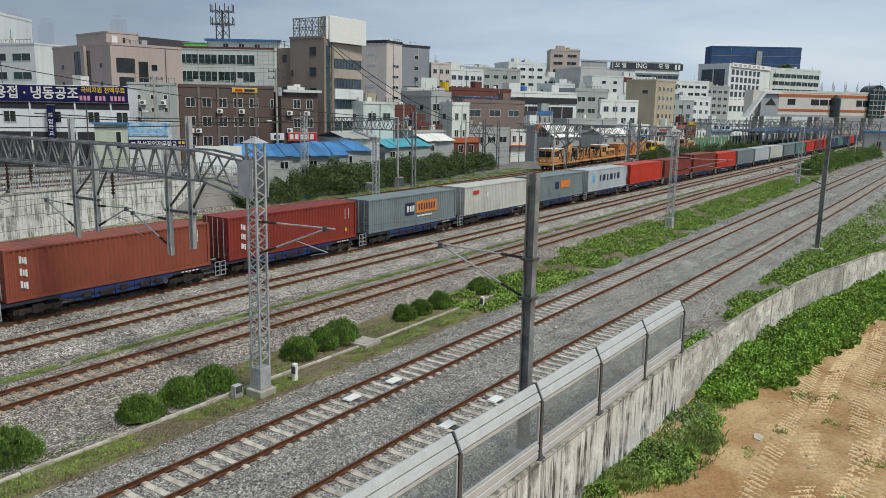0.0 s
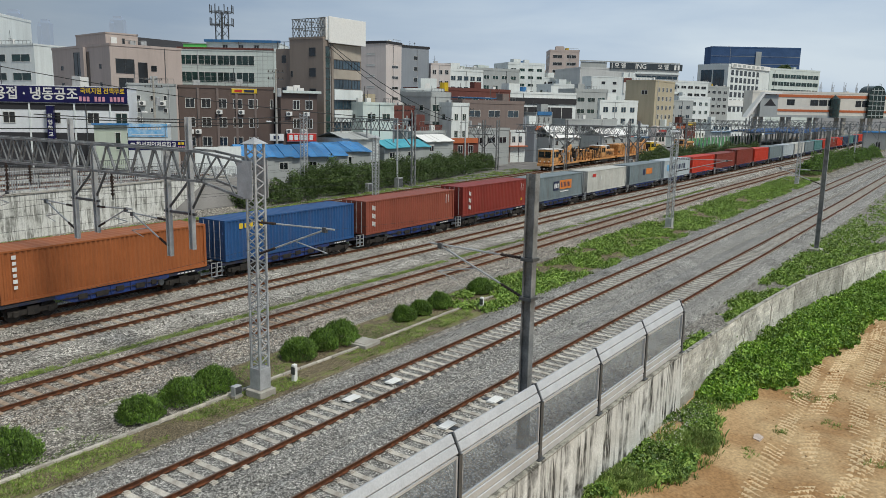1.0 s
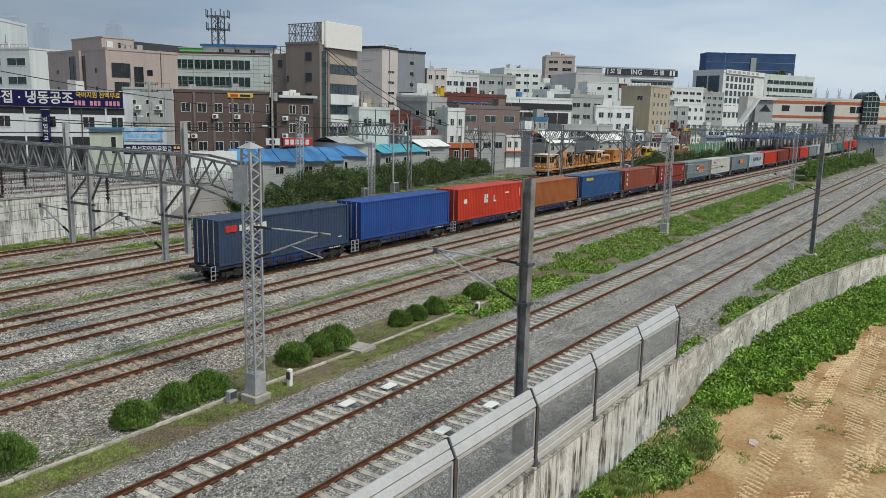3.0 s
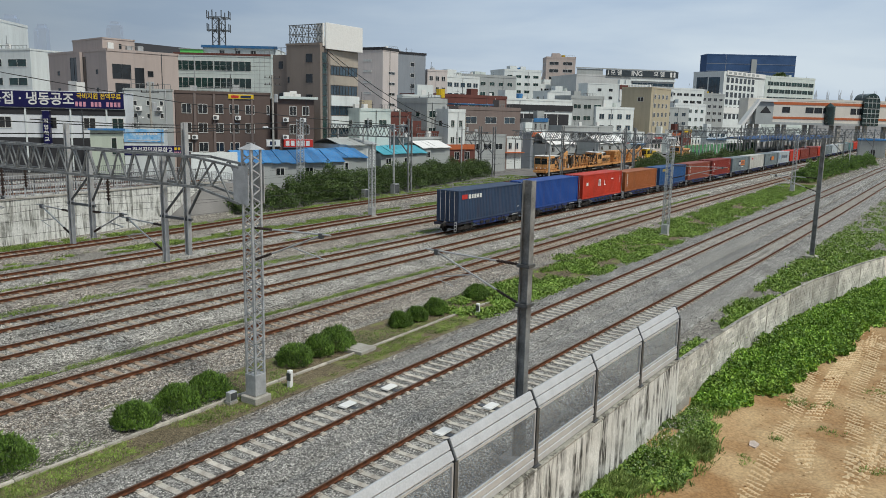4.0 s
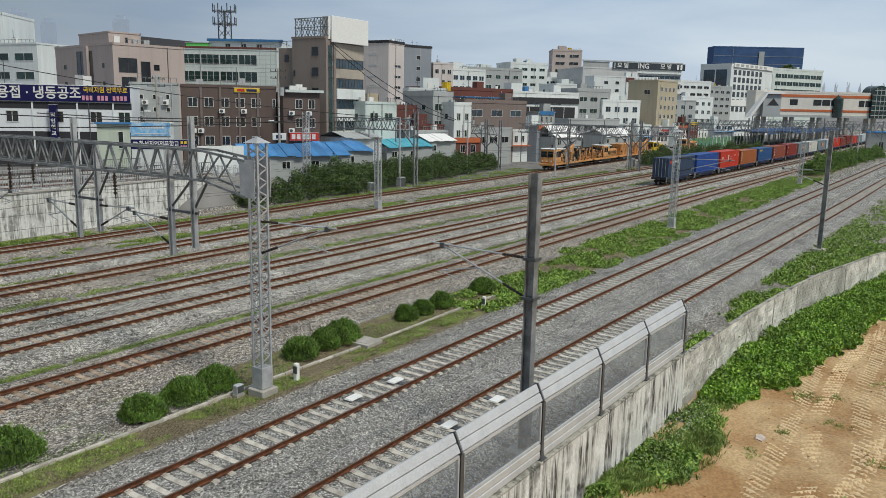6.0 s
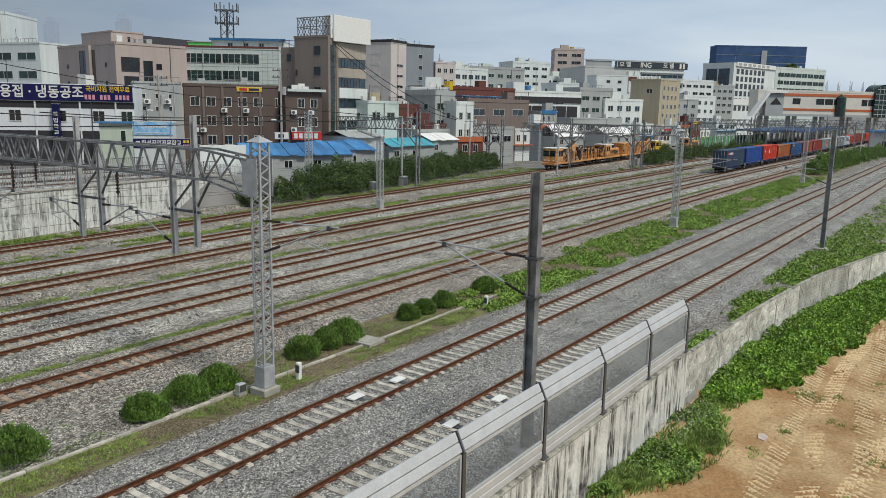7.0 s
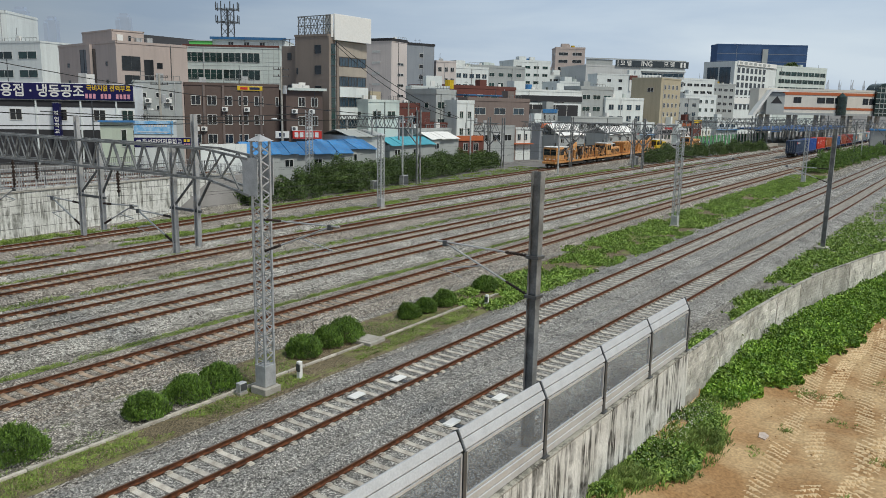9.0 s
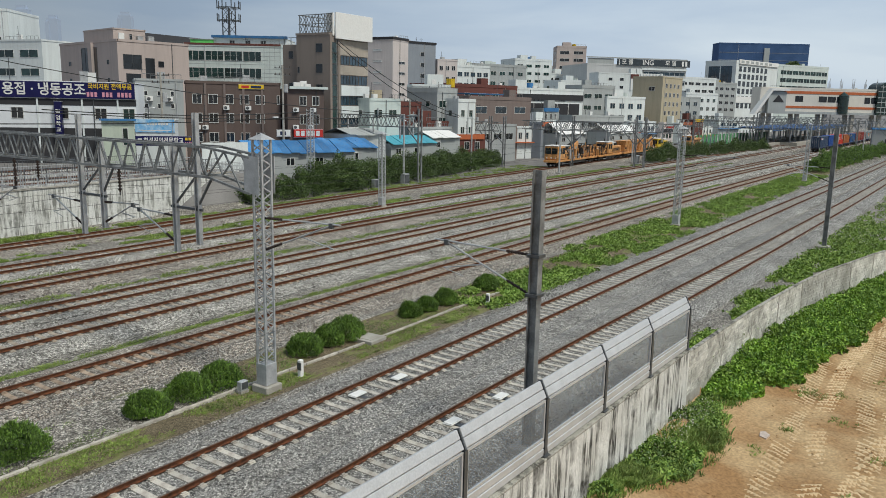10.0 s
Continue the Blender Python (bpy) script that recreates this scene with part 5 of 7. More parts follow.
def build_retaining_wall():
    w = thing("wall_retaining", "pale stained concrete retaining wall behind the yard", "wall", kind="structure")
    r = thing("wall_railing", "white metal railing along the retaining wall", "railing")
    y_at = lambda x: 62.0 + 0.11 * (x - 24)
    x = 2.0
    while x < 60:
        b = x + 3.0
        top = 3.25 if x < 52 else 3.25 - (x - 52) * 0.16
        t = math.atan2(y_at(b) - y_at(x), 3.0)
        m = Matrix.Translation((x, y_at(x), 0)) @ Matrix.Rotation(t, 4, "Z")
        part("wall_panel", Geo().box(0.012, 0, -0.8, 3.005, 0.4, top, m), CONC_L, w, bevel=0.02)
        part("coping", Geo().box(0.0, -0.08, top, 3.016, 0.48, top + 0.14, m), CONC_P, w, bevel=0.015)
        for k in (0.1, 1.6):
            part("rail_post", Geo().box(k - 0.03, 0.17, top + 0.14, k + 0.03, 0.23, top + 1.25, m), GALV, r)
        for z in (0.35, 1.2):
            part("rail_bar", Geo().box(0, 0.18, top + z - 0.02, 3.0, 0.22, top + z + 0.02, m), GALV, r)
        g = Geo()
        for k in range(15):
            g.box(0.2 * k + 0.09, 0.19, top + 0.35, 0.2 * k + 0.115, 0.21, top + 1.2, m)
        part("baluster_row", g, GALV, r)
        x = b


# ---- maintenance train ----
YEL = mat("orange_machine_paint", (0.80, 0.42, 0.17), (0.66, 0.31, 0.10), 0.9, 0.5, bump=0.002, streak=(0.12, 0.07, 0.04), streak_amount=0.5)
YEL2 = mat("yellow_machine_paint", (0.72, 0.50, 0.03), (0.60, 0.40, 0.03), 0.9, 0.5, streak=(0.10, 0.06, 0.03), streak_amount=0.5)


def build_machine(x, length, layout, paintm, label):
    y0, y1 = smooth_line(TRACKS[7][0], x), smooth_line(TRACKS[7][0], x + length)
    m = thing("maintenance_vehicle", label, "maintenance vehicle", pose(x, y0, 0, 0, 0, math.degrees(math.atan2(y1 - y0, length))), "maintenance train")
    part("underframe", Geo().box(0, -1.3, 0.85, length, 1.3, 1.2), paintm, m, bevel=0.03)
    part("side_skirt", Geo().box(length * 0.3, -1.28, 0.45, length * 0.7, 1.28, 0.85), BOGIE, m, bevel=0.05)
    for wx in (2.0, length - 2.0):
        bogie_parts(m, wx)
    for kind, a, b, h in layout:
        if kind == "cab":
            part("cab", Geo().box(a, -1.4, 1.2, b, 1.4, h), paintm, m, bevel=0.18)
            for k in range(2):
                xa = a + 0.25 + k * (b - a - 0.3) / 2
                part("side_window", Geo().box(xa, -1.42, 2.3, xa + (b - a) / 2 - 0.35, -1.39, h - 0.35), GLASS_D, m, "dark cab window")
            for k in (-1, 1):
                ya, yb = sorted((k * 0.08, k * 1.2))
                part("windscreen", Geo().box(a - 0.02, ya, 2.3, a + 0.02, yb, h - 0.35), GLASS_D, m, "dark cab windscreen")
            part("roof", Geo().box(a - 0.1, -1.3, h, b + 0.1, 1.3, h + 0.14), WHITEP, m, "pale cab roof", bevel=0.05)
            part("bumper", Geo().box(a - 0.35, -1.25, 0.75, a, 1.25, 1.15), YEL, m)
            part("roof_overhang", Geo().box(b - 0.2, -1.25, h - 0.1, b + 2.4, 1.25, h + 0.06), WHITEP, m, "pale canopy over the deck")
            part("exhaust", Geo().tube((b + 0.3, 0.6, h), (b + 0.3, 0.6, h + 0.7), 0.12, None, 8), BOGIE, m)
            for k in (-0.85, 0.0, 0.85):
                part("headlight", Geo().tube((a - 0.06, k, 1.6), (a, k, 1.6), 0.13, None, 10), WHITEP, m, "round white headlight")
        elif kind == "hood":
            part("engine_hood", Geo().box(a, -1.15, 1.2, b, 1.15, h), paintm, m, bevel=0.1)
            for k in range(int((b - a) / 0.7)):
                part("louvre", Geo().box(a + 0.15 + 0.7 * k, -1.18, 1.6, a + 0.6 + 0.7 * k, -1.14, h - 0.4), BOGIE, m)
        elif kind == "boom":
            part("boom", Geo().beam((a, 0, 1.9), (b, 0, h), 0.9, 0.8), paintm, m, bevel=0.06)
            for k in range(10):
                px = a + (b - a) * (k + 0.3) / 10
                part("equipment_box", Geo().box(px, -1.35, 1.2, px + 0.45, -0.75, 1.5 + 0.5 * ((k * 7) % 4)), (BOGIE, GALV, paintm)[k % 3], m)
            part("conveyor", Geo().beam((a, 0, 2.6), (b, 0, h + 0.7), 0.7, 0.18), BOGIE, m)
            for k in range(4):
                xx = a + (b - a) * (k + 0.5) / 4
                zz = 1.9 + (h - 1.9) * (k + 0.5) / 4
                part("strut", Geo().beam((xx, -0.9, 1.2), (xx + 0.5, -0.4, zz), 0.12).beam((xx, 0.9, 1.2), (xx + 0.5, 0.4, zz), 0.12), paintm, m)
        elif kind == "hopper":
            g = Geo()
            g.v += [(a, -1.4, h), (b, -1.4, h), (b, 1.4, h), (a, 1.4, h), (a + 0.8, -0.8, 1.2), (b - 0.8, -0.8, 1.2), (b - 0.8, 0.8, 1.2), (a + 0.8, 0.8, 1.2)]
            g.f += [(0, 1, 2, 3), (7, 6, 5, 4), (0, 4, 5, 1), (1, 5, 6, 2), (2, 6, 7, 3), (3, 7, 4, 0)]
            part("hopper", g, paintm, m)
            for k in range(6):
                xx = a + (b - a) * k / 5
                part("rib", Geo().beam((xx, -1.44, h), (xx, -0.95, 1.4), 0.1), paintm, m)
        elif kind == "frame":
            g = Geo()
            for k in range(5):
                xx = a + (b - a) * k / 4
                for s in (-1.2, 1.2):
                    g.beam((xx, s, 1.2), (xx, s, h), 0.1)
                    if k < 4:
                        g.beam((xx, s, 1.2), (xx + (b - a) / 4, s, h), 0.07)
            for s in (-1.2, 1.2):
                g.beam((a, s, h), (b, s, h), 0.12)
            part("open_frame", g, BOGIE, m)
            rg = random.Random(int(x) + int(a))
            for k in range(14):
                px, py, pz = rg.uniform(a, b), rg.uniform(-1.3, 0.6), rg.uniform(1.2, h - 0.3)
                s = rg.uniform(0.15, 0.5)
                part("equipment_box", Geo().box(px, py, pz, px + s * 1.6, py + s, pz + s), rg.choice((BOGIE, paintm, GALV, BOGIE)), m)
            for k in range(5):
                px = rg.uniform(a, b - 1)
                part("pipe", Geo().tube((px, -1.3, rg.uniform(1.2, 2.0)), (px + rg.uniform(0.5, 1.6), -1.2, rg.uniform(2.0, h + 0.5)), 0.06, None, 6), rg.choice((BOGIE, paintm)), m)
            part("machinery", Geo().box(a + 0.5, -0.9, 1.2, (a + b) / 2 - 0.3, 0.9, h - 0.8).box((a + b) / 2 + 0.3, -0.8, 1.2, b - 0.4, 0.8, h - 0.4), paintm, m, bevel=0.1)
    rg = random.Random(int(x))
    for k in range(int(length * 1.6)):
        px, py = rg.uniform(0.2, length - 1.0), rg.uniform(-1.42, 0.8)
        c = rg.choice((BOGIE, BOGIE, paintm, paintm, GALV_W, WHITEP))
        if rg.random() < 0.5:
            w_, h_ = rg.uniform(0.2, 0.9), rg.uniform(0.2, 0.9)
            pz = rg.uniform(1.1, 2.9)
            part("fitting", Geo().box(px, py, pz, px + w_, py + 0.3, pz + h_), c, m)
        else:
            pz = rg.uniform(1.0, 2.4)
            part("hydraulic_pipe", Geo().tube((px, py, pz), (px + rg.uniform(-1.3, 1.3), py + rg.uniform(-0.1, 0.1), pz + rg.uniform(0.3, 1.6)), rg.uniform(0.04, 0.09), None, 6), c, m)
    for s in (-1.36,):
        g = Geo().beam((0.2, s, 1.75), (length - 0.2, s, 1.75), 0.04)
        for k in range(int(length / 1.5)):
            g.beam((0.3 + 1.5 * k, s, 1.2), (0.3 + 1.5 * k, s, 1.75), 0.04)
        part("deck_railing", g, paintm, m)
    return m


def build_maintenance_train():
    build_machine(126, 20, [("cab", 0.4, 3.6, 3.7), ("hood", 4.0, 7.5, 2.6), ("boom", 5.0, 12.0, 4.0), ("frame", 12.5, 19.5, 3.6)], YEL, "orange-yellow track maintenance machine with a glazed cab")
    build_machine(147, 14, [("cab", 5.0, 7.4, 3.6), ("frame", 0.5, 4.8, 3.2), ("hood", 8.0, 13.4, 2.8)], YEL, "orange-yellow ballast machine with a middle cab")
    build_machine(162, 22, [("hopper", 0.6, 9.6, 3.6), ("hopper", 10.2, 19.0, 3.6), ("boom", 16, 21.5, 3.9)], YEL, "orange-yellow ballast hopper vehicle")
    build_machine(185, 9, [("cab", 0.4, 4.4, 3.5), ("hood", 4.6, 8.6, 2.9)], YEL2, "bright yellow motor trolley")
    build_machine(213, 12, [("cab", 0.4, 3.4, 3.5), ("hood", 3.6, 11.4, 2.8)], YEL, "orange maintenance wagon behind bushes")


# ---- far gantries ----
def build_far_gantry(x, ya, yb, z, posts):
    ga = thing("yard_gantry", "grey steel lattice gantry across the yard tracks", "gantry", group="yard gantries")
    g = Geo()
    truss(g, (x, ya, z - 0.5), (x, yb, z - 0.5), 1.6, 0.8, max(6, round((yb - ya) / 1.7)), 0.13)
    part("box_truss", g, GALV_W, ga)
    for y in posts:
        g = Geo()
        for s in (-0.4, 0.4):
            g.box(x + s - 0.09, y - 0.1, -0.5, x + s + 0.09, y + 0.1, z + 2.2)
        for k in range(6):
            zz = k * (z + 1) / 6
            g.beam((x - 0.4, y, zz), (x + 0.4, y, zz + (z + 1) / 6), 0.06)
        part("post", g, GALV_W, ga)
        for s in (-1, 1):
            if ya - 1 < y + 2.4 * s < yb + 1:
                part("knee_brace", Geo().beam((x, y, z - 3.0), (x, y + 2.4 * s, z - 0.5), 0.16), GALV_W, ga)
    for k in range(int((yb - ya) / 5)):
        y = ya + 3 + 5 * k
        part("drop_post", Geo().box(x - 0.09, y - 0.09, z - 2.2, x + 0.09, y + 0.09, z + 1.1), GALV, ga)


def build_far_line():
    build_far_gantry(124.0, 72.0, 92.0, 6.6, (74.0, 71.0))
    build_far_gantry(133.0, 52.0, 72.0, 6.9, (61.5,))
    build_far_gantry(140.0, 44.0, 68.0, 6.9, (52.0, 50.2))
    build_far_gantry(196.0, 21.5, 62.0, 7.0, (21.5, 58.0))
    build_far_gantry(250.0, 20.0, 64.0, 7.2, (20.0, 56.0))
    build_far_gantry(262.0, 40.0, 80.0, 7.4, (57.0, 79.0))
    build_far_gantry(300.0, 16.0, 66.0, 7.6, (16.0, 42.0, 66.0))
    build_far_gantry(90.0, 66.0, 84.0, 7.9, (65.4, 83.0))
    for x, y, h in ((86.6, 65.7, 9.3), (100, 74, 9.5), (112, 70.5, 9.0), (205, 21.0, 9.0), (96, 78, 10.0), (118, 56.8, 8.0), (152, 57, 8.5)):
        po = thing("steel_pole", "slim grey steel line pole in the yard", "pole", group="yard poles")
        part("shaft", Geo().tube((x, y, -0.5), (x, y, h), 0.16, 0.11, 10), GALV, po)
        part("crossarm", Geo().beam((x, y - 1.1, h - 0.6), (x, y + 1.1, h - 0.6), 0.1), GALV, po)
        part("base", Geo().box(x - 0.35, y - 0.35, -0.6, x + 0.35, y + 0.35, -0.1), CONC_P, po)
    # catenary and contact wires
    for i, zc in ((0, 5.2), (1, 5.4), (3, 5.1), (4, 5.1), (5, 5.1), (6, 5.1)):
        pts = [(x, smooth_line(TRACKS[i][0], x), zc) for x in (-30, 20, 72, 135, 196, 300, 420)]
        build_wire(pts, 0.004 if i < 2 else 0.008)
        build_wire([(x, y, z + 1.15) for x, y, z in pts], 0.004 if i < 2 else 0.008, label="thin overhead carrier wire", sag=0.7)
    for a, b, sag in (((88.5, 80.0, 20.0), (112, 73, 8.8), 1.2), ((88.6, 79.9, 19.4), (112, 73.3, 8.6), 1.8), ((40, 92, 15.5), (86.6, 65.7, 9.2), 1.0), ((38, 70, 9.6), (69, 66.6, 9.6), 0.5), ((20, 70, 10.4), (86, 66, 9.0), 0.9), ((-10, 60, 10.6), (69, 66.6, 9.0), 1.2)):
        build_wire([a, b], 0.06 if a[0] > 80 else 0.045, "power_cable", "dark hanging power cable", sag)


# ---- town ----
def wall_paint(c, s=0.18):
    return paint("facade_paint", c, s)


WHITE_W, BEIGE_W, PINK_W, BROWN_W, DBROWN_W = (wall_paint(c) for c in ((0.79, 0.835, 0.83), (0.55, 0.465, 0.43), (0.70, 0.635, 0.61), (0.15, 0.112, 0.10), (0.23, 0.185, 0.17)))
GREY_W, CREAM_W, REDB_W, BLUEG_W, TILE_W = (wall_paint(c) for c in ((0.43, 0.455, 0.455), (0.52, 0.455, 0.33), (0.17, 0.068, 0.058), (0.30, 0.33, 0.37), (0.66, 0.73, 0.70)))
DARK_W, TAUPE_W, STATION_W = wall_paint((0.05, 0.05, 0.055)), wall_paint((0.29, 0.245, 0.215)), wall_paint((0.74, 0.71, 0.65), 0.1)
SANDST_W = wall_paint((0.47, 0.42, 0.36))
NETBLUE = mat("blue_building_net", (0.045, 0.095, 0.21), (0.065, 0.125, 0.26), 0.15, 0.8, fine=0.2, bscale=2)
BLUEROOF = mat("blue_sheet_roof", (0.06, 0.24, 0.52), (0.04, 0.17, 0.40), 0.4, 0.6, vary=0.3, streak=(0.2, 0.24, 0.3), streak_amount=0.5)
TEALROOF = mat("teal_tarpaulin", (0.10, 0.42, 0.52), (0.07, 0.32, 0.42), 0.4, 0.6)
ROOFTOP = mat("roof_deck", (0.30, 0.30, 0.29), (0.22, 0.22, 0.21), 0.5, 0.9)
STRIPE = paint("orange_stripe", (0.55, 0.16, 0.07), 0.2)
# distance haze is mixed into this flat tower colour; no air volume
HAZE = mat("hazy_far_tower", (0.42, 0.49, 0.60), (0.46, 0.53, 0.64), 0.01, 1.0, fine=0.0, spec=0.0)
NAVY_S = mat("navy_signboard", (0.014, 0.014, 0.085), None, 1, 0.45, fine=0.05)
MARK_P = mat("pink_marking", (0.75, 0.35, 0.45), None, 3, 0.6, fine=0.08)
WINDOW_MESHES = {}


def window(parent, m, w, h, pane, framed=True, bars=1):
    """A framed window that stands a little proud; the pane sits inside its frame. m: lower left corner on the wall, x along it, y outward."""
    key = (round(w, 2), round(h, 2), pane.name, framed, bars)
    if bars < 0 and key not in WINDOW_MESHES:
        WINDOW_MESHES[key] = (Geo().box(0, -0.05, 0, w, 0.03, h).mesh("window", pane), None)
    if key not in WINDOW_MESHES:
        f = 0.07 if framed else 0.03
        xs = [0, f]
        for k in range(bars):
            xs += [w * (k + 1) / (bars + 1) - 0.03, w * (k + 1) / (bars + 1) + 0.03]
        xs += [w - f, w]
        zs = [0, f, h - f, h]
        g, n = Geo(), len(xs)
        g.v = [(x, y, z) for y in (0.06, -0.03) for z in zs for x in xs]
        at = lambda i, j, q: q * 4 * n + j * n + i
        for i in range(n - 1):
            for j in range(3):
                if j == 1 and i % 2:
                    a0, b0, c0, d0 = (i, 1), (i + 1, 1), (i + 1, 2), (i, 2)
                    for p, q in ((a0, b0), (b0, c0), (c0, d0), (d0, a0)):
                        g.f.append((at(*p, 0), at(*q, 0), at(*q, 1), at(*p, 1)))
                else:
                    g.f.append((at(i, j, 0), at(i, j + 1, 0), at(i + 1, j + 1, 0), at(i + 1, j, 0)))
        for p, q in (((0, 0), (n - 1, 0)), ((n - 1, 0), (n - 1, 3)), ((n - 1, 3), (0, 3)), ((0, 3), (0, 0))):
            g.f.append((at(*q, 0), at(*p, 0), at(*p, 1), at(*q, 1)))
        WINDOW_MESHES[key] = (g.mesh("window", FRAME_W if framed else GALV_D), Geo().box(f * 0.5, -0.05, f * 0.5, w - f * 0.5, 0.02, h - f * 0.5).mesh("pane", pane))
    a, b = WINDOW_MESHES[key]
    wi = new("window", a)
    wi.parent, wi.matrix_basis = parent, m
    if bars < 0:
        return wi
    pa = new("pane", b)
    pa.parent = wi
    return wi


def building(front, z1, depth, wallm, label, wins=(), z0=-0.4, parapet=0.5, name="building", bands=(), roof=True):
    """front: the line of the facade, from its one end to the other; depth runs away from the yard.
    wins: (face, u0, u1, za, zb, columns, rows, fill, pane, framed, bars), u in shares of the face, z absolute; bands: (face, u0, u1, za, zb, out, material)."""
    x0, y0, x1, y1 = front
    L = math.hypot(x1 - x0, y1 - y0)
    t = math.atan2(y1 - y0, x1 - x0)
    b = thing(name, label, "building", Matrix.Translation((x0, y0, 0)) @ Matrix.Rotation(t, 4, "Z"))
    part("wall", Geo().box(0, 0, z0, L, depth, z1), wallm, b)
    if roof:
        g = Geo()
        for q in ((0, -0.08, L, 0.18), (0, depth - 0.18, L, depth + 0.08), (-0.08, -0.08, 0.18, depth + 0.08), (L - 0.18, -0.08, L + 0.08, depth + 0.08)):
            g.box(q[0], q[1], z1 - 0.02, q[2], q[3], z1 + parapet)
        part("parapet", g, wallm, b)
        part("roof", Geo().box(0.18, 0.18, z1, L - 0.18, depth - 0.18, z1 + 0.06), ROOFTOP, b)
    rg = random.Random(int(abs(x0) * 13 + abs(y1) * 7 + z1 * 3))
    if roof and L > 4 and z1 - z0 > 4:
        u = rg.uniform(0.02, 0.98) * L
        part("downpipe", Geo().box(u - 0.05, -0.1, z0, u + 0.05, -0.005, z1 + 0.1), GALV_D if rg.random() < 0.5 else GALV, b)
        for _ in range(rg.randrange(2, 5)):
            u, v, k = rg.uniform(0.4, max(0.5, L - 2.2)), rg.uniform(0.4, min(3.0, depth - 1.5)), rg.random()
            if k < 0.35:
                part("roof_unit", Geo().box(u, v, z1 + 0.06, u + 0.9, v + 0.5, z1 + 0.06 + rg.uniform(0.8, 1.4)), WHITEP if rg.random() < 0.5 else GALV, b)
            elif k < 0.6:
                part("aerial_mast", Geo().tube((u, v, z1), (u, v, z1 + rg.uniform(1.5, 3.0)), 0.045, None, 5).beam((u - 0.5, v, z1 + 1.4), (u + 0.5, v, z1 + 1.4), 0.05), GALV_D, b)
            elif k < 0.85:
                n_ = 5
                w_ = min(4.0, L - u - 0.2)
                g = Geo().beam((u, 0.1, z1 + parapet + 0.6), (u + w_, 0.1, z1 + parapet + 0.6), 0.06)
                for q in range(n_):
                    g.box(u + w_ * q / (n_ - 1) - 0.025, 0.075, z1 + parapet - 0.02, u + w_ * q / (n_ - 1) + 0.025, 0.125, z1 + parapet + 0.6)
                part("roof_railing", g, GALV_W, b)
            else:
                part("roof_hut", Geo().box(u, v + 1.0, z1 + 0.06, u + 2.2, v + 2.6, z1 + 2.2), wallm, b)
    faces = {"f": (Matrix.Rotation(math.pi, 4, "Z"), L), "l": (None, depth), "r": (None, depth)}

    def on(face, u, z):
        if face == "f":
            return Matrix(((1, 0, 0, u), (0, -1, 0, 0), (0, 0, 1, z), (0, 0, 0, 1)))
        if face == "l":
            return Matrix(((0, -1, 0, 0), (1, 0, 0, u), (0, 0, 1, z), (0, 0, 0, 1)))
        return Matrix(((0, 1, 0, L), (1, 0, 0, u), (0, 0, 1, z), (0, 0, 0, 1)))

    for face, u0, u1, za, zb, nx, ny, fill, pane, framed, bars in wins:
        W = faces[face][1]
        cw, ch = (u1 - u0) * W / nx, (zb - za) / ny
        ww, wh = cw * fill[0], ch * fill[1]
        for i in range(nx):
            for j in range(ny):
                window(b, on(face, u0 * W + cw * i + (cw - ww) / 2, za + ch * j + (ch - wh) / 2), ww, wh, pane, framed, bars)
    for face, u0, u1, za, zb, out, bm_ in bands:
        W = faces[face][1]
        o = on(face, u0 * W, za)
        part("band", Geo().box(0, 0.003, 0, (u1 - u0) * W, out, zb - za, o), bm_, b)
    return b, L


def facade_pose(front, u, z, out):
    """A frame on a facade for writing: x along it, y up, z towards the yard."""
    x0, y0, x1, y1 = front
    L = math.hypot(x1 - x0, y1 - y0)
    t = math.atan2(y1 - y0, x1 - x0)
    return Matrix.Translation((x0, y0, 0)) @ Matrix.Rotation(t, 4, "Z") @ Matrix.Translation((u * L, -out, z)) @ Matrix.Rotation(math.pi / 2, 4, "X")


def signboard(front, u0, u1, za, zb, base, lines, label, bars=(), out=0.25, posts=()):
    """lines: (text, u, z, size, material, stretch); bars: (u0, u1, za, zb, material)."""
    x0, y0, x1, y1 = front
    L = math.hypot(x1 - x0, y1 - y0)
    s = thing("signboard", label, "signboard", Matrix.Translation((x0, y0, 0)) @ Matrix.Rotation(math.atan2(y1 - y0, x1 - x0), 4, "Z"), "signboards")
    part("panel", Geo().box(u0 * L, -out, za, u1 * L, -0.02, zb), base, s, bevel=0.02)
    part("frame", Geo().box(u0 * L - 0.05, -out + 0.06, za - 0.05, u1 * L + 0.05, -0.03, za + 0.02).box(u0 * L - 0.05, -out + 0.06, zb - 0.02, u1 * L + 0.05, -0.03, zb + 0.05), GALV, s)
    for u in posts:
        part("post", Geo().box(u * L - 0.06, -0.02, -0.4, u * L + 0.06, 0.1, zb), GALV, s)
    for text, u, z, size, m_, st in lines:
        writing("lettering", text, size, m_, s, Matrix.Translation((u * L, -out - 0.012, z)) @ Matrix.Rotation(math.pi / 2, 4, "X"), st, font_bold=size * 0.02)
    for a, b, c, d, m_ in bars:
        part("mark", Geo().box(a * L, -out - 0.02, c, b * L, -out - 0.002, d), m_, s)
    return s


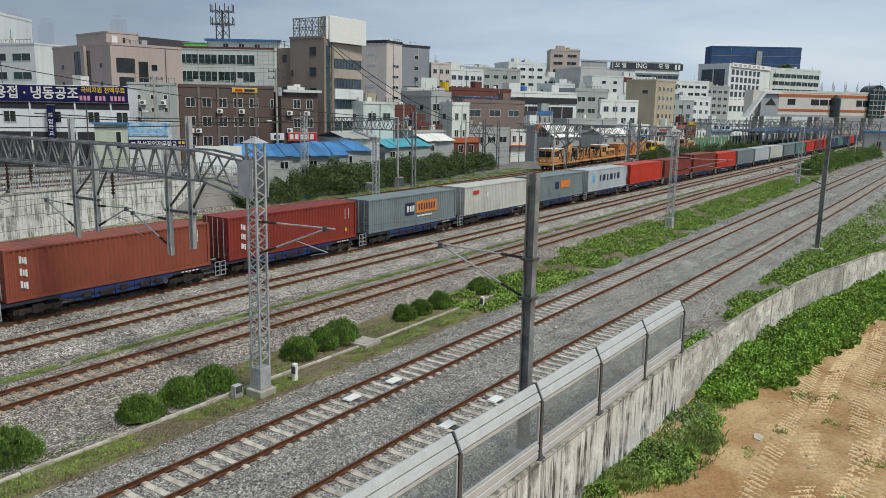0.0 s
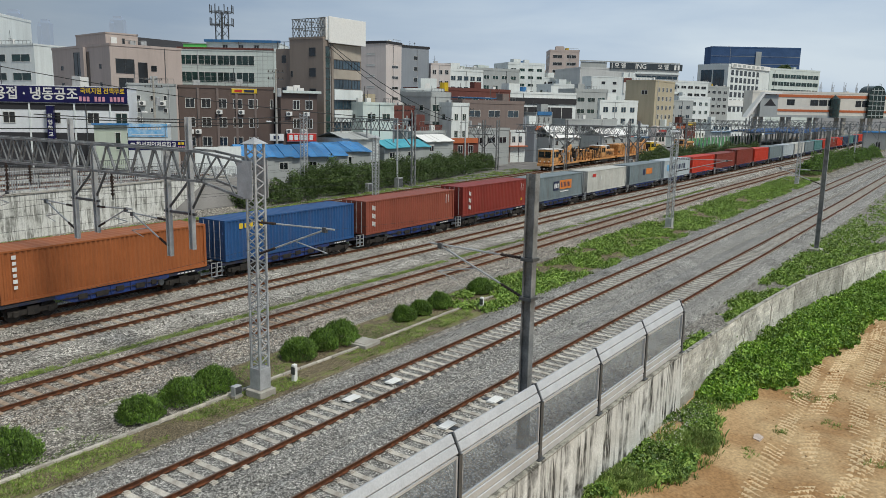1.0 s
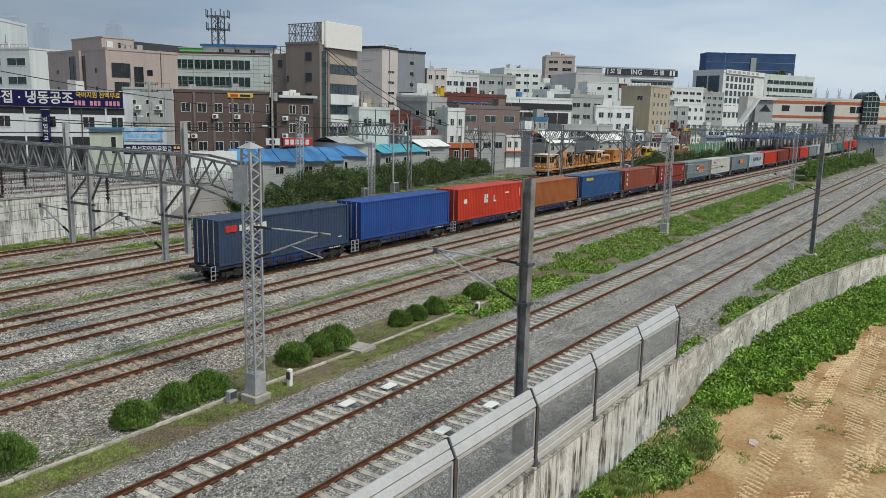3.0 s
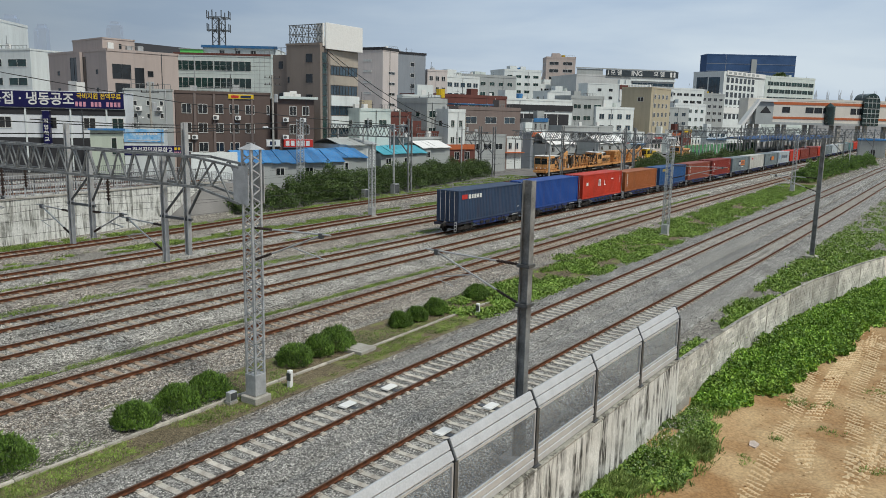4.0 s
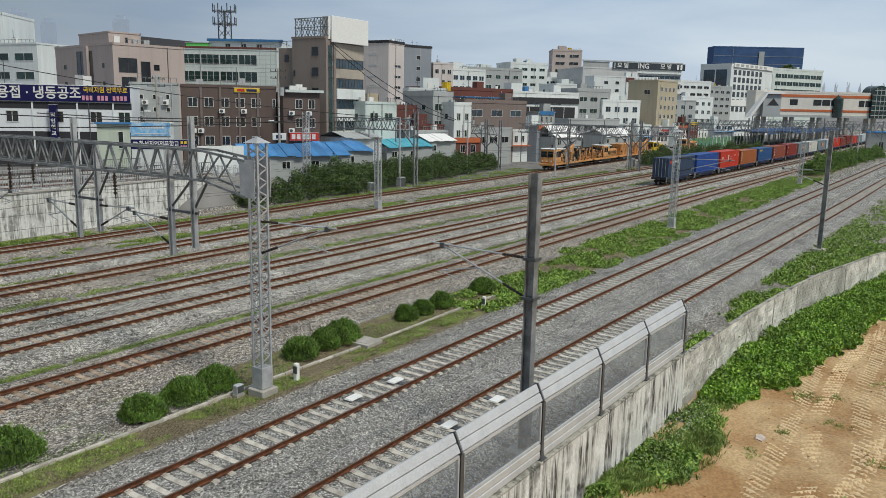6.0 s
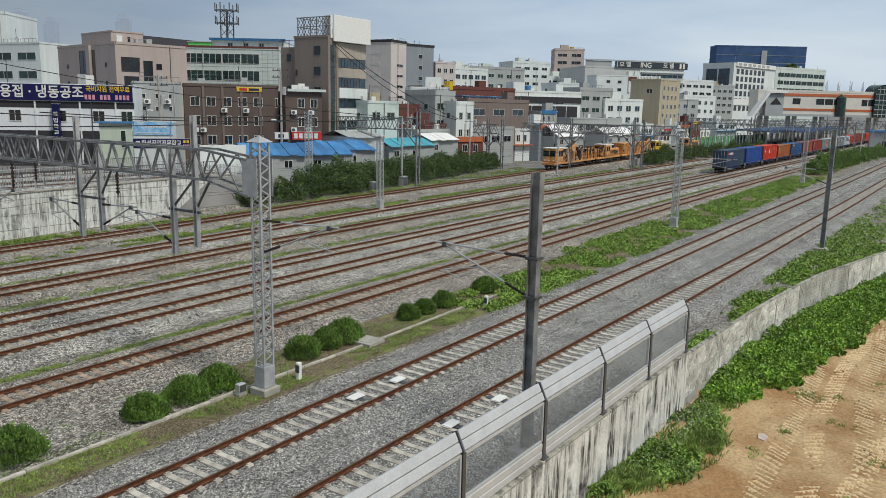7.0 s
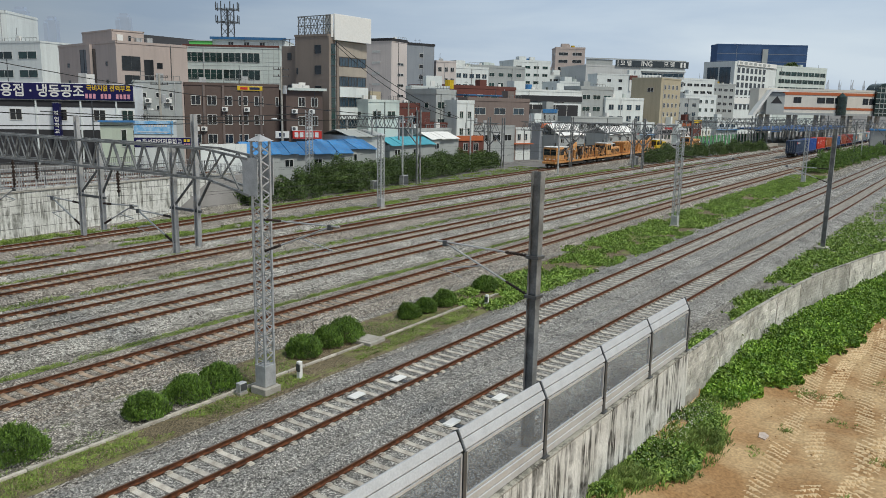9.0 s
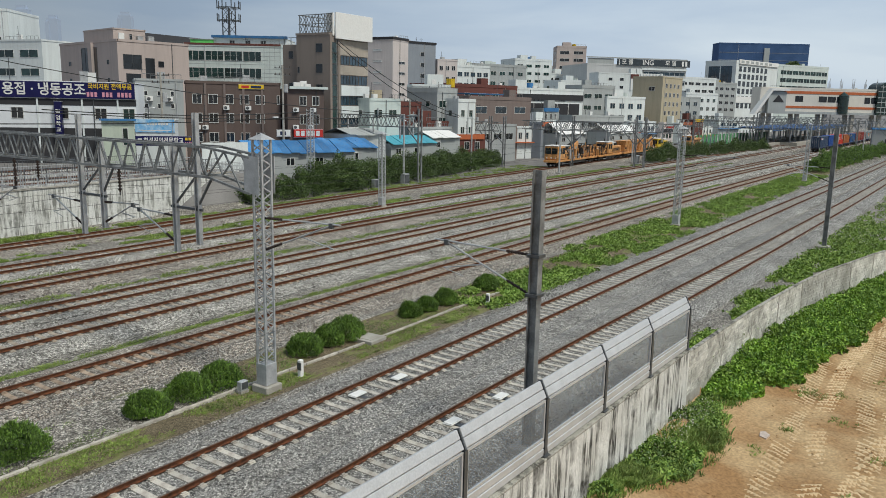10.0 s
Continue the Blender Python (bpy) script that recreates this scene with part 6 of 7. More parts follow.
def build_town():
    D, G, B = GLASS_D, GLASS_G, GLASS_B
    # near row, from the open end of the yard towards the station
    building((78.1, 161.0, 81.0, 147.5), 21.0, 16, WHITE_W, "white plastered office block with green-tinted windows", [("f", 0.05, 0.98, 10, 20.4, 2, 3, (0.75, 0.42), G, True, 1)], parapet=0.3)
    building((74, 178, 84, 165), 27.5, 14, WHITE_W, "pale apartment block behind the offices", [("f", 0.05, 0.95, 20, 26.5, 5, 2, (0.5, 0.5), D, True, 0)])
    sf = (43.8, 96.0, 57.0, 83.7)
    b, L = building(sf, 12.45, 12, wall_paint((0.82, 0.85, 0.88), 0.1), "white panel workshop with dark bands", [("f", 0.235, 0.31, 8.15, 9.5, 1, 1, (1, 1), D, True, 1), ("f", 0.49, 0.58, 8.15, 9.5, 1, 1, (1, 1), D, True, 1), ("f", 0.74, 0.815, 8.15, 9.5, 1, 1, (1, 1), D, True, 1), ("f", 0.915, 0.99, 8.15, 9.5, 1, 1, (1, 1), G, True, 1)],
                    bands=[("f", 0, 1, 9.75, 10.5, 0.03, DARK_W), ("f", 0, 1, 2.9, 7.1, 0.03, DARK_W), ("f", 0.39, 0.4, 3, 10.6, 0.12, WHITE_W), ("f", 0.66, 0.67, 3, 10.6, 0.12, WHITE_W), ("f", 0.88, 0.89, 3, 10.6, 0.12, WHITE_W)], parapet=0.1, name="workshop")
    signboard(sf, -0.05, 0.995, 10.6, 12.45, NAVY_S, [("용접 · 냉동공조", 0.445, 11.52, 1.55, MARK_W, 0.92), ("국비지원 전액무료", 0.845, 11.98, 0.75, MARK_Y, 0.86)], "long navy signboard with white and yellow letters", [(0.70 + 0.0235 * k, 0.716 + 0.0235 * k, 10.8, 11.35, MARK_P) for k in range(12) if k not in (3, 7)])
    signboard(sf, 0.505, 0.545, 6.4, 10.2, NAVY_S, [("직", 0.525, 9.0, 0.6, MARK_W, 1), ("업", 0.525, 8.3, 0.6, MARK_W, 1), ("학", 0.525, 7.6, 0.6, MARK_W, 1), ("교", 0.525, 6.9, 0.6, MARK_W, 1)], "upright navy sign on a white post", out=0.9)
    # low office before the grey block
    of = (51.0, 81.6, 53.9, 79.7)
    building(of, 8.2, 4, wall_paint((0.55, 0.62, 0.52)), "small pale green site office with a blue-edged roof", [("f", 0.62, 0.8, 5.4, 7.4, 1, 1, (1, 1), G, True, 0)], parapet=0.05, name="site_office", bands=[("f", -0.06, 1.06, 8.2, 8.42, 0.4, BLUEROOF)])
    hf = (53.95, 79.65, 57.1, 76.7)
    building(hf, 8.3, 3.5, WHITE_W, "white site hut under a sky-blue banner", [], parapet=0.1, name="site_hut")
    signboard(hf, 0.0, 1.0, 6.9, 8.4, mat("sky_blue_banner", (0.12, 0.42, 0.78), (0.50, 0.70, 0.88), 1.5, 0.5), [], "sky-blue banner with faint lettering", [(0.3 + 0.07 * k, 0.35 + 0.07 * k, 7.75, 8.0, MARK_W) for k in range(8)] + [(0.1, 0.9, 7.1, 7.2, MARK_W)], 0.1)
    nf = (52.4, 77.4, 57.8, 73.15)
    signboard(nf, 0.0, 1.0, 5.55, 6.6, NAVY_S, [("화성직업전문학교", 0.43, 6.06, 0.78, MARK_W, 0.74)], "navy banner sign with white letters on the fence", [(0.035, 0.10, 5.8, 6.35, MARK_W)] + [(0.765 + 0.055 * k, 0.805 + 0.055 * k, 6.15, 6.45, MARK_Y) for k in range(4)] + [(0.765 + 0.028 * k, 0.783 + 0.028 * k, 5.72, 5.98, MARK_P) for k in range(8)], 0.08, (0.1, 0.5, 0.9))
    fe = thing("sheet_fence", "white sheet-metal fence behind the yard", "fence")
    for k in range(4):
        x = 57.9 + 1.35 * k
        m = Matrix.Translation((x, 73.0 - 0.42 * k, 0)) @ Matrix.Rotation(-0.302, 4, "Z")
        part("panel", Geo().box(0, 0, 2.6, 1.4, 0.06, 5.9 - 0.03 * (k % 2), m), WHITE_W, fe)
    # beige hall
    bf = (72.4, 110.4, 84.2, 108.6)
    building(bf, 19.3, 22, BEIGE_W, "beige stone-clad hall with dark tall windows", [("f", 0.07, 0.32, 15.2, 17.4, 1, 1, (1, 1), D, False, 1), ("f", 0.1, 0.3, 12.6, 14.5, 1, 1, (1, 1), D, False, 1), ("f", 0.37, 0.5, 12.3, 17.0, 1, 1, (1, 1), D, False, 0), ("f", 0.55, 0.63, 15.7, 16.6, 1, 1, (1, 1), D, False, 0), ("f", 0.55, 0.63, 13, 13.8, 1, 1, (1, 1), D, False, 0),
             ("l", 0.47, 0.60, 9, 18.6, 1, 1, (1, 1), D, False, 1), ("l", 0.33, 0.38, 9, 18.6, 1, 1, (1, 1), D, False, 0), ("l", 0.14, 0.17, 12, 17.6, 1, 2, (1, 0.25), D, False, 0), ("l", 0.8, 0.84, 12, 17.6, 1, 2, (1, 0.25), D, False, 0)], parapet=0.35, bands=[("l", 0.38, 0.44, 8, 19.3, 0.5, BEIGE_W)])
    building((72.9, 112.0, 78.0, 111.2), 21.2, 11, BEIGE_W, "raised beige roof block of the hall", [("f", 0.5, 0.58, 19.6, 20.6, 1, 1, (1, 1), D, False, 0)], z0=19.35, parapet=0.2, name="roof_block")
    # gabled house behind
    hs = thing("gabled_house", "grey house with a dark pitched roof", "building", Matrix.Translation((98.2, 149.9, 0)) @ Matrix.Rotation(math.atan2(-13.6, 9.2), 4, "Z"))
    part("wall", Geo().box(0, 0, 0, 17, 10, 21.8), GREY_W, hs)
    g = Geo()
    g.v += [(-0.5, -0.6, 21.8), (17.5, -0.6, 21.8), (17.5, 10.6, 21.8), (-0.5, 10.6, 21.8), (2.5, 5, 24.6), (17.5, 5, 23.4)]
    g.f += [(0, 1, 5, 4), (2, 3, 4, 5), (3, 0, 4), (1, 2, 5), (3, 2, 1, 0)]
    part("roof", g, DARK_W, hs)
    building((60.7, 89.2, 65.6, 86.0), 13.0, 9, GREY_W, "small grey rendered block with tiny windows", [("f", 0.08, 0.9, 9.0, 12.2, 3, 2, (0.32, 0.42), D, True, 0)], parapet=0.25)
    # tiled glass block
    gf = (92.6, 120.7, 102.5, 106.1)
    b, L = building(gf, 20.3, 16, TILE_W, "pale tiled block with green ribbon windows", [("f", 0.02, 0.80, 17.7, 19.5, 4, 1, (0.97, 1), G, True, 2), ("f", 0.02, 0.80, 14.6, 16.5, 4, 1, (0.97, 1), G, True, 2), ("f", 0.02, 0.80, 11.6, 13.4, 4, 1, (0.97, 1), G, True, 2), ("r", 0.1, 0.6, 17.7, 19.5, 2, 1, (0.9, 1), G, True, 1)], parapet=0.5, bands=[("f", 0, 1.0, 20.5, 20.85, 0.12, REDB_W)] + [("f", 0, 1.0, 10.4 + 0.75 * k, 10.44 + 0.75 * k, 0.02, GREY_W) for k in range(13)] + [("f", 0.825 + 0.055 * k, 0.828 + 0.055 * k, 10, 20.3, 0.02, GREY_W) for k in range(4)])
    building((100.0, 121.5, 107.7, 110.0), 22.3, 9, WHITE_W, "white rooftop storey with a blue sheet roof", [("f", 0.15, 0.8, 20.8, 21.9, 3, 1, (0.35, 1), D, True, 1)], z0=20.4, parapet=0.05, name="roof_storey", bands=[("f", -0.02, 1.02, 22.3, 22.75, 0.5, BLUEROOF)])
    gr = thing("roof_shelter", "bright green rooftop shelter", "shelter", Matrix.Translation((97.0, 124.5, 20.36)) @ Matrix.Rotation(-0.97, 4, "Z"))
    part("body", Geo().box(0, 0, 0, 4.2, 3, 1.5), paint("bright_green_paint", (0.16, 0.62, 0.16), 0.1), gr, bevel=0.05)
    part("roof", Geo().box(-0.15, -0.15, 1.5, 4.35, 3.15, 1.62), GREY_W, gr)
    # antenna tower
    at = thing("antenna_tower", "steel lattice antenna tower on a roof", "antenna tower")
    g = Geo()
    c = (122.3, 143.0)
    lattice(g, c[0], c[1], 19.8, 31.4, 2.0, 1.9, 0.12)
    part("tower_frame", g, GALV_D, at)
    for z in (28.4, 31.2):
        for a in range(8):
            t, u = a * math.pi / 4, (a + 1) * math.pi / 4
            part("platform_bar", Geo().beam((c[0] + 2.6 * math.cos(t), c[1] + 2.6 * math.sin(t), z), (c[0] + 2.6 * math.cos(u), c[1] + 2.6 * math.sin(u), z), 0.12), GALV_D, at)
            part("platform_spoke", Geo().beam((c[0], c[1], z), (c[0] + 2.6 * math.cos(t), c[1] + 2.6 * math.sin(t), z), 0.1), GALV_D, at)
        for a in range(8):
            t = a * math.pi / 4 + 0.3
            part("aerial", Geo().box(c[0] + 2.6 * math.cos(t) - 0.08, c[1] + 2.6 * math.sin(t) - 0.08, z - 0.3, c[0] + 2.6 * math.cos(t) + 0.08, c[1] + 2.6 * math.sin(t) + 0.08, z + 1.5), GALV_D, at)
    building((114, 150, 122, 138), 20.0, 12, GREY_W, "grey block under the antenna tower", [("f", 0.1, 0.9, 14, 19, 4, 1, (0.4, 0.4), D, True, 0)])
    # brown brick blocks
    building((68.2, 88.9, 78.3, 81.3), 12.9, 10, BROWN_W, "dark brown brick block with white-framed windows", [("f", 0.03, 0.86, 10.2, 11.5, 5, 1, (0.6, 1), D, True, 1), ("f", 0.03, 0.86, 7.6, 8.95, 5, 1, (0.6, 1), D, True, 1), ("f", 0.03, 0.86, 5.0, 6.3, 5, 1, (0.6, 1), D, True, 1), ("f", 0.96, 0.995, 10.2, 11.5, 1, 1, (1, 1), D, True, 0)], parapet=0.35, bands=[("f", 0.2 * k - 0.012, 0.2 * k + 0.012, 3, 12.9, 0.12, DBROWN_W) for k in range(1, 5)])
    signboard((68.2, 88.9, 78.3, 81.3), 0.55, 0.82, 12.3, 12.9, MARK_Y, [], "yellow sign with faded lettering", [(0.58, 0.66, 12.42, 12.75, MARK_R), (0.68, 0.79, 12.42, 12.75, MARK_N)], 0.15)
    building((77.6, 79.2, 81.9, 76.4), 12.3, 8, BROWN_W, "lower brown brick annex", [("f", 0.25, 0.95, 10.2, 11.5, 2, 1, (0.55, 1), D, True, 1), ("f", 0.25, 0.95, 7.6, 8.95, 2, 1, (0.55, 1), D, True, 1)], parapet=0.2, bands=[("f", 0.05, 1.1, 12.45, 12.8, 0.5, TILE_W)])
    signboard((77.6, 79.2, 81.9, 76.4), 0.15, 0.95, 5.8, 6.9, MARK_R, [], "red shop sign with white characters", [(0.2 + 0.14 * k, 0.3 + 0.14 * k, 6.0, 6.7, MARK_W) for k in range(5)], 0.4)
    signboard((76.4, 80.2, 77.6, 79.2), 0.0, 1.2, 5.9, 6.8, WHITEP, [], "white round-logo shop sign", [(0.3, 0.8, 6.1, 6.6, MARK_N)], 0.4)
    # tall block
    tf = (87.7, 80.7, 97.4, 81.3)
    tb, tl = building(tf, 20.6, 6.3, TAUPE_W, "tall grey-brown block with white balcony bands", [("f", 0.28, 0.98, 16.4, 17.7, 3, 1, (0.95, 1), B, False, 2), ("f", 0.28, 0.98, 13.4, 14.8, 3, 1, (0.95, 1), B, False, 2), ("f", 0.28, 0.98, 10.3, 11.7, 3, 1, (0.95, 1), B, False, 2), ("f", 0.28, 0.98, 7.0, 8.3, 3, 1, (0.95, 1), B, False, 2),
             ("f", 0.07, 0.19, 6.8, 19.6, 1, 8, (0.9, 0.96), G, False, 0), ("l", 0.16, 0.42, 5.2, 20.2, 1, 5, (0.75, 0.42), D, False, 0), ("l", 0.9, 0.97, 8, 17, 1, 3, (0.8, 0.3), D, False, 0)],
             parapet=0.3, bands=[("f", 0.27, 1.0, 14.9, 16.3, 0.06, SANDST_W), ("f", 0.27, 1.0, 17.8, 20.0, 0.06, SANDST_W), ("f", 0.26, 1.0, 11.75, 13.3, 0.35, WHITE_W), ("f", 0.26, 1.0, 8.4, 10.2, 0.35, WHITE_W), ("f", 0.26, 1.0, 5.4, 6.9, 0.35, WHITE_W), ("f", 0.0, 0.05, 3, 20.6, 0.25, TAUPE_W), ("f", 0.2, 0.25, 3, 20.6, 0.25, TAUPE_W)])
    part("rear_wing", Geo().box(0.4, 6.3, -0.4, tl - 0.5, 9.4, 19.3), TAUPE_W, tb)
    part("wing_railing", Geo().box(0.5, 6.5, 20.3, 0.58, 9.3, 20.38).box(0.5, 6.5, 19.3, 0.58, 6.58, 20.3).box(0.5, 9.2, 19.3, 0.58, 9.28, 20.3).box(0.5, 7.8, 19.3, 0.58, 7.88, 20.3), GALV_D, tb)
    for z in (17.2, 12.4):
        part("wing_window", Geo().box(0.36, 7.4, z, 0.42, 8.2, z + 1.1), D, tb, "small dark window")
    bb = thing("billboard", "blank white rooftop billboard on a steel frame", "billboard")
    part("panel", Geo().box(88.9, 80.3, 20.1, 97.4, 80.6, 23.9), WHITEP, bb, bevel=0.03)
    g = Geo()
    for k in range(6):
        y = 80.8 + k * 1.3
        g.beam((88.4, y, 20.9), (88.4, y, 23.7), 0.1)
        if k < 5:
            for a, b in ((0, 0.65), (0.65, 1.3)):
                g.beam((88.4, y + a, 20.9), (88.4, y + b, 22.3), 0.06).beam((88.4, y + b, 20.9), (88.4, y + a, 22.3), 0.06)
                g.beam((88.4, y + a, 22.3), (88.4, y + b, 23.6), 0.06).beam((88.4, y + b, 22.3), (88.4, y + a, 23.6), 0.06)
    for z in (20.95, 22.3, 23.65):
        g.beam((88.4, 80.6, z), (88.4, 87.5, z), 0.12)
        g.beam((88.4, 87.3, z), (96.5, 87.3, z), 0.12)
    part("support_frame", g, GALV_W, bb)
    part("end_panel", Geo().box(88.5, 80.65, 20.5, 88.9, 81.9, 23.8), WHITEP, bb)
    # apartments and small houses behind
    building((154.7, 121.1, 162.0, 121.8), 26.0, 9, PINK_W, "pale pink apartment tower", [("f", 0.35, 0.8, 9, 22, 1, 5, (0.9, 0.28), D, True, 1), ("l", 0.35, 0.65, 9, 25, 1, 6, (0.9, 0.2), FRAME_W, True, 0)], parapet=0.8, bands=[("f", -0.02, 1.02, 26.2, 26.85, 0.15, DARK_W), ("l", 0, 1.0, 26.2, 26.85, 0.15, DARK_W)])
    building((177.3, 133.5, 186.5, 130.4), 27.3, 12, BLUEG_W, "blue-grey apartment tower with a pale edge", [("f", 0.45, 0.6, 8, 26, 1, 6, (1, 0.4), D, True, 0)], bands=[("f", -0.02, 1.02, 27.3, 27.9, 0.15, DARK_W)])
    rng = random.Random(21)
    far = [
        ((187, 130, 192, 126.5), 23.0, 10, PINK_W, 3, 4, "pink-grey apartment house in the town"), ((192, 127, 203, 122), 21.5, 10, WHITE_W, 5, 4, "white apartment house with small windows"),
        ((205, 131, 224, 121), 22.6, 12, GREY_W, 6, 4, "grey apartment row with shaded windows"), ((251, 177, 285, 160), 24.0, 18, WHITE_W, 8, 3, "long white office building with ribbon windows"),
        ((262, 167, 286, 154), 25.6, 18, TILE_W, 8, 3, "white office block with green ribbon windows"), ((286, 160, 300, 150), 29.0, 14, WHITE_W, 4, 4, "white stepped apartment block"),
        ((300, 152, 312, 143), 24.0, 14, WHITE_W, 5, 3, "white flat-roofed block in the town"), ((307.6, 151.7, 314.6, 141.2), 35.4, 12, BEIGE_W, 2, 4, "beige tower block on a low base"),
        ((272, 132, 286, 122), 20.0, 14, WHITE_W, 5, 3, "white house block with balconies"),
        ((193.3, 87.5, 203, 82.2), 15.7, 12, GREY_W, 3, 3, "plain grey concrete house in the town"), ((200, 83, 212.7, 77.0), 13.2, 10, WHITE_W, 4, 2, "pale grey house with a stair wall"),
        ((330, 108, 352, 96), 23.5, 20, WHITE_W, 6, 4, "white office house between blocks"), ((352, 100, 372, 92), 22.0, 16, GREY_W, 5, 4, "grey office house in the town"),
        ((143.3, 97.8, 165.8, 91.9), 14.7, 12, REDB_W, 5, 1, "red-brown brick hall in the town"), ((164.2, 94.1, 184.0, 82.9), 14.6, 14, WHITE_W, 1, 1, "white hall with a black band"),
        ((128.9, 82.1, 149.2, 79.2), 11.8, 10, DBROWN_W, 3, 1, "low brown brick house in the town"), ((117.2, 81.4, 123.5, 81.2), 12.8, 7, GREY_W, 2, 2, "small grey house with dark shutters"),
        ((118.9, 77.9, 123.0, 76.8), 11.2, 7, WHITE_W, 2, 2, "narrow white house in the town"), ((123.0, 91.4, 128.4, 86.0), 14.1, 7, WHITE_W, 2, 2, "white two-storey house in the town"),
        ((108, 84, 113, 82), 10.3, 6, REDB_W, 2, 2, "small brick shop house in the town"), ((94.4, 78.4, 101.2, 77.5), 11.1, 7, TILE_W, 2, 1, "pale green flat-roofed store in the town"),
        ((104, 76, 112, 74.5), 6.6, 6, GREY_W, 3, 1, "low grey workshop in the town"), ((126, 80.5, 140, 77.5), 6.6, 8, GREY_W, 4, 1, "low grey workshop with dark bays"),
        ((150, 82, 168, 76), 7.2, 8, WHITE_W, 4, 1, "low white store with dark bays"), ((172, 80, 190, 74), 8.4, 8, GREY_W, 4, 1, "low grey store in the town"),
        ((228, 86, 246, 80), 12.5, 10, WHITE_W, 4, 2, "white rear house in the town"), ((256, 88, 276, 80), 14.5, 12, GREY_W, 5, 3, "grey rear house in the town"), ((285, 88, 305, 82), 16.0, 12, WHITE_W, 5, 3, "white rear house block in the town"),
    ]
    for fr, z1, dp, wm, nx, ny, label in far:
        lo = max(3.0, z1 - 3.1 * ny - 0.4)
        pane = (D, B, G)[rng.randrange(3)]
        fill = (0.96, 0.52) if "ribbon" in label else (rng.uniform(0.45, 0.8), rng.uniform(0.38, 0.5))
        ws = [("f", 0.03, 0.97, lo, z1 - 0.5, nx, ny, fill, pane, True, 1), ("l", 0.1, 0.9, lo, z1 - 0.5, 2, ny, (0.35, 0.35), pane, True, 0)]
        b, L = building(fr, z1, dp, wm, label, ws, parapet=rng.uniform(0.3, 0.9))
        if z1 > 12 and rng.random() < 0.75:
            u = L * rng.uniform(0.15, 0.5)
            part("stair_head", Geo().box(u, 2, z1, u + 3.2, 5.5, z1 + 2.4), wm, b)
            part("water_tank", Geo().tube((u + 5, 3.5, z1), (u + 5, 3.5, z1 + 1.7), 0.9, None, 12), (BLUEROOF, TILE_W, YEL2)[rng.randrange(3)], b)
    # dark band and blue awning on low halls
    signboard((164.2, 94.1, 184.0, 82.9), 0.0, 1.0, 12.2, 13.6, DARK_W, [], "black fascia band on the white hall", [], 0.3)
    signboard((164.2, 94.1, 184.0, 82.9), 0.2, 0.95, 8.6, 11.4, DARK_W, [], "large dark glazed front of the hall", [(0.2 + 0.15 * k, 0.205 + 0.15 * k, 8.6, 11.4, WHITEP) for k in range(1, 5)], 0.25)
    rf = thing("flat_canopy_roof", "bright blue flat canopy roof on posts", "roof", Matrix.Translation((131.5, 83.5, 11.9)) @ Matrix.Rotation(-0.14, 4, "Z"))
    part("roof_slab", Geo().box(0, 0, 0.9, 11, 5, 1.15), BLUEROOF, rf, bevel=0.03)
    for k in range(4):
        part("post", Geo().box(0.4 + 3.3 * k, 0.5, -0.2, 0.55 + 3.3 * k, 0.65, 0.9), GALV, rf)
    # cream block
    building((230.8, 78.5, 246.0, 77.4), 19.8, 9.5, CREAM_W, "cream plaster block with brown windows", [("f", 0.1, 0.9, 8, 18.8, 4, 4, (0.45, 0.5), D, True, 1), ("l", 0.25, 0.45, 15.5, 17.6, 1, 1, (1, 0.6), D, True, 1)], parapet=0.4)
    # roof letters of the department building
    inf = (285.8, 127.6, 317.5, 98.8)
    signboard(inf, 0.29, 1.03, 27.1, 29.6, mat("slate_signboard", (0.06, 0.075, 0.09), None, 1, 0.6), [("ING", 0.60, 28.35, 2.7, MARK_W, 1.05), ("모 델", 0.39, 28.35, 2.1, MARK_W, 1.1), ("모 델", 0.83, 28.35, 2.1, MARK_W, 1.1)], "dark roof signboard with large white letters", [(0.305 + 0.005 * k, 0.308 + 0.005 * k, 27.3, 29.4, WHITEP) for k in range(2)] + [(0.945, 0.965, 27.4, 29.3, WHITEP), (0.98, 1.0, 27.4, 29.3, WHITEP)], 0.5)
    building(inf, 26.9, 26, wall_paint((0.60, 0.61, 0.61)), "pale grey department building with a lettered roof band", [("f", 0.56, 0.99, 11, 26.2, 1, 4, (1, 0.36), B, True, 7), ("f", 0.06, 0.22, 12, 25.5, 2, 3, (0.35, 0.34), D, True, 1), ("f", 0.3, 0.48, 12, 22, 2, 2, (0.4, 0.4), D, True, 0)],
             parapet=0.6, bands=[("f", 0.54, 1.005, 14.2 + 3.8 * k, 14.9 + 3.8 * k, 0.5, WHITE_W) for k in range(4)] + [("f", -0.01, 1.005, 29.7, 30.1, 0.4, GREY_W), ("f", 0.0, 0.26, 26.9, 29.6, 0.02, GREY_W)])
    vf = (276.0, 118.5, 296.0, 101.0)
    building(vf, 23.2, 8, WHITE_W, "white annexe with red vertical fins", [("f", 0.1, 0.45, 14, 22.6, 2, 3, (0.35, 0.4), D, True, 0)], parapet=0.4, bands=[("f", 0.5 + 0.05 * k, 0.525 + 0.05 * k, 17.5, 23.4, 0.4, WHITEP) for k in range(10)] + [("f", 0.5, 0.62, 21.6, 23.2, 0.45, REDB_W)])
    # far offices
    of2 = (391.8, 98.0, 435.7, 88.0)
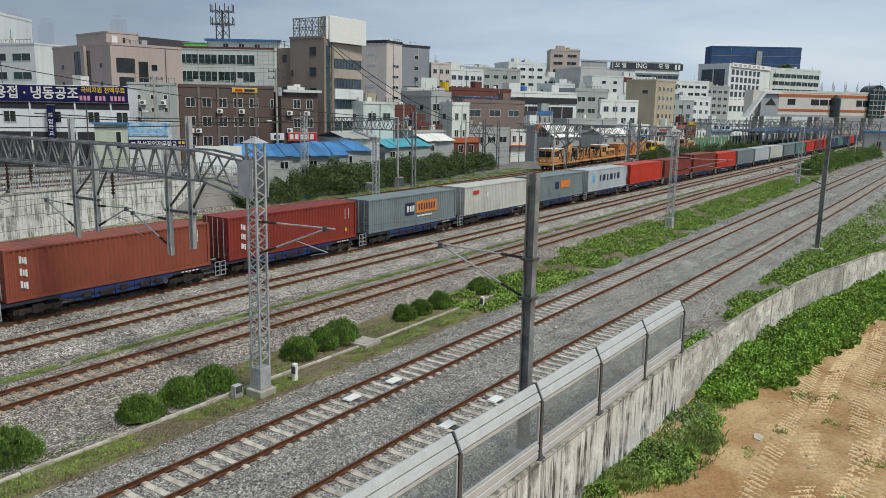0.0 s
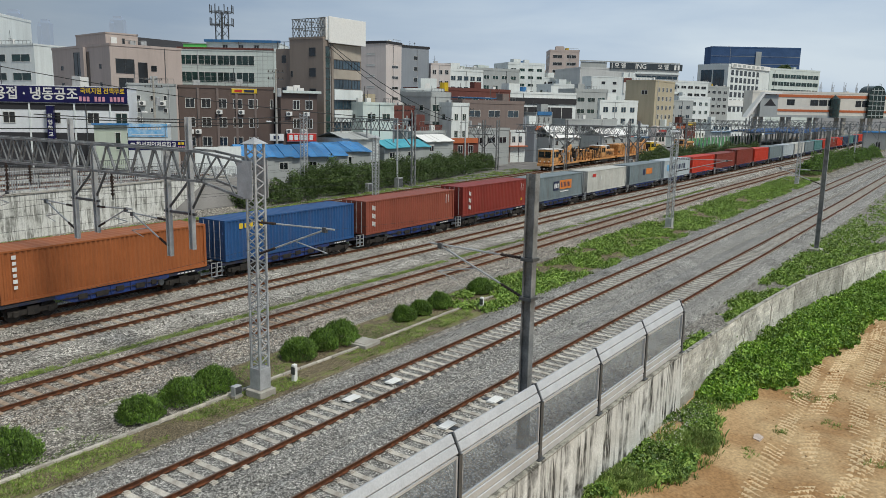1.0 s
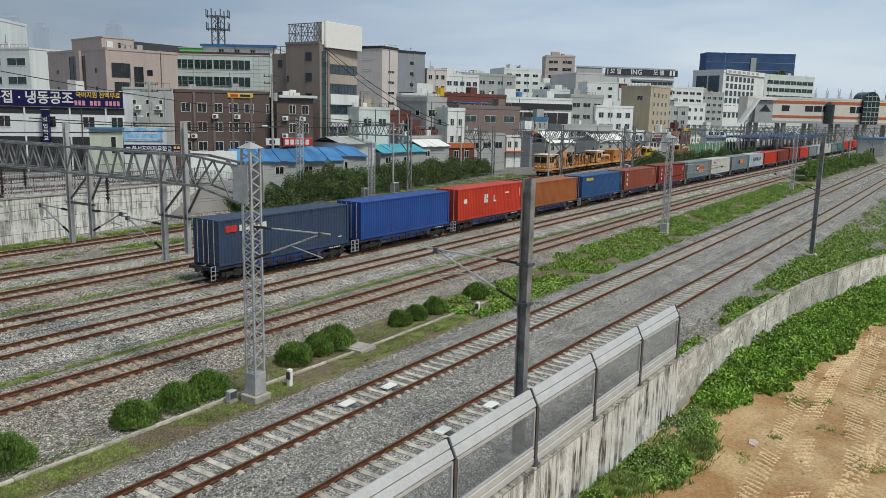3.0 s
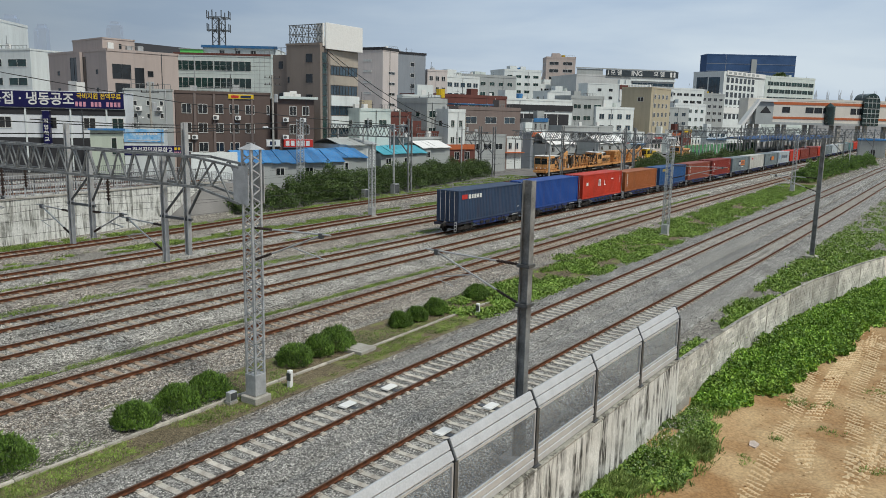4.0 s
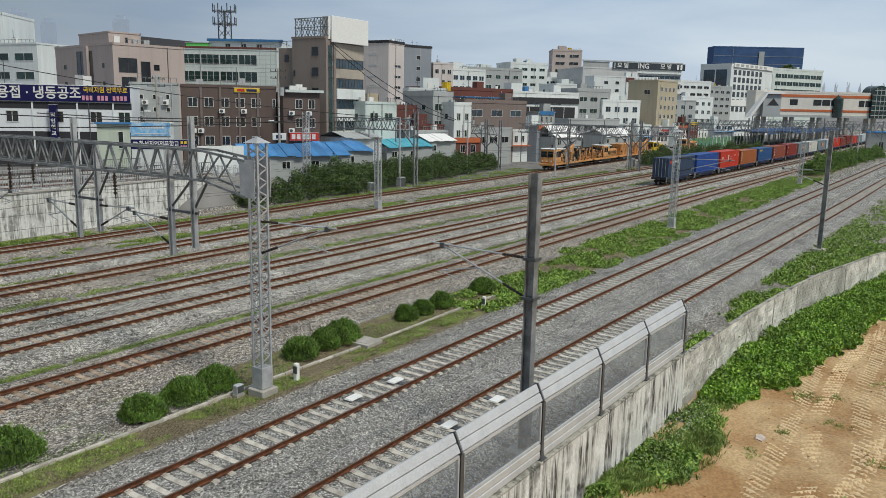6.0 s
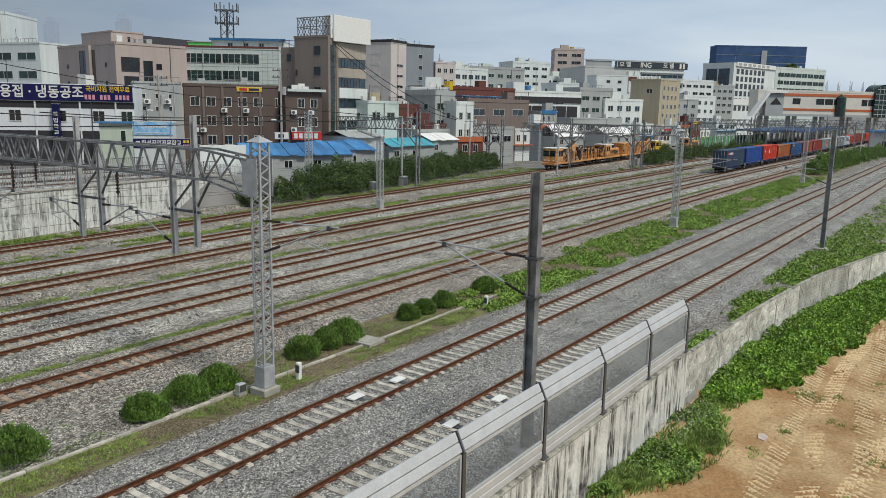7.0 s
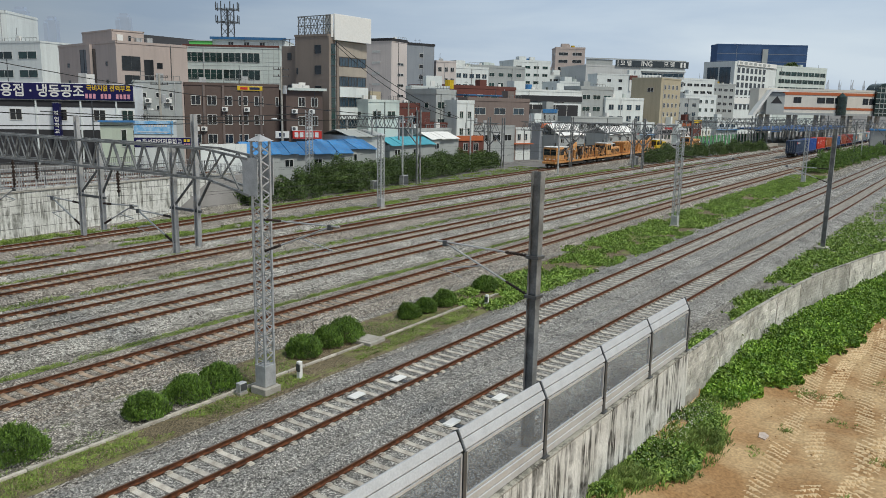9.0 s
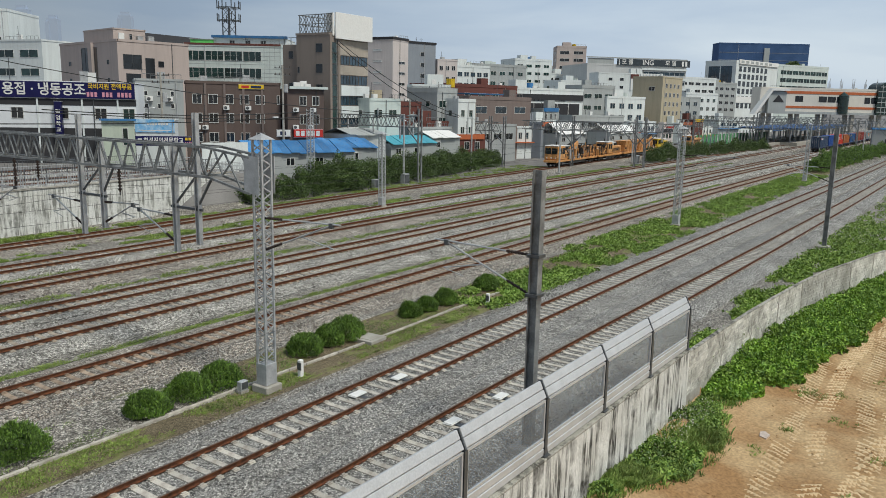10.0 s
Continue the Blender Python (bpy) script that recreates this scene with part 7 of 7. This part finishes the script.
    building(of2, 33.0, 16, WHITE_W, "white office block with a grid of dark windows", [("f", 0.05, 0.75, 11, 32, 7, 6, (0.62, 0.7), D, False, 1), ("l", 0.1, 0.9, 18, 31.5, 2, 1, (0.9, 1), B, False, 2), ("l", 0.1, 0.9, 9, 17, 2, 2, (0.8, 0.8), D, True, 1)], parapet=1.2, bands=[("f", 0.03, 0.72, 14.2, 17.2, 0.3, WHITEP)])
    signboard(of2, 0.05, 0.98, 32.6, 34.6, WHITEP, [], "pale roof signboard with worn lettering", [(0.08 + 0.11 * k, 0.15 + 0.11 * k, 33.0, 34.2, GREY_W) for k in range(7)], 0.6)
    building((493.6, 134.5, 524.2, 89.0), 50.0, 12, NETBLUE, "unfinished tower wrapped in dark blue net", [], parapet=0.8, bands=[("f", 0.5, 0.56, 35, 48, 0.6, GREY_W)] + [("f", 0, 1, 36 + 4.5 * k, 36.25 + 4.5 * k, 0.12, BLUEG_W) for k in range(3)])
    building((457.4, 92.2, 495.2, 72.8), 34.6, 20, TILE_W, "pale green glass office block with a roof garden", [("f", 0.05, 0.98, 13, 33.5, 8, 5, (0.94, 0.55), G, True, 1)], parapet=1.0)
    g = leaves("roof_garden", shell(np.random.default_rng(2), 1500, 11, 3, 2.6, 0.3) + [480, 89, 35.2], np.random.default_rng(2).uniform(0.6, 1.3, 1500), LEAF_HEDGE, 0.4)
    solid("roof_garden", g, LEAF_HEDGE, "green roof garden shrubs on the office block", "shrubs", "stuff")


def build_station():
    fr = (343.0, 75.1, 402.0, 10.5)
    b, L = building(fr, 19.6, 7, STATION_W, "cream station concourse bridging the tracks", [("f", 0.18, 0.22, 14.6, 17, 1, 1, (1, 1), GLASS_D, False, 1), ("f", 0.30, 0.44, 14.6, 17, 3, 1, (0.9, 1), GLASS_D, False, 1), ("f", 0.54, 0.68, 14.4, 17, 4, 1, (0.85, 1), GLASS_D, False, 1), ("f", 0.86, 0.99, 14.4, 17, 4, 1, (0.85, 1), GLASS_D, False, 1)], z0=9.6, parapet=0.8, name="station_building",
                    bands=[("f", 0.12, 1, 17.9, 19.0, 0.15, STRIPE), ("f", 0.12, 1, 12.0, 12.9, 0.15, STRIPE), ("f", 0.0, 1.0, 9.6, 10.6, 0.3, GREY_W)])
    # tall arched glass bay
    g = Geo()
    u, w = 0.645 * L, 3.8
    pts = [(u - w, 9.8)] + [(u - w * math.cos(math.pi * k / 12), 19.5 + 4.0 * math.sin(math.pi * k / 12)) for k in range(13)] + [(u + w, 9.8)]
    i = len(g.v)
    n = len(pts)
    g.v += [(a, -1.2, z) for a, z in pts] + [(a, 6.0, z) for a, z in pts]
    g.f += [tuple(range(n)), tuple(reversed(range(n, 2 * n)))] + [(k, n + k, n + (k + 1) % n, (k + 1) % n) for k in range(n)]
    part("arched_bay", g, GLASS_G, b, "tall arched green glass bay")
    for z in (11, 13, 15, 17, 19.5, 21.5):
        h = w if z <= 19.5 else w * 0.8
        part("glazing_bar", Geo().box(u - h, -1.32, z - 0.14, u + h, -1.2, z + 0.14), GREY_W, b)
    for a in (-1.9, 0.0, 1.9):
        part("glazing_bar", Geo().box(u + a - 0.1, -1.34, 9.8, u + a + 0.1, -1.2, 22.4), GREY_W, b)
    # smaller round glazed stair
    g = Geo()
    for k in range(10):
        t0, t1 = math.pi * k / 10, math.pi * (k + 1) / 10
        g.quad((0.43 * L - 2.2 * math.cos(t0), -2.2 * math.sin(t0), 10), (0.43 * L - 2.2 * math.cos(t1), -2.2 * math.sin(t1), 10), (0.43 * L - 2.2 * math.cos(t1), -2.2 * math.sin(t1), 17.5), (0.43 * L - 2.2 * math.cos(t0), -2.2 * math.sin(t0), 17.5))
        g.quad((0.43 * L, 0, 19.2), (0.43 * L - 2.2 * math.cos(t0), -2.2 * math.sin(t0), 17.5), (0.43 * L - 2.2 * math.cos(t1), -2.2 * math.sin(t1), 17.5))
    part("glazed_stair", g, GLASS_G, b, "rounded glazed stair tower")
    # sloping white stair wing
    g = Geo()
    p = [(-0.045 * L, 9.2), (0.04 * L, 19.8), (0.13 * L, 19.8), (0.13 * L, 18.9), (0.045 * L, 18.9), (-0.03 * L, 9.2)]
    i, n = len(g.v), len(p)
    g.v += [(a, -3.0, z) for a, z in p] + [(a, 0.5, z) for a, z in p]
    g.f += [tuple(range(n)), tuple(reversed(range(n, 2 * n)))] + [(k, n + k, n + (k + 1) % n, (k + 1) % n) for k in range(n)]
    part("stair_wing", g, WHITEP, b, "sloping white stair canopy")
    part("stair_wall", Geo().box(0.03 * L, -2.0, 9.6, 0.12 * L, -0.05, 18.6), GREY_W, b)
    g = Geo()
    g.quad((0.05 * L, -2.05, 14.2), (0.11 * L, -2.05, 14.2), (0.08 * L, -2.05, 17.2))
    part("gable_mark", g, DARK_W, b)
    for k in range(7):
        for d in (1.2, 5.8):
            part("pier", Geo().box(L * (0.06 + 0.145 * k) - 0.7, d - 0.7, -0.6, L * (0.06 + 0.145 * k) + 0.7, d + 0.7, 9.6), CONC_P, b)
    for k in range(40):
        part("roof_mast", Geo().tube((L * (0.35 + 0.016 * k), 1 + (k % 4) * 1.5, 19.6), (L * (0.35 + 0.016 * k), 1 + (k % 4) * 1.5, 22.6 + (k % 3)), 0.1, None, 5), GALV, b)
    # platform canopies and standing green hopper fence
    for y0, x0, x1 in ((60, 262, 352), (54.0, 252, 352), (48.8, 268, 372)):
        c = thing("platform_canopy", "dark platform canopy on slim posts", "canopy", group="platform canopies")
        part("roof", Geo().box(x0, y0 - 3.2, 5.0, x1, y0 + 3.2, 5.5), NETBLUE, c, bevel=0.1)
        part("fascia", Geo().box(x0 - 0.1, y0 - 3.3, 4.6, x1 + 0.1, y0 - 3.2, 5.5), NETBLUE, c)
        for k in range(int((x1 - x0) / 9)):
            part("post", Geo().box(x0 + 2 + 9 * k, y0 - 0.2, 0.6, x0 + 2.4 + 9 * k, y0 + 0.2, 5.0), GALV, c)
        part("platform", Geo().box(x0, y0 - 2.6, -0.4, x1, y0 + 2.6, 0.8), CONC_P, c)
    gf = thing("green_hoarding", "green mesh hoarding beside the yard", "hoarding")
    gm = paint("green_hoarding_paint", (0.10, 0.30, 0.14), 0.3)
    for k in range(22):
        part("panel", Geo().box(225 + 3.2 * k, 66 - 0.25 * k, -0.4, 228.1 + 3.2 * k, 66.1 - 0.25 * k, 3.4), gm, gf)
        part("post", Geo().box(224.9 + 3.2 * k, 65.8 - 0.25 * k, -0.4, 225.1 + 3.2 * k, 66.0 - 0.25 * k, 4.2), GALV, gf)
    hut = thing("signal_hut", "pale grey signal hut with a blue roof", "hut", pose(296, 24.0, 0, 0, 0, 8))
    part("wall", Geo().box(0, -4, -0.4, 9, 4, 5.2), GREY_W, hut, bevel=0.05)
    part("roof", Geo().box(-0.4, -4.4, 5.2, 9.4, 4.4, 5.8), BLUEROOF, hut, bevel=0.1)
    part("door", Geo().box(-0.06, -1, -0.4, 0, 0.2, 2.2), DARK_W, hut)


def build_sheds():
    def shed(fr, z0, z1, depth, ridge, roofm, wallm, label):
        x0, y0, x1, y1 = fr
        L = math.hypot(x1 - x0, y1 - y0)
        s = thing("shed", label, "shed", Matrix.Translation((x0, y0, 0)) @ Matrix.Rotation(math.atan2(y1 - y0, x1 - x0), 4, "Z"), "sheds")
        part("wall", Geo().box(0, 0, z0, L, depth, z1), wallm, s)
        n = max(4, int(L / 1.1))
        for k in range(n):
            a, b = L * k / n - 0.02, L * (k + 1) / n - 0.04
            e = 0.02 * (k % 2) + random.uniform(0, 0.16)
            o = random.uniform(0.25, 0.6)
            g = Geo()
            g.v += [(a, -o, z1 - 0.15 * o * 2 + e), (b, -o, z1 - 0.15 * o * 2 + e), (b, depth * 0.5, ridge + e), (a, depth * 0.5, ridge + e), (b, depth + 0.4, z1 - 0.1 + e), (a, depth + 0.4, z1 - 0.1 + e)]
            g.v += [(p[0], p[1], p[2] - 0.07) for p in g.v[:6]]
            g.f += [(0, 1, 2, 3), (3, 2, 4, 5), (9, 8, 7, 6), (11, 10, 8, 9), (0, 6, 7, 1), (4, 10, 11, 5), (1, 7, 8, 2), (2, 8, 10, 4), (0, 3, 9, 6), (3, 5, 11, 9)]
            part("roof_sheet", g, roofm, s)
        for k in range(max(1, int(L / 4))):
            window(s, Matrix(((1, 0, 0, 1 + 4 * k), (0, -1, 0, 0), (0, 0, 1, z1 - 1.7), (0, 0, 0, 1))), 1.2, 1.0, GLASS_D, True, 1)
        return s

    shed((66.0, 74.5, 79.5, 68.6), -0.4, 4.3, 6.5, 5.6, BLUEROOF, GREY_W, "low shed under a bright blue sheet roof")
    shed((77.0, 72.2, 86.5, 70.4), -0.4, 4.6, 6, 5.7, BLUEROOF, GREY_W, "grey shed with a faded blue roof")
    shed((85.0, 74.5, 92.0, 73.2), -0.4, 6.2, 6, 6.9, GREY_W, WHITE_W, "white shed with a grey roof")
    shed((93.0, 73.0, 103.0, 71.5), -0.4, 4.7, 5, 5.7, TEALROOF, GREY_W, "shed under a teal tarpaulin roof")
    shed((103.0, 72.6, 110.0, 71.6), -0.4, 5.4, 5, 6.3, WHITEP, GREY_W, "white tent-roofed store by the hedge")
    shed((150.0, 72.5, 160.0, 71.0), -0.4, 5.0, 6, 7.2, WHITEP, GREY_W, "white canvas-roofed store behind the maintenance train")
    shed((176.0, 72.0, 190.0, 70.0), -0.4, 4.8, 6, 6.4, WHITEP, GREY_W, "pale roofed store by the yard")
    # parked cars on the upper level
    rng = random.Random(8)
    body = Geo()
    pr = [(-2.1, 0.35), (2.1, 0.35), (2.15, 0.8), (1.3, 0.95), (0.7, 1.42), (-1.1, 1.45), (-1.8, 0.98), (-2.15, 0.9)]
    n = len(pr)
    body.v += [(a, -0.85, z) for a, z in pr] + [(a, 0.85, z) for a, z in pr]
    body.f += [tuple(range(n)), tuple(reversed(range(n, 2 * n)))] + [(k, n + k, n + (k + 1) % n, (k + 1) % n) for k in range(n)]
    cols = [paint("car_paint", c, 0.0, 0.3) for c in ((0.7, 0.7, 0.7), (0.05, 0.05, 0.06), (0.35, 0.36, 0.38), (0.10, 0.16, 0.30))]
    spots = [(206, 70), (214, 70.5), (222, 71), (231, 71.5), (240, 72), (250, 72), (198, 69.6), (259, 71)]
    for k, (x, y) in enumerate(spots):
        z = ground_z(x, y)
        c = thing("parked_car", "parked car on the paved yard", "car", pose(x, y, z, 0, 0, rng.uniform(-25, 10)), "parked cars")
        part("body", body.mesh("body", cols[k % 4]), cols[k % 4], c, bevel=0.08)
        for s in (-1, 1):
            part("side_window", Geo().box(-1.0, s * 0.853 - 0.01, 0.98, 0.6, s * 0.853 + 0.01, 1.34), GLASS_D, c)
            for wx in (-1.3, 1.3):
                part("wheel", Geo().tube((wx, s * 0.7, 0.32), (wx, s * 0.88, 0.32), 0.32, None, 12), BOGIE, c)
        part("windscreen", Geo().quad((1.32, -0.7, 0.97), (1.32, 0.7, 0.97), (0.74, 0.6, 1.41), (0.74, -0.6, 1.41)), GLASS_D, c)


def build_skyline():
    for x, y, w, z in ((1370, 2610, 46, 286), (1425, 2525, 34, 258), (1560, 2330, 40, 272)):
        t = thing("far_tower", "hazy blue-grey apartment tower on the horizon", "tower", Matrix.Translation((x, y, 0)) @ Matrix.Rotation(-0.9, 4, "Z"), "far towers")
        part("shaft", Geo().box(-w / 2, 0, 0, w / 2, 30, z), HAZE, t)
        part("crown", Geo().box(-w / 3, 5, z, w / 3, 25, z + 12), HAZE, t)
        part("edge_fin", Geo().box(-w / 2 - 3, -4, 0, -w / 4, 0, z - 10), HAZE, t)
    rng = random.Random(3)
    for k in range(46):
        a = radians(rng.uniform(4, 62))
        r = rng.uniform(360, 620)
        x, y = r * math.cos(a), r * math.sin(a)
        if y < 120 and x < 560:
            continue
        z = 10.86 + r * rng.uniform(0.02, 0.05)
        building((x, y, x + rng.uniform(16, 34) * math.sin(a), y - rng.uniform(16, 30) * math.cos(a)), z, 16, (WHITE_W, PINK_W, GREY_W, TILE_W, BEIGE_W)[k % 5], "distant pale apartment block in the town", [("f", 0.06, 0.94, z - 10, z - 0.6, 6, 3, (0.55, 0.5), GLASS_D, False, -1)], parapet=0.8)


def build_upper_yard():
    """Railings, low kerbs and rails on the level above the retaining wall."""
    for k, (y, za, h) in enumerate(((66.5, 3.0, 1.1), (70.0, 3.0, 1.3), (74.5, 3.0, 1.2), (79.0, 3.0, 1.4))):
        g = Geo()
        x = 4.0
        while x < 58:
            g.box(x - 0.04, y - 0.04, za - 0.2, x + 0.04, y + 0.04, za + h)
            for q in range(1, 8):
                g.box(x + 0.25 * q - 0.012, y - 0.012, za + 0.25, x + 0.25 * q + 0.012, y + 0.012, za + h - 0.05)
            x += 2.0
        for z in (0.25, h - 0.05):
            g.box(4, y - 0.025, za + z - 0.03, 58, y + 0.025, za + z + 0.03)
        solid("yard_railing", g, (GALV, GALV_D)[k % 2], "long steel railing on the upper yard", "railing", "stuff")
        solid("yard_kerb", Geo().box(2, y + 0.4, za - 0.3, 58, y + 0.75, za + 0.12), CONC_L, "pale concrete kerb on the upper yard", "kerb", "structure")
        for o in (1.4, 2.9):
            solid("disused_rail", Geo().box(2, y + o, za - 0.1, 57, y + o + 0.09, za + 0.1), RUST, "rusty disused rail on the upper yard", "rail")


def build_fillers():
    rng = random.Random(77)
    mats = (WHITE_W, WHITE_W, GREY_W, CREAM_W, REDB_W, TILE_W, PINK_W, BLUEG_W)
    words = ("white", "whitewashed", "grey", "cream", "brick-red", "pale green", "pinkish", "blue-grey")
    for k in range(34):
        x = 104 + 190 * (k / 34) + rng.uniform(-3, 3)
        y = (74 if x < 190 else 70) + rng.uniform(2, 9) + (10 if k % 3 == 0 else 0)
        i = rng.randrange(8)
        w, z = rng.uniform(5, 11), rng.uniform(4.5, 7.5) + (3.5 if k % 3 == 0 else 0)
        t = rng.uniform(-0.5, 0.1)
        fr = (x, y, x + w * math.cos(t), y + w * math.sin(t))
        b, L = building(fr, z, rng.uniform(5, 8), mats[i], "small " + words[i] + " shop house near the yard", [("f", 0.08, 0.92, z - 2.6, z - 0.6, 3, 1, (rng.uniform(0.4, 0.8), 0.7), (GLASS_D, GLASS_B)[k % 2], True, 1)], parapet=rng.uniform(0.1, 0.5), name="shop_house")
        c = (BLUEROOF, TEALROOF, MARK_Y, STRIPE, WHITEP, DARK_W, MARK_R)[rng.randrange(7)]
        if k % 2:
            part("awning", Geo().box(-0.2, -0.9, z - 3.1, L + 0.2, 0, z - 2.9), c, b)
        else:
            part("fascia_sign", Geo().box(0.3, -0.2, z - 0.5, L - 0.3, -0.01, z + 0.4), c, b)


def build_utility_poles():
    for x, y, h, lamp in ((75.2, 77.6, 15.5, 8.6), (61.5, 85.0, 14.0, 9.6), (103.0, 77.0, 11.5, 8.0), (126.5, 79.0, 11.0, 8.0)):
        z0 = ground_z(x, y) - 0.2
        p = thing("utility_pole", "concrete utility pole with crossarms and a lamp", "utility pole", Matrix.Translation((x, y, 0)), "utility poles")
        part("shaft", Geo().tube((0, 0, z0), (0, 0, h), 0.2, 0.12, 10), CONC_P, p)
        for k in (0.4, 1.3):
            part("crossarm", Geo().beam((-0.9, 0.6, h - k), (0.9, -0.6, h - k), 0.09), GALV_D, p)
            for q in (-0.8, -0.3, 0.3, 0.8):
                part("pin_insulator", Geo().tube((q, -q * 0.667, h - k), (q, -q * 0.667, h - k + 0.28), 0.06, 0.04, 6), INSUL, p)
        part("transformer", Geo().tube((0.35, -0.25, h - 3.6), (0.35, -0.25, h - 2.5), 0.3, None, 12), GALV, p, bevel=0.03)
        part("lamp_arm", Geo().tube((0, 0, lamp - 0.3), (-1.4, -0.3, lamp), 0.04), GALV, p)
        part("lamp_head", Geo().box(-2.1, -0.45, lamp - 0.08, -1.3, -0.15, lamp + 0.1), WHITEP, p, bevel=0.04)


def build_air_units():
    """Outdoor units and small wall boxes on the nearest blocks."""
    rng = random.Random(31)
    for fr, zs in (((68.2, 88.9, 78.3, 81.3), (6.7, 9.4)), ((60.7, 89.2, 65.6, 86.0), (8.4, 10.4)), ((77.6, 79.2, 81.9, 76.4), (9.3, 6.9)), ((117.2, 81.4, 123.5, 81.2), (8.5, 10.5))):
        for z in zs:
            for k in range(2):
                u = rng.uniform(0.1, 0.9)
                m = facade_pose(fr, u, z, 0.02) @ Matrix.Rotation(-math.pi / 2, 4, "X")
                a = thing("air_conditioner", "white outdoor air-conditioner unit on a wall bracket", "air conditioner", m, "outdoor units")
                part("casing", Geo().box(-0.4, -0.38, 0, 0.4, -0.04, 0.6), WHITEP, a, bevel=0.03)
                part("fan_grille", Geo().tube((-0.1, -0.4, 0.3), (-0.1, -0.37, 0.3), 0.22, None, 14), GALV_D, a)
                part("bracket", Geo().box(-0.35, -0.36, -0.06, 0.35, 0.03, 0.0), GALV_D, a)


build_utility_poles()
build_air_units()
build_upper_yard()
build_fillers()
build_town()
build_station()
build_sheds()
build_skyline()
build_far_line()
build_maintenance_train()
build_kerb()
build_bushes()
build_hedges()
build_grass()
build_creeper()
build_lot_marks()
build_retaining_wall()

build_wall()
build_barrier()
build_tracks()
build_balise()
build_stones()
motions()
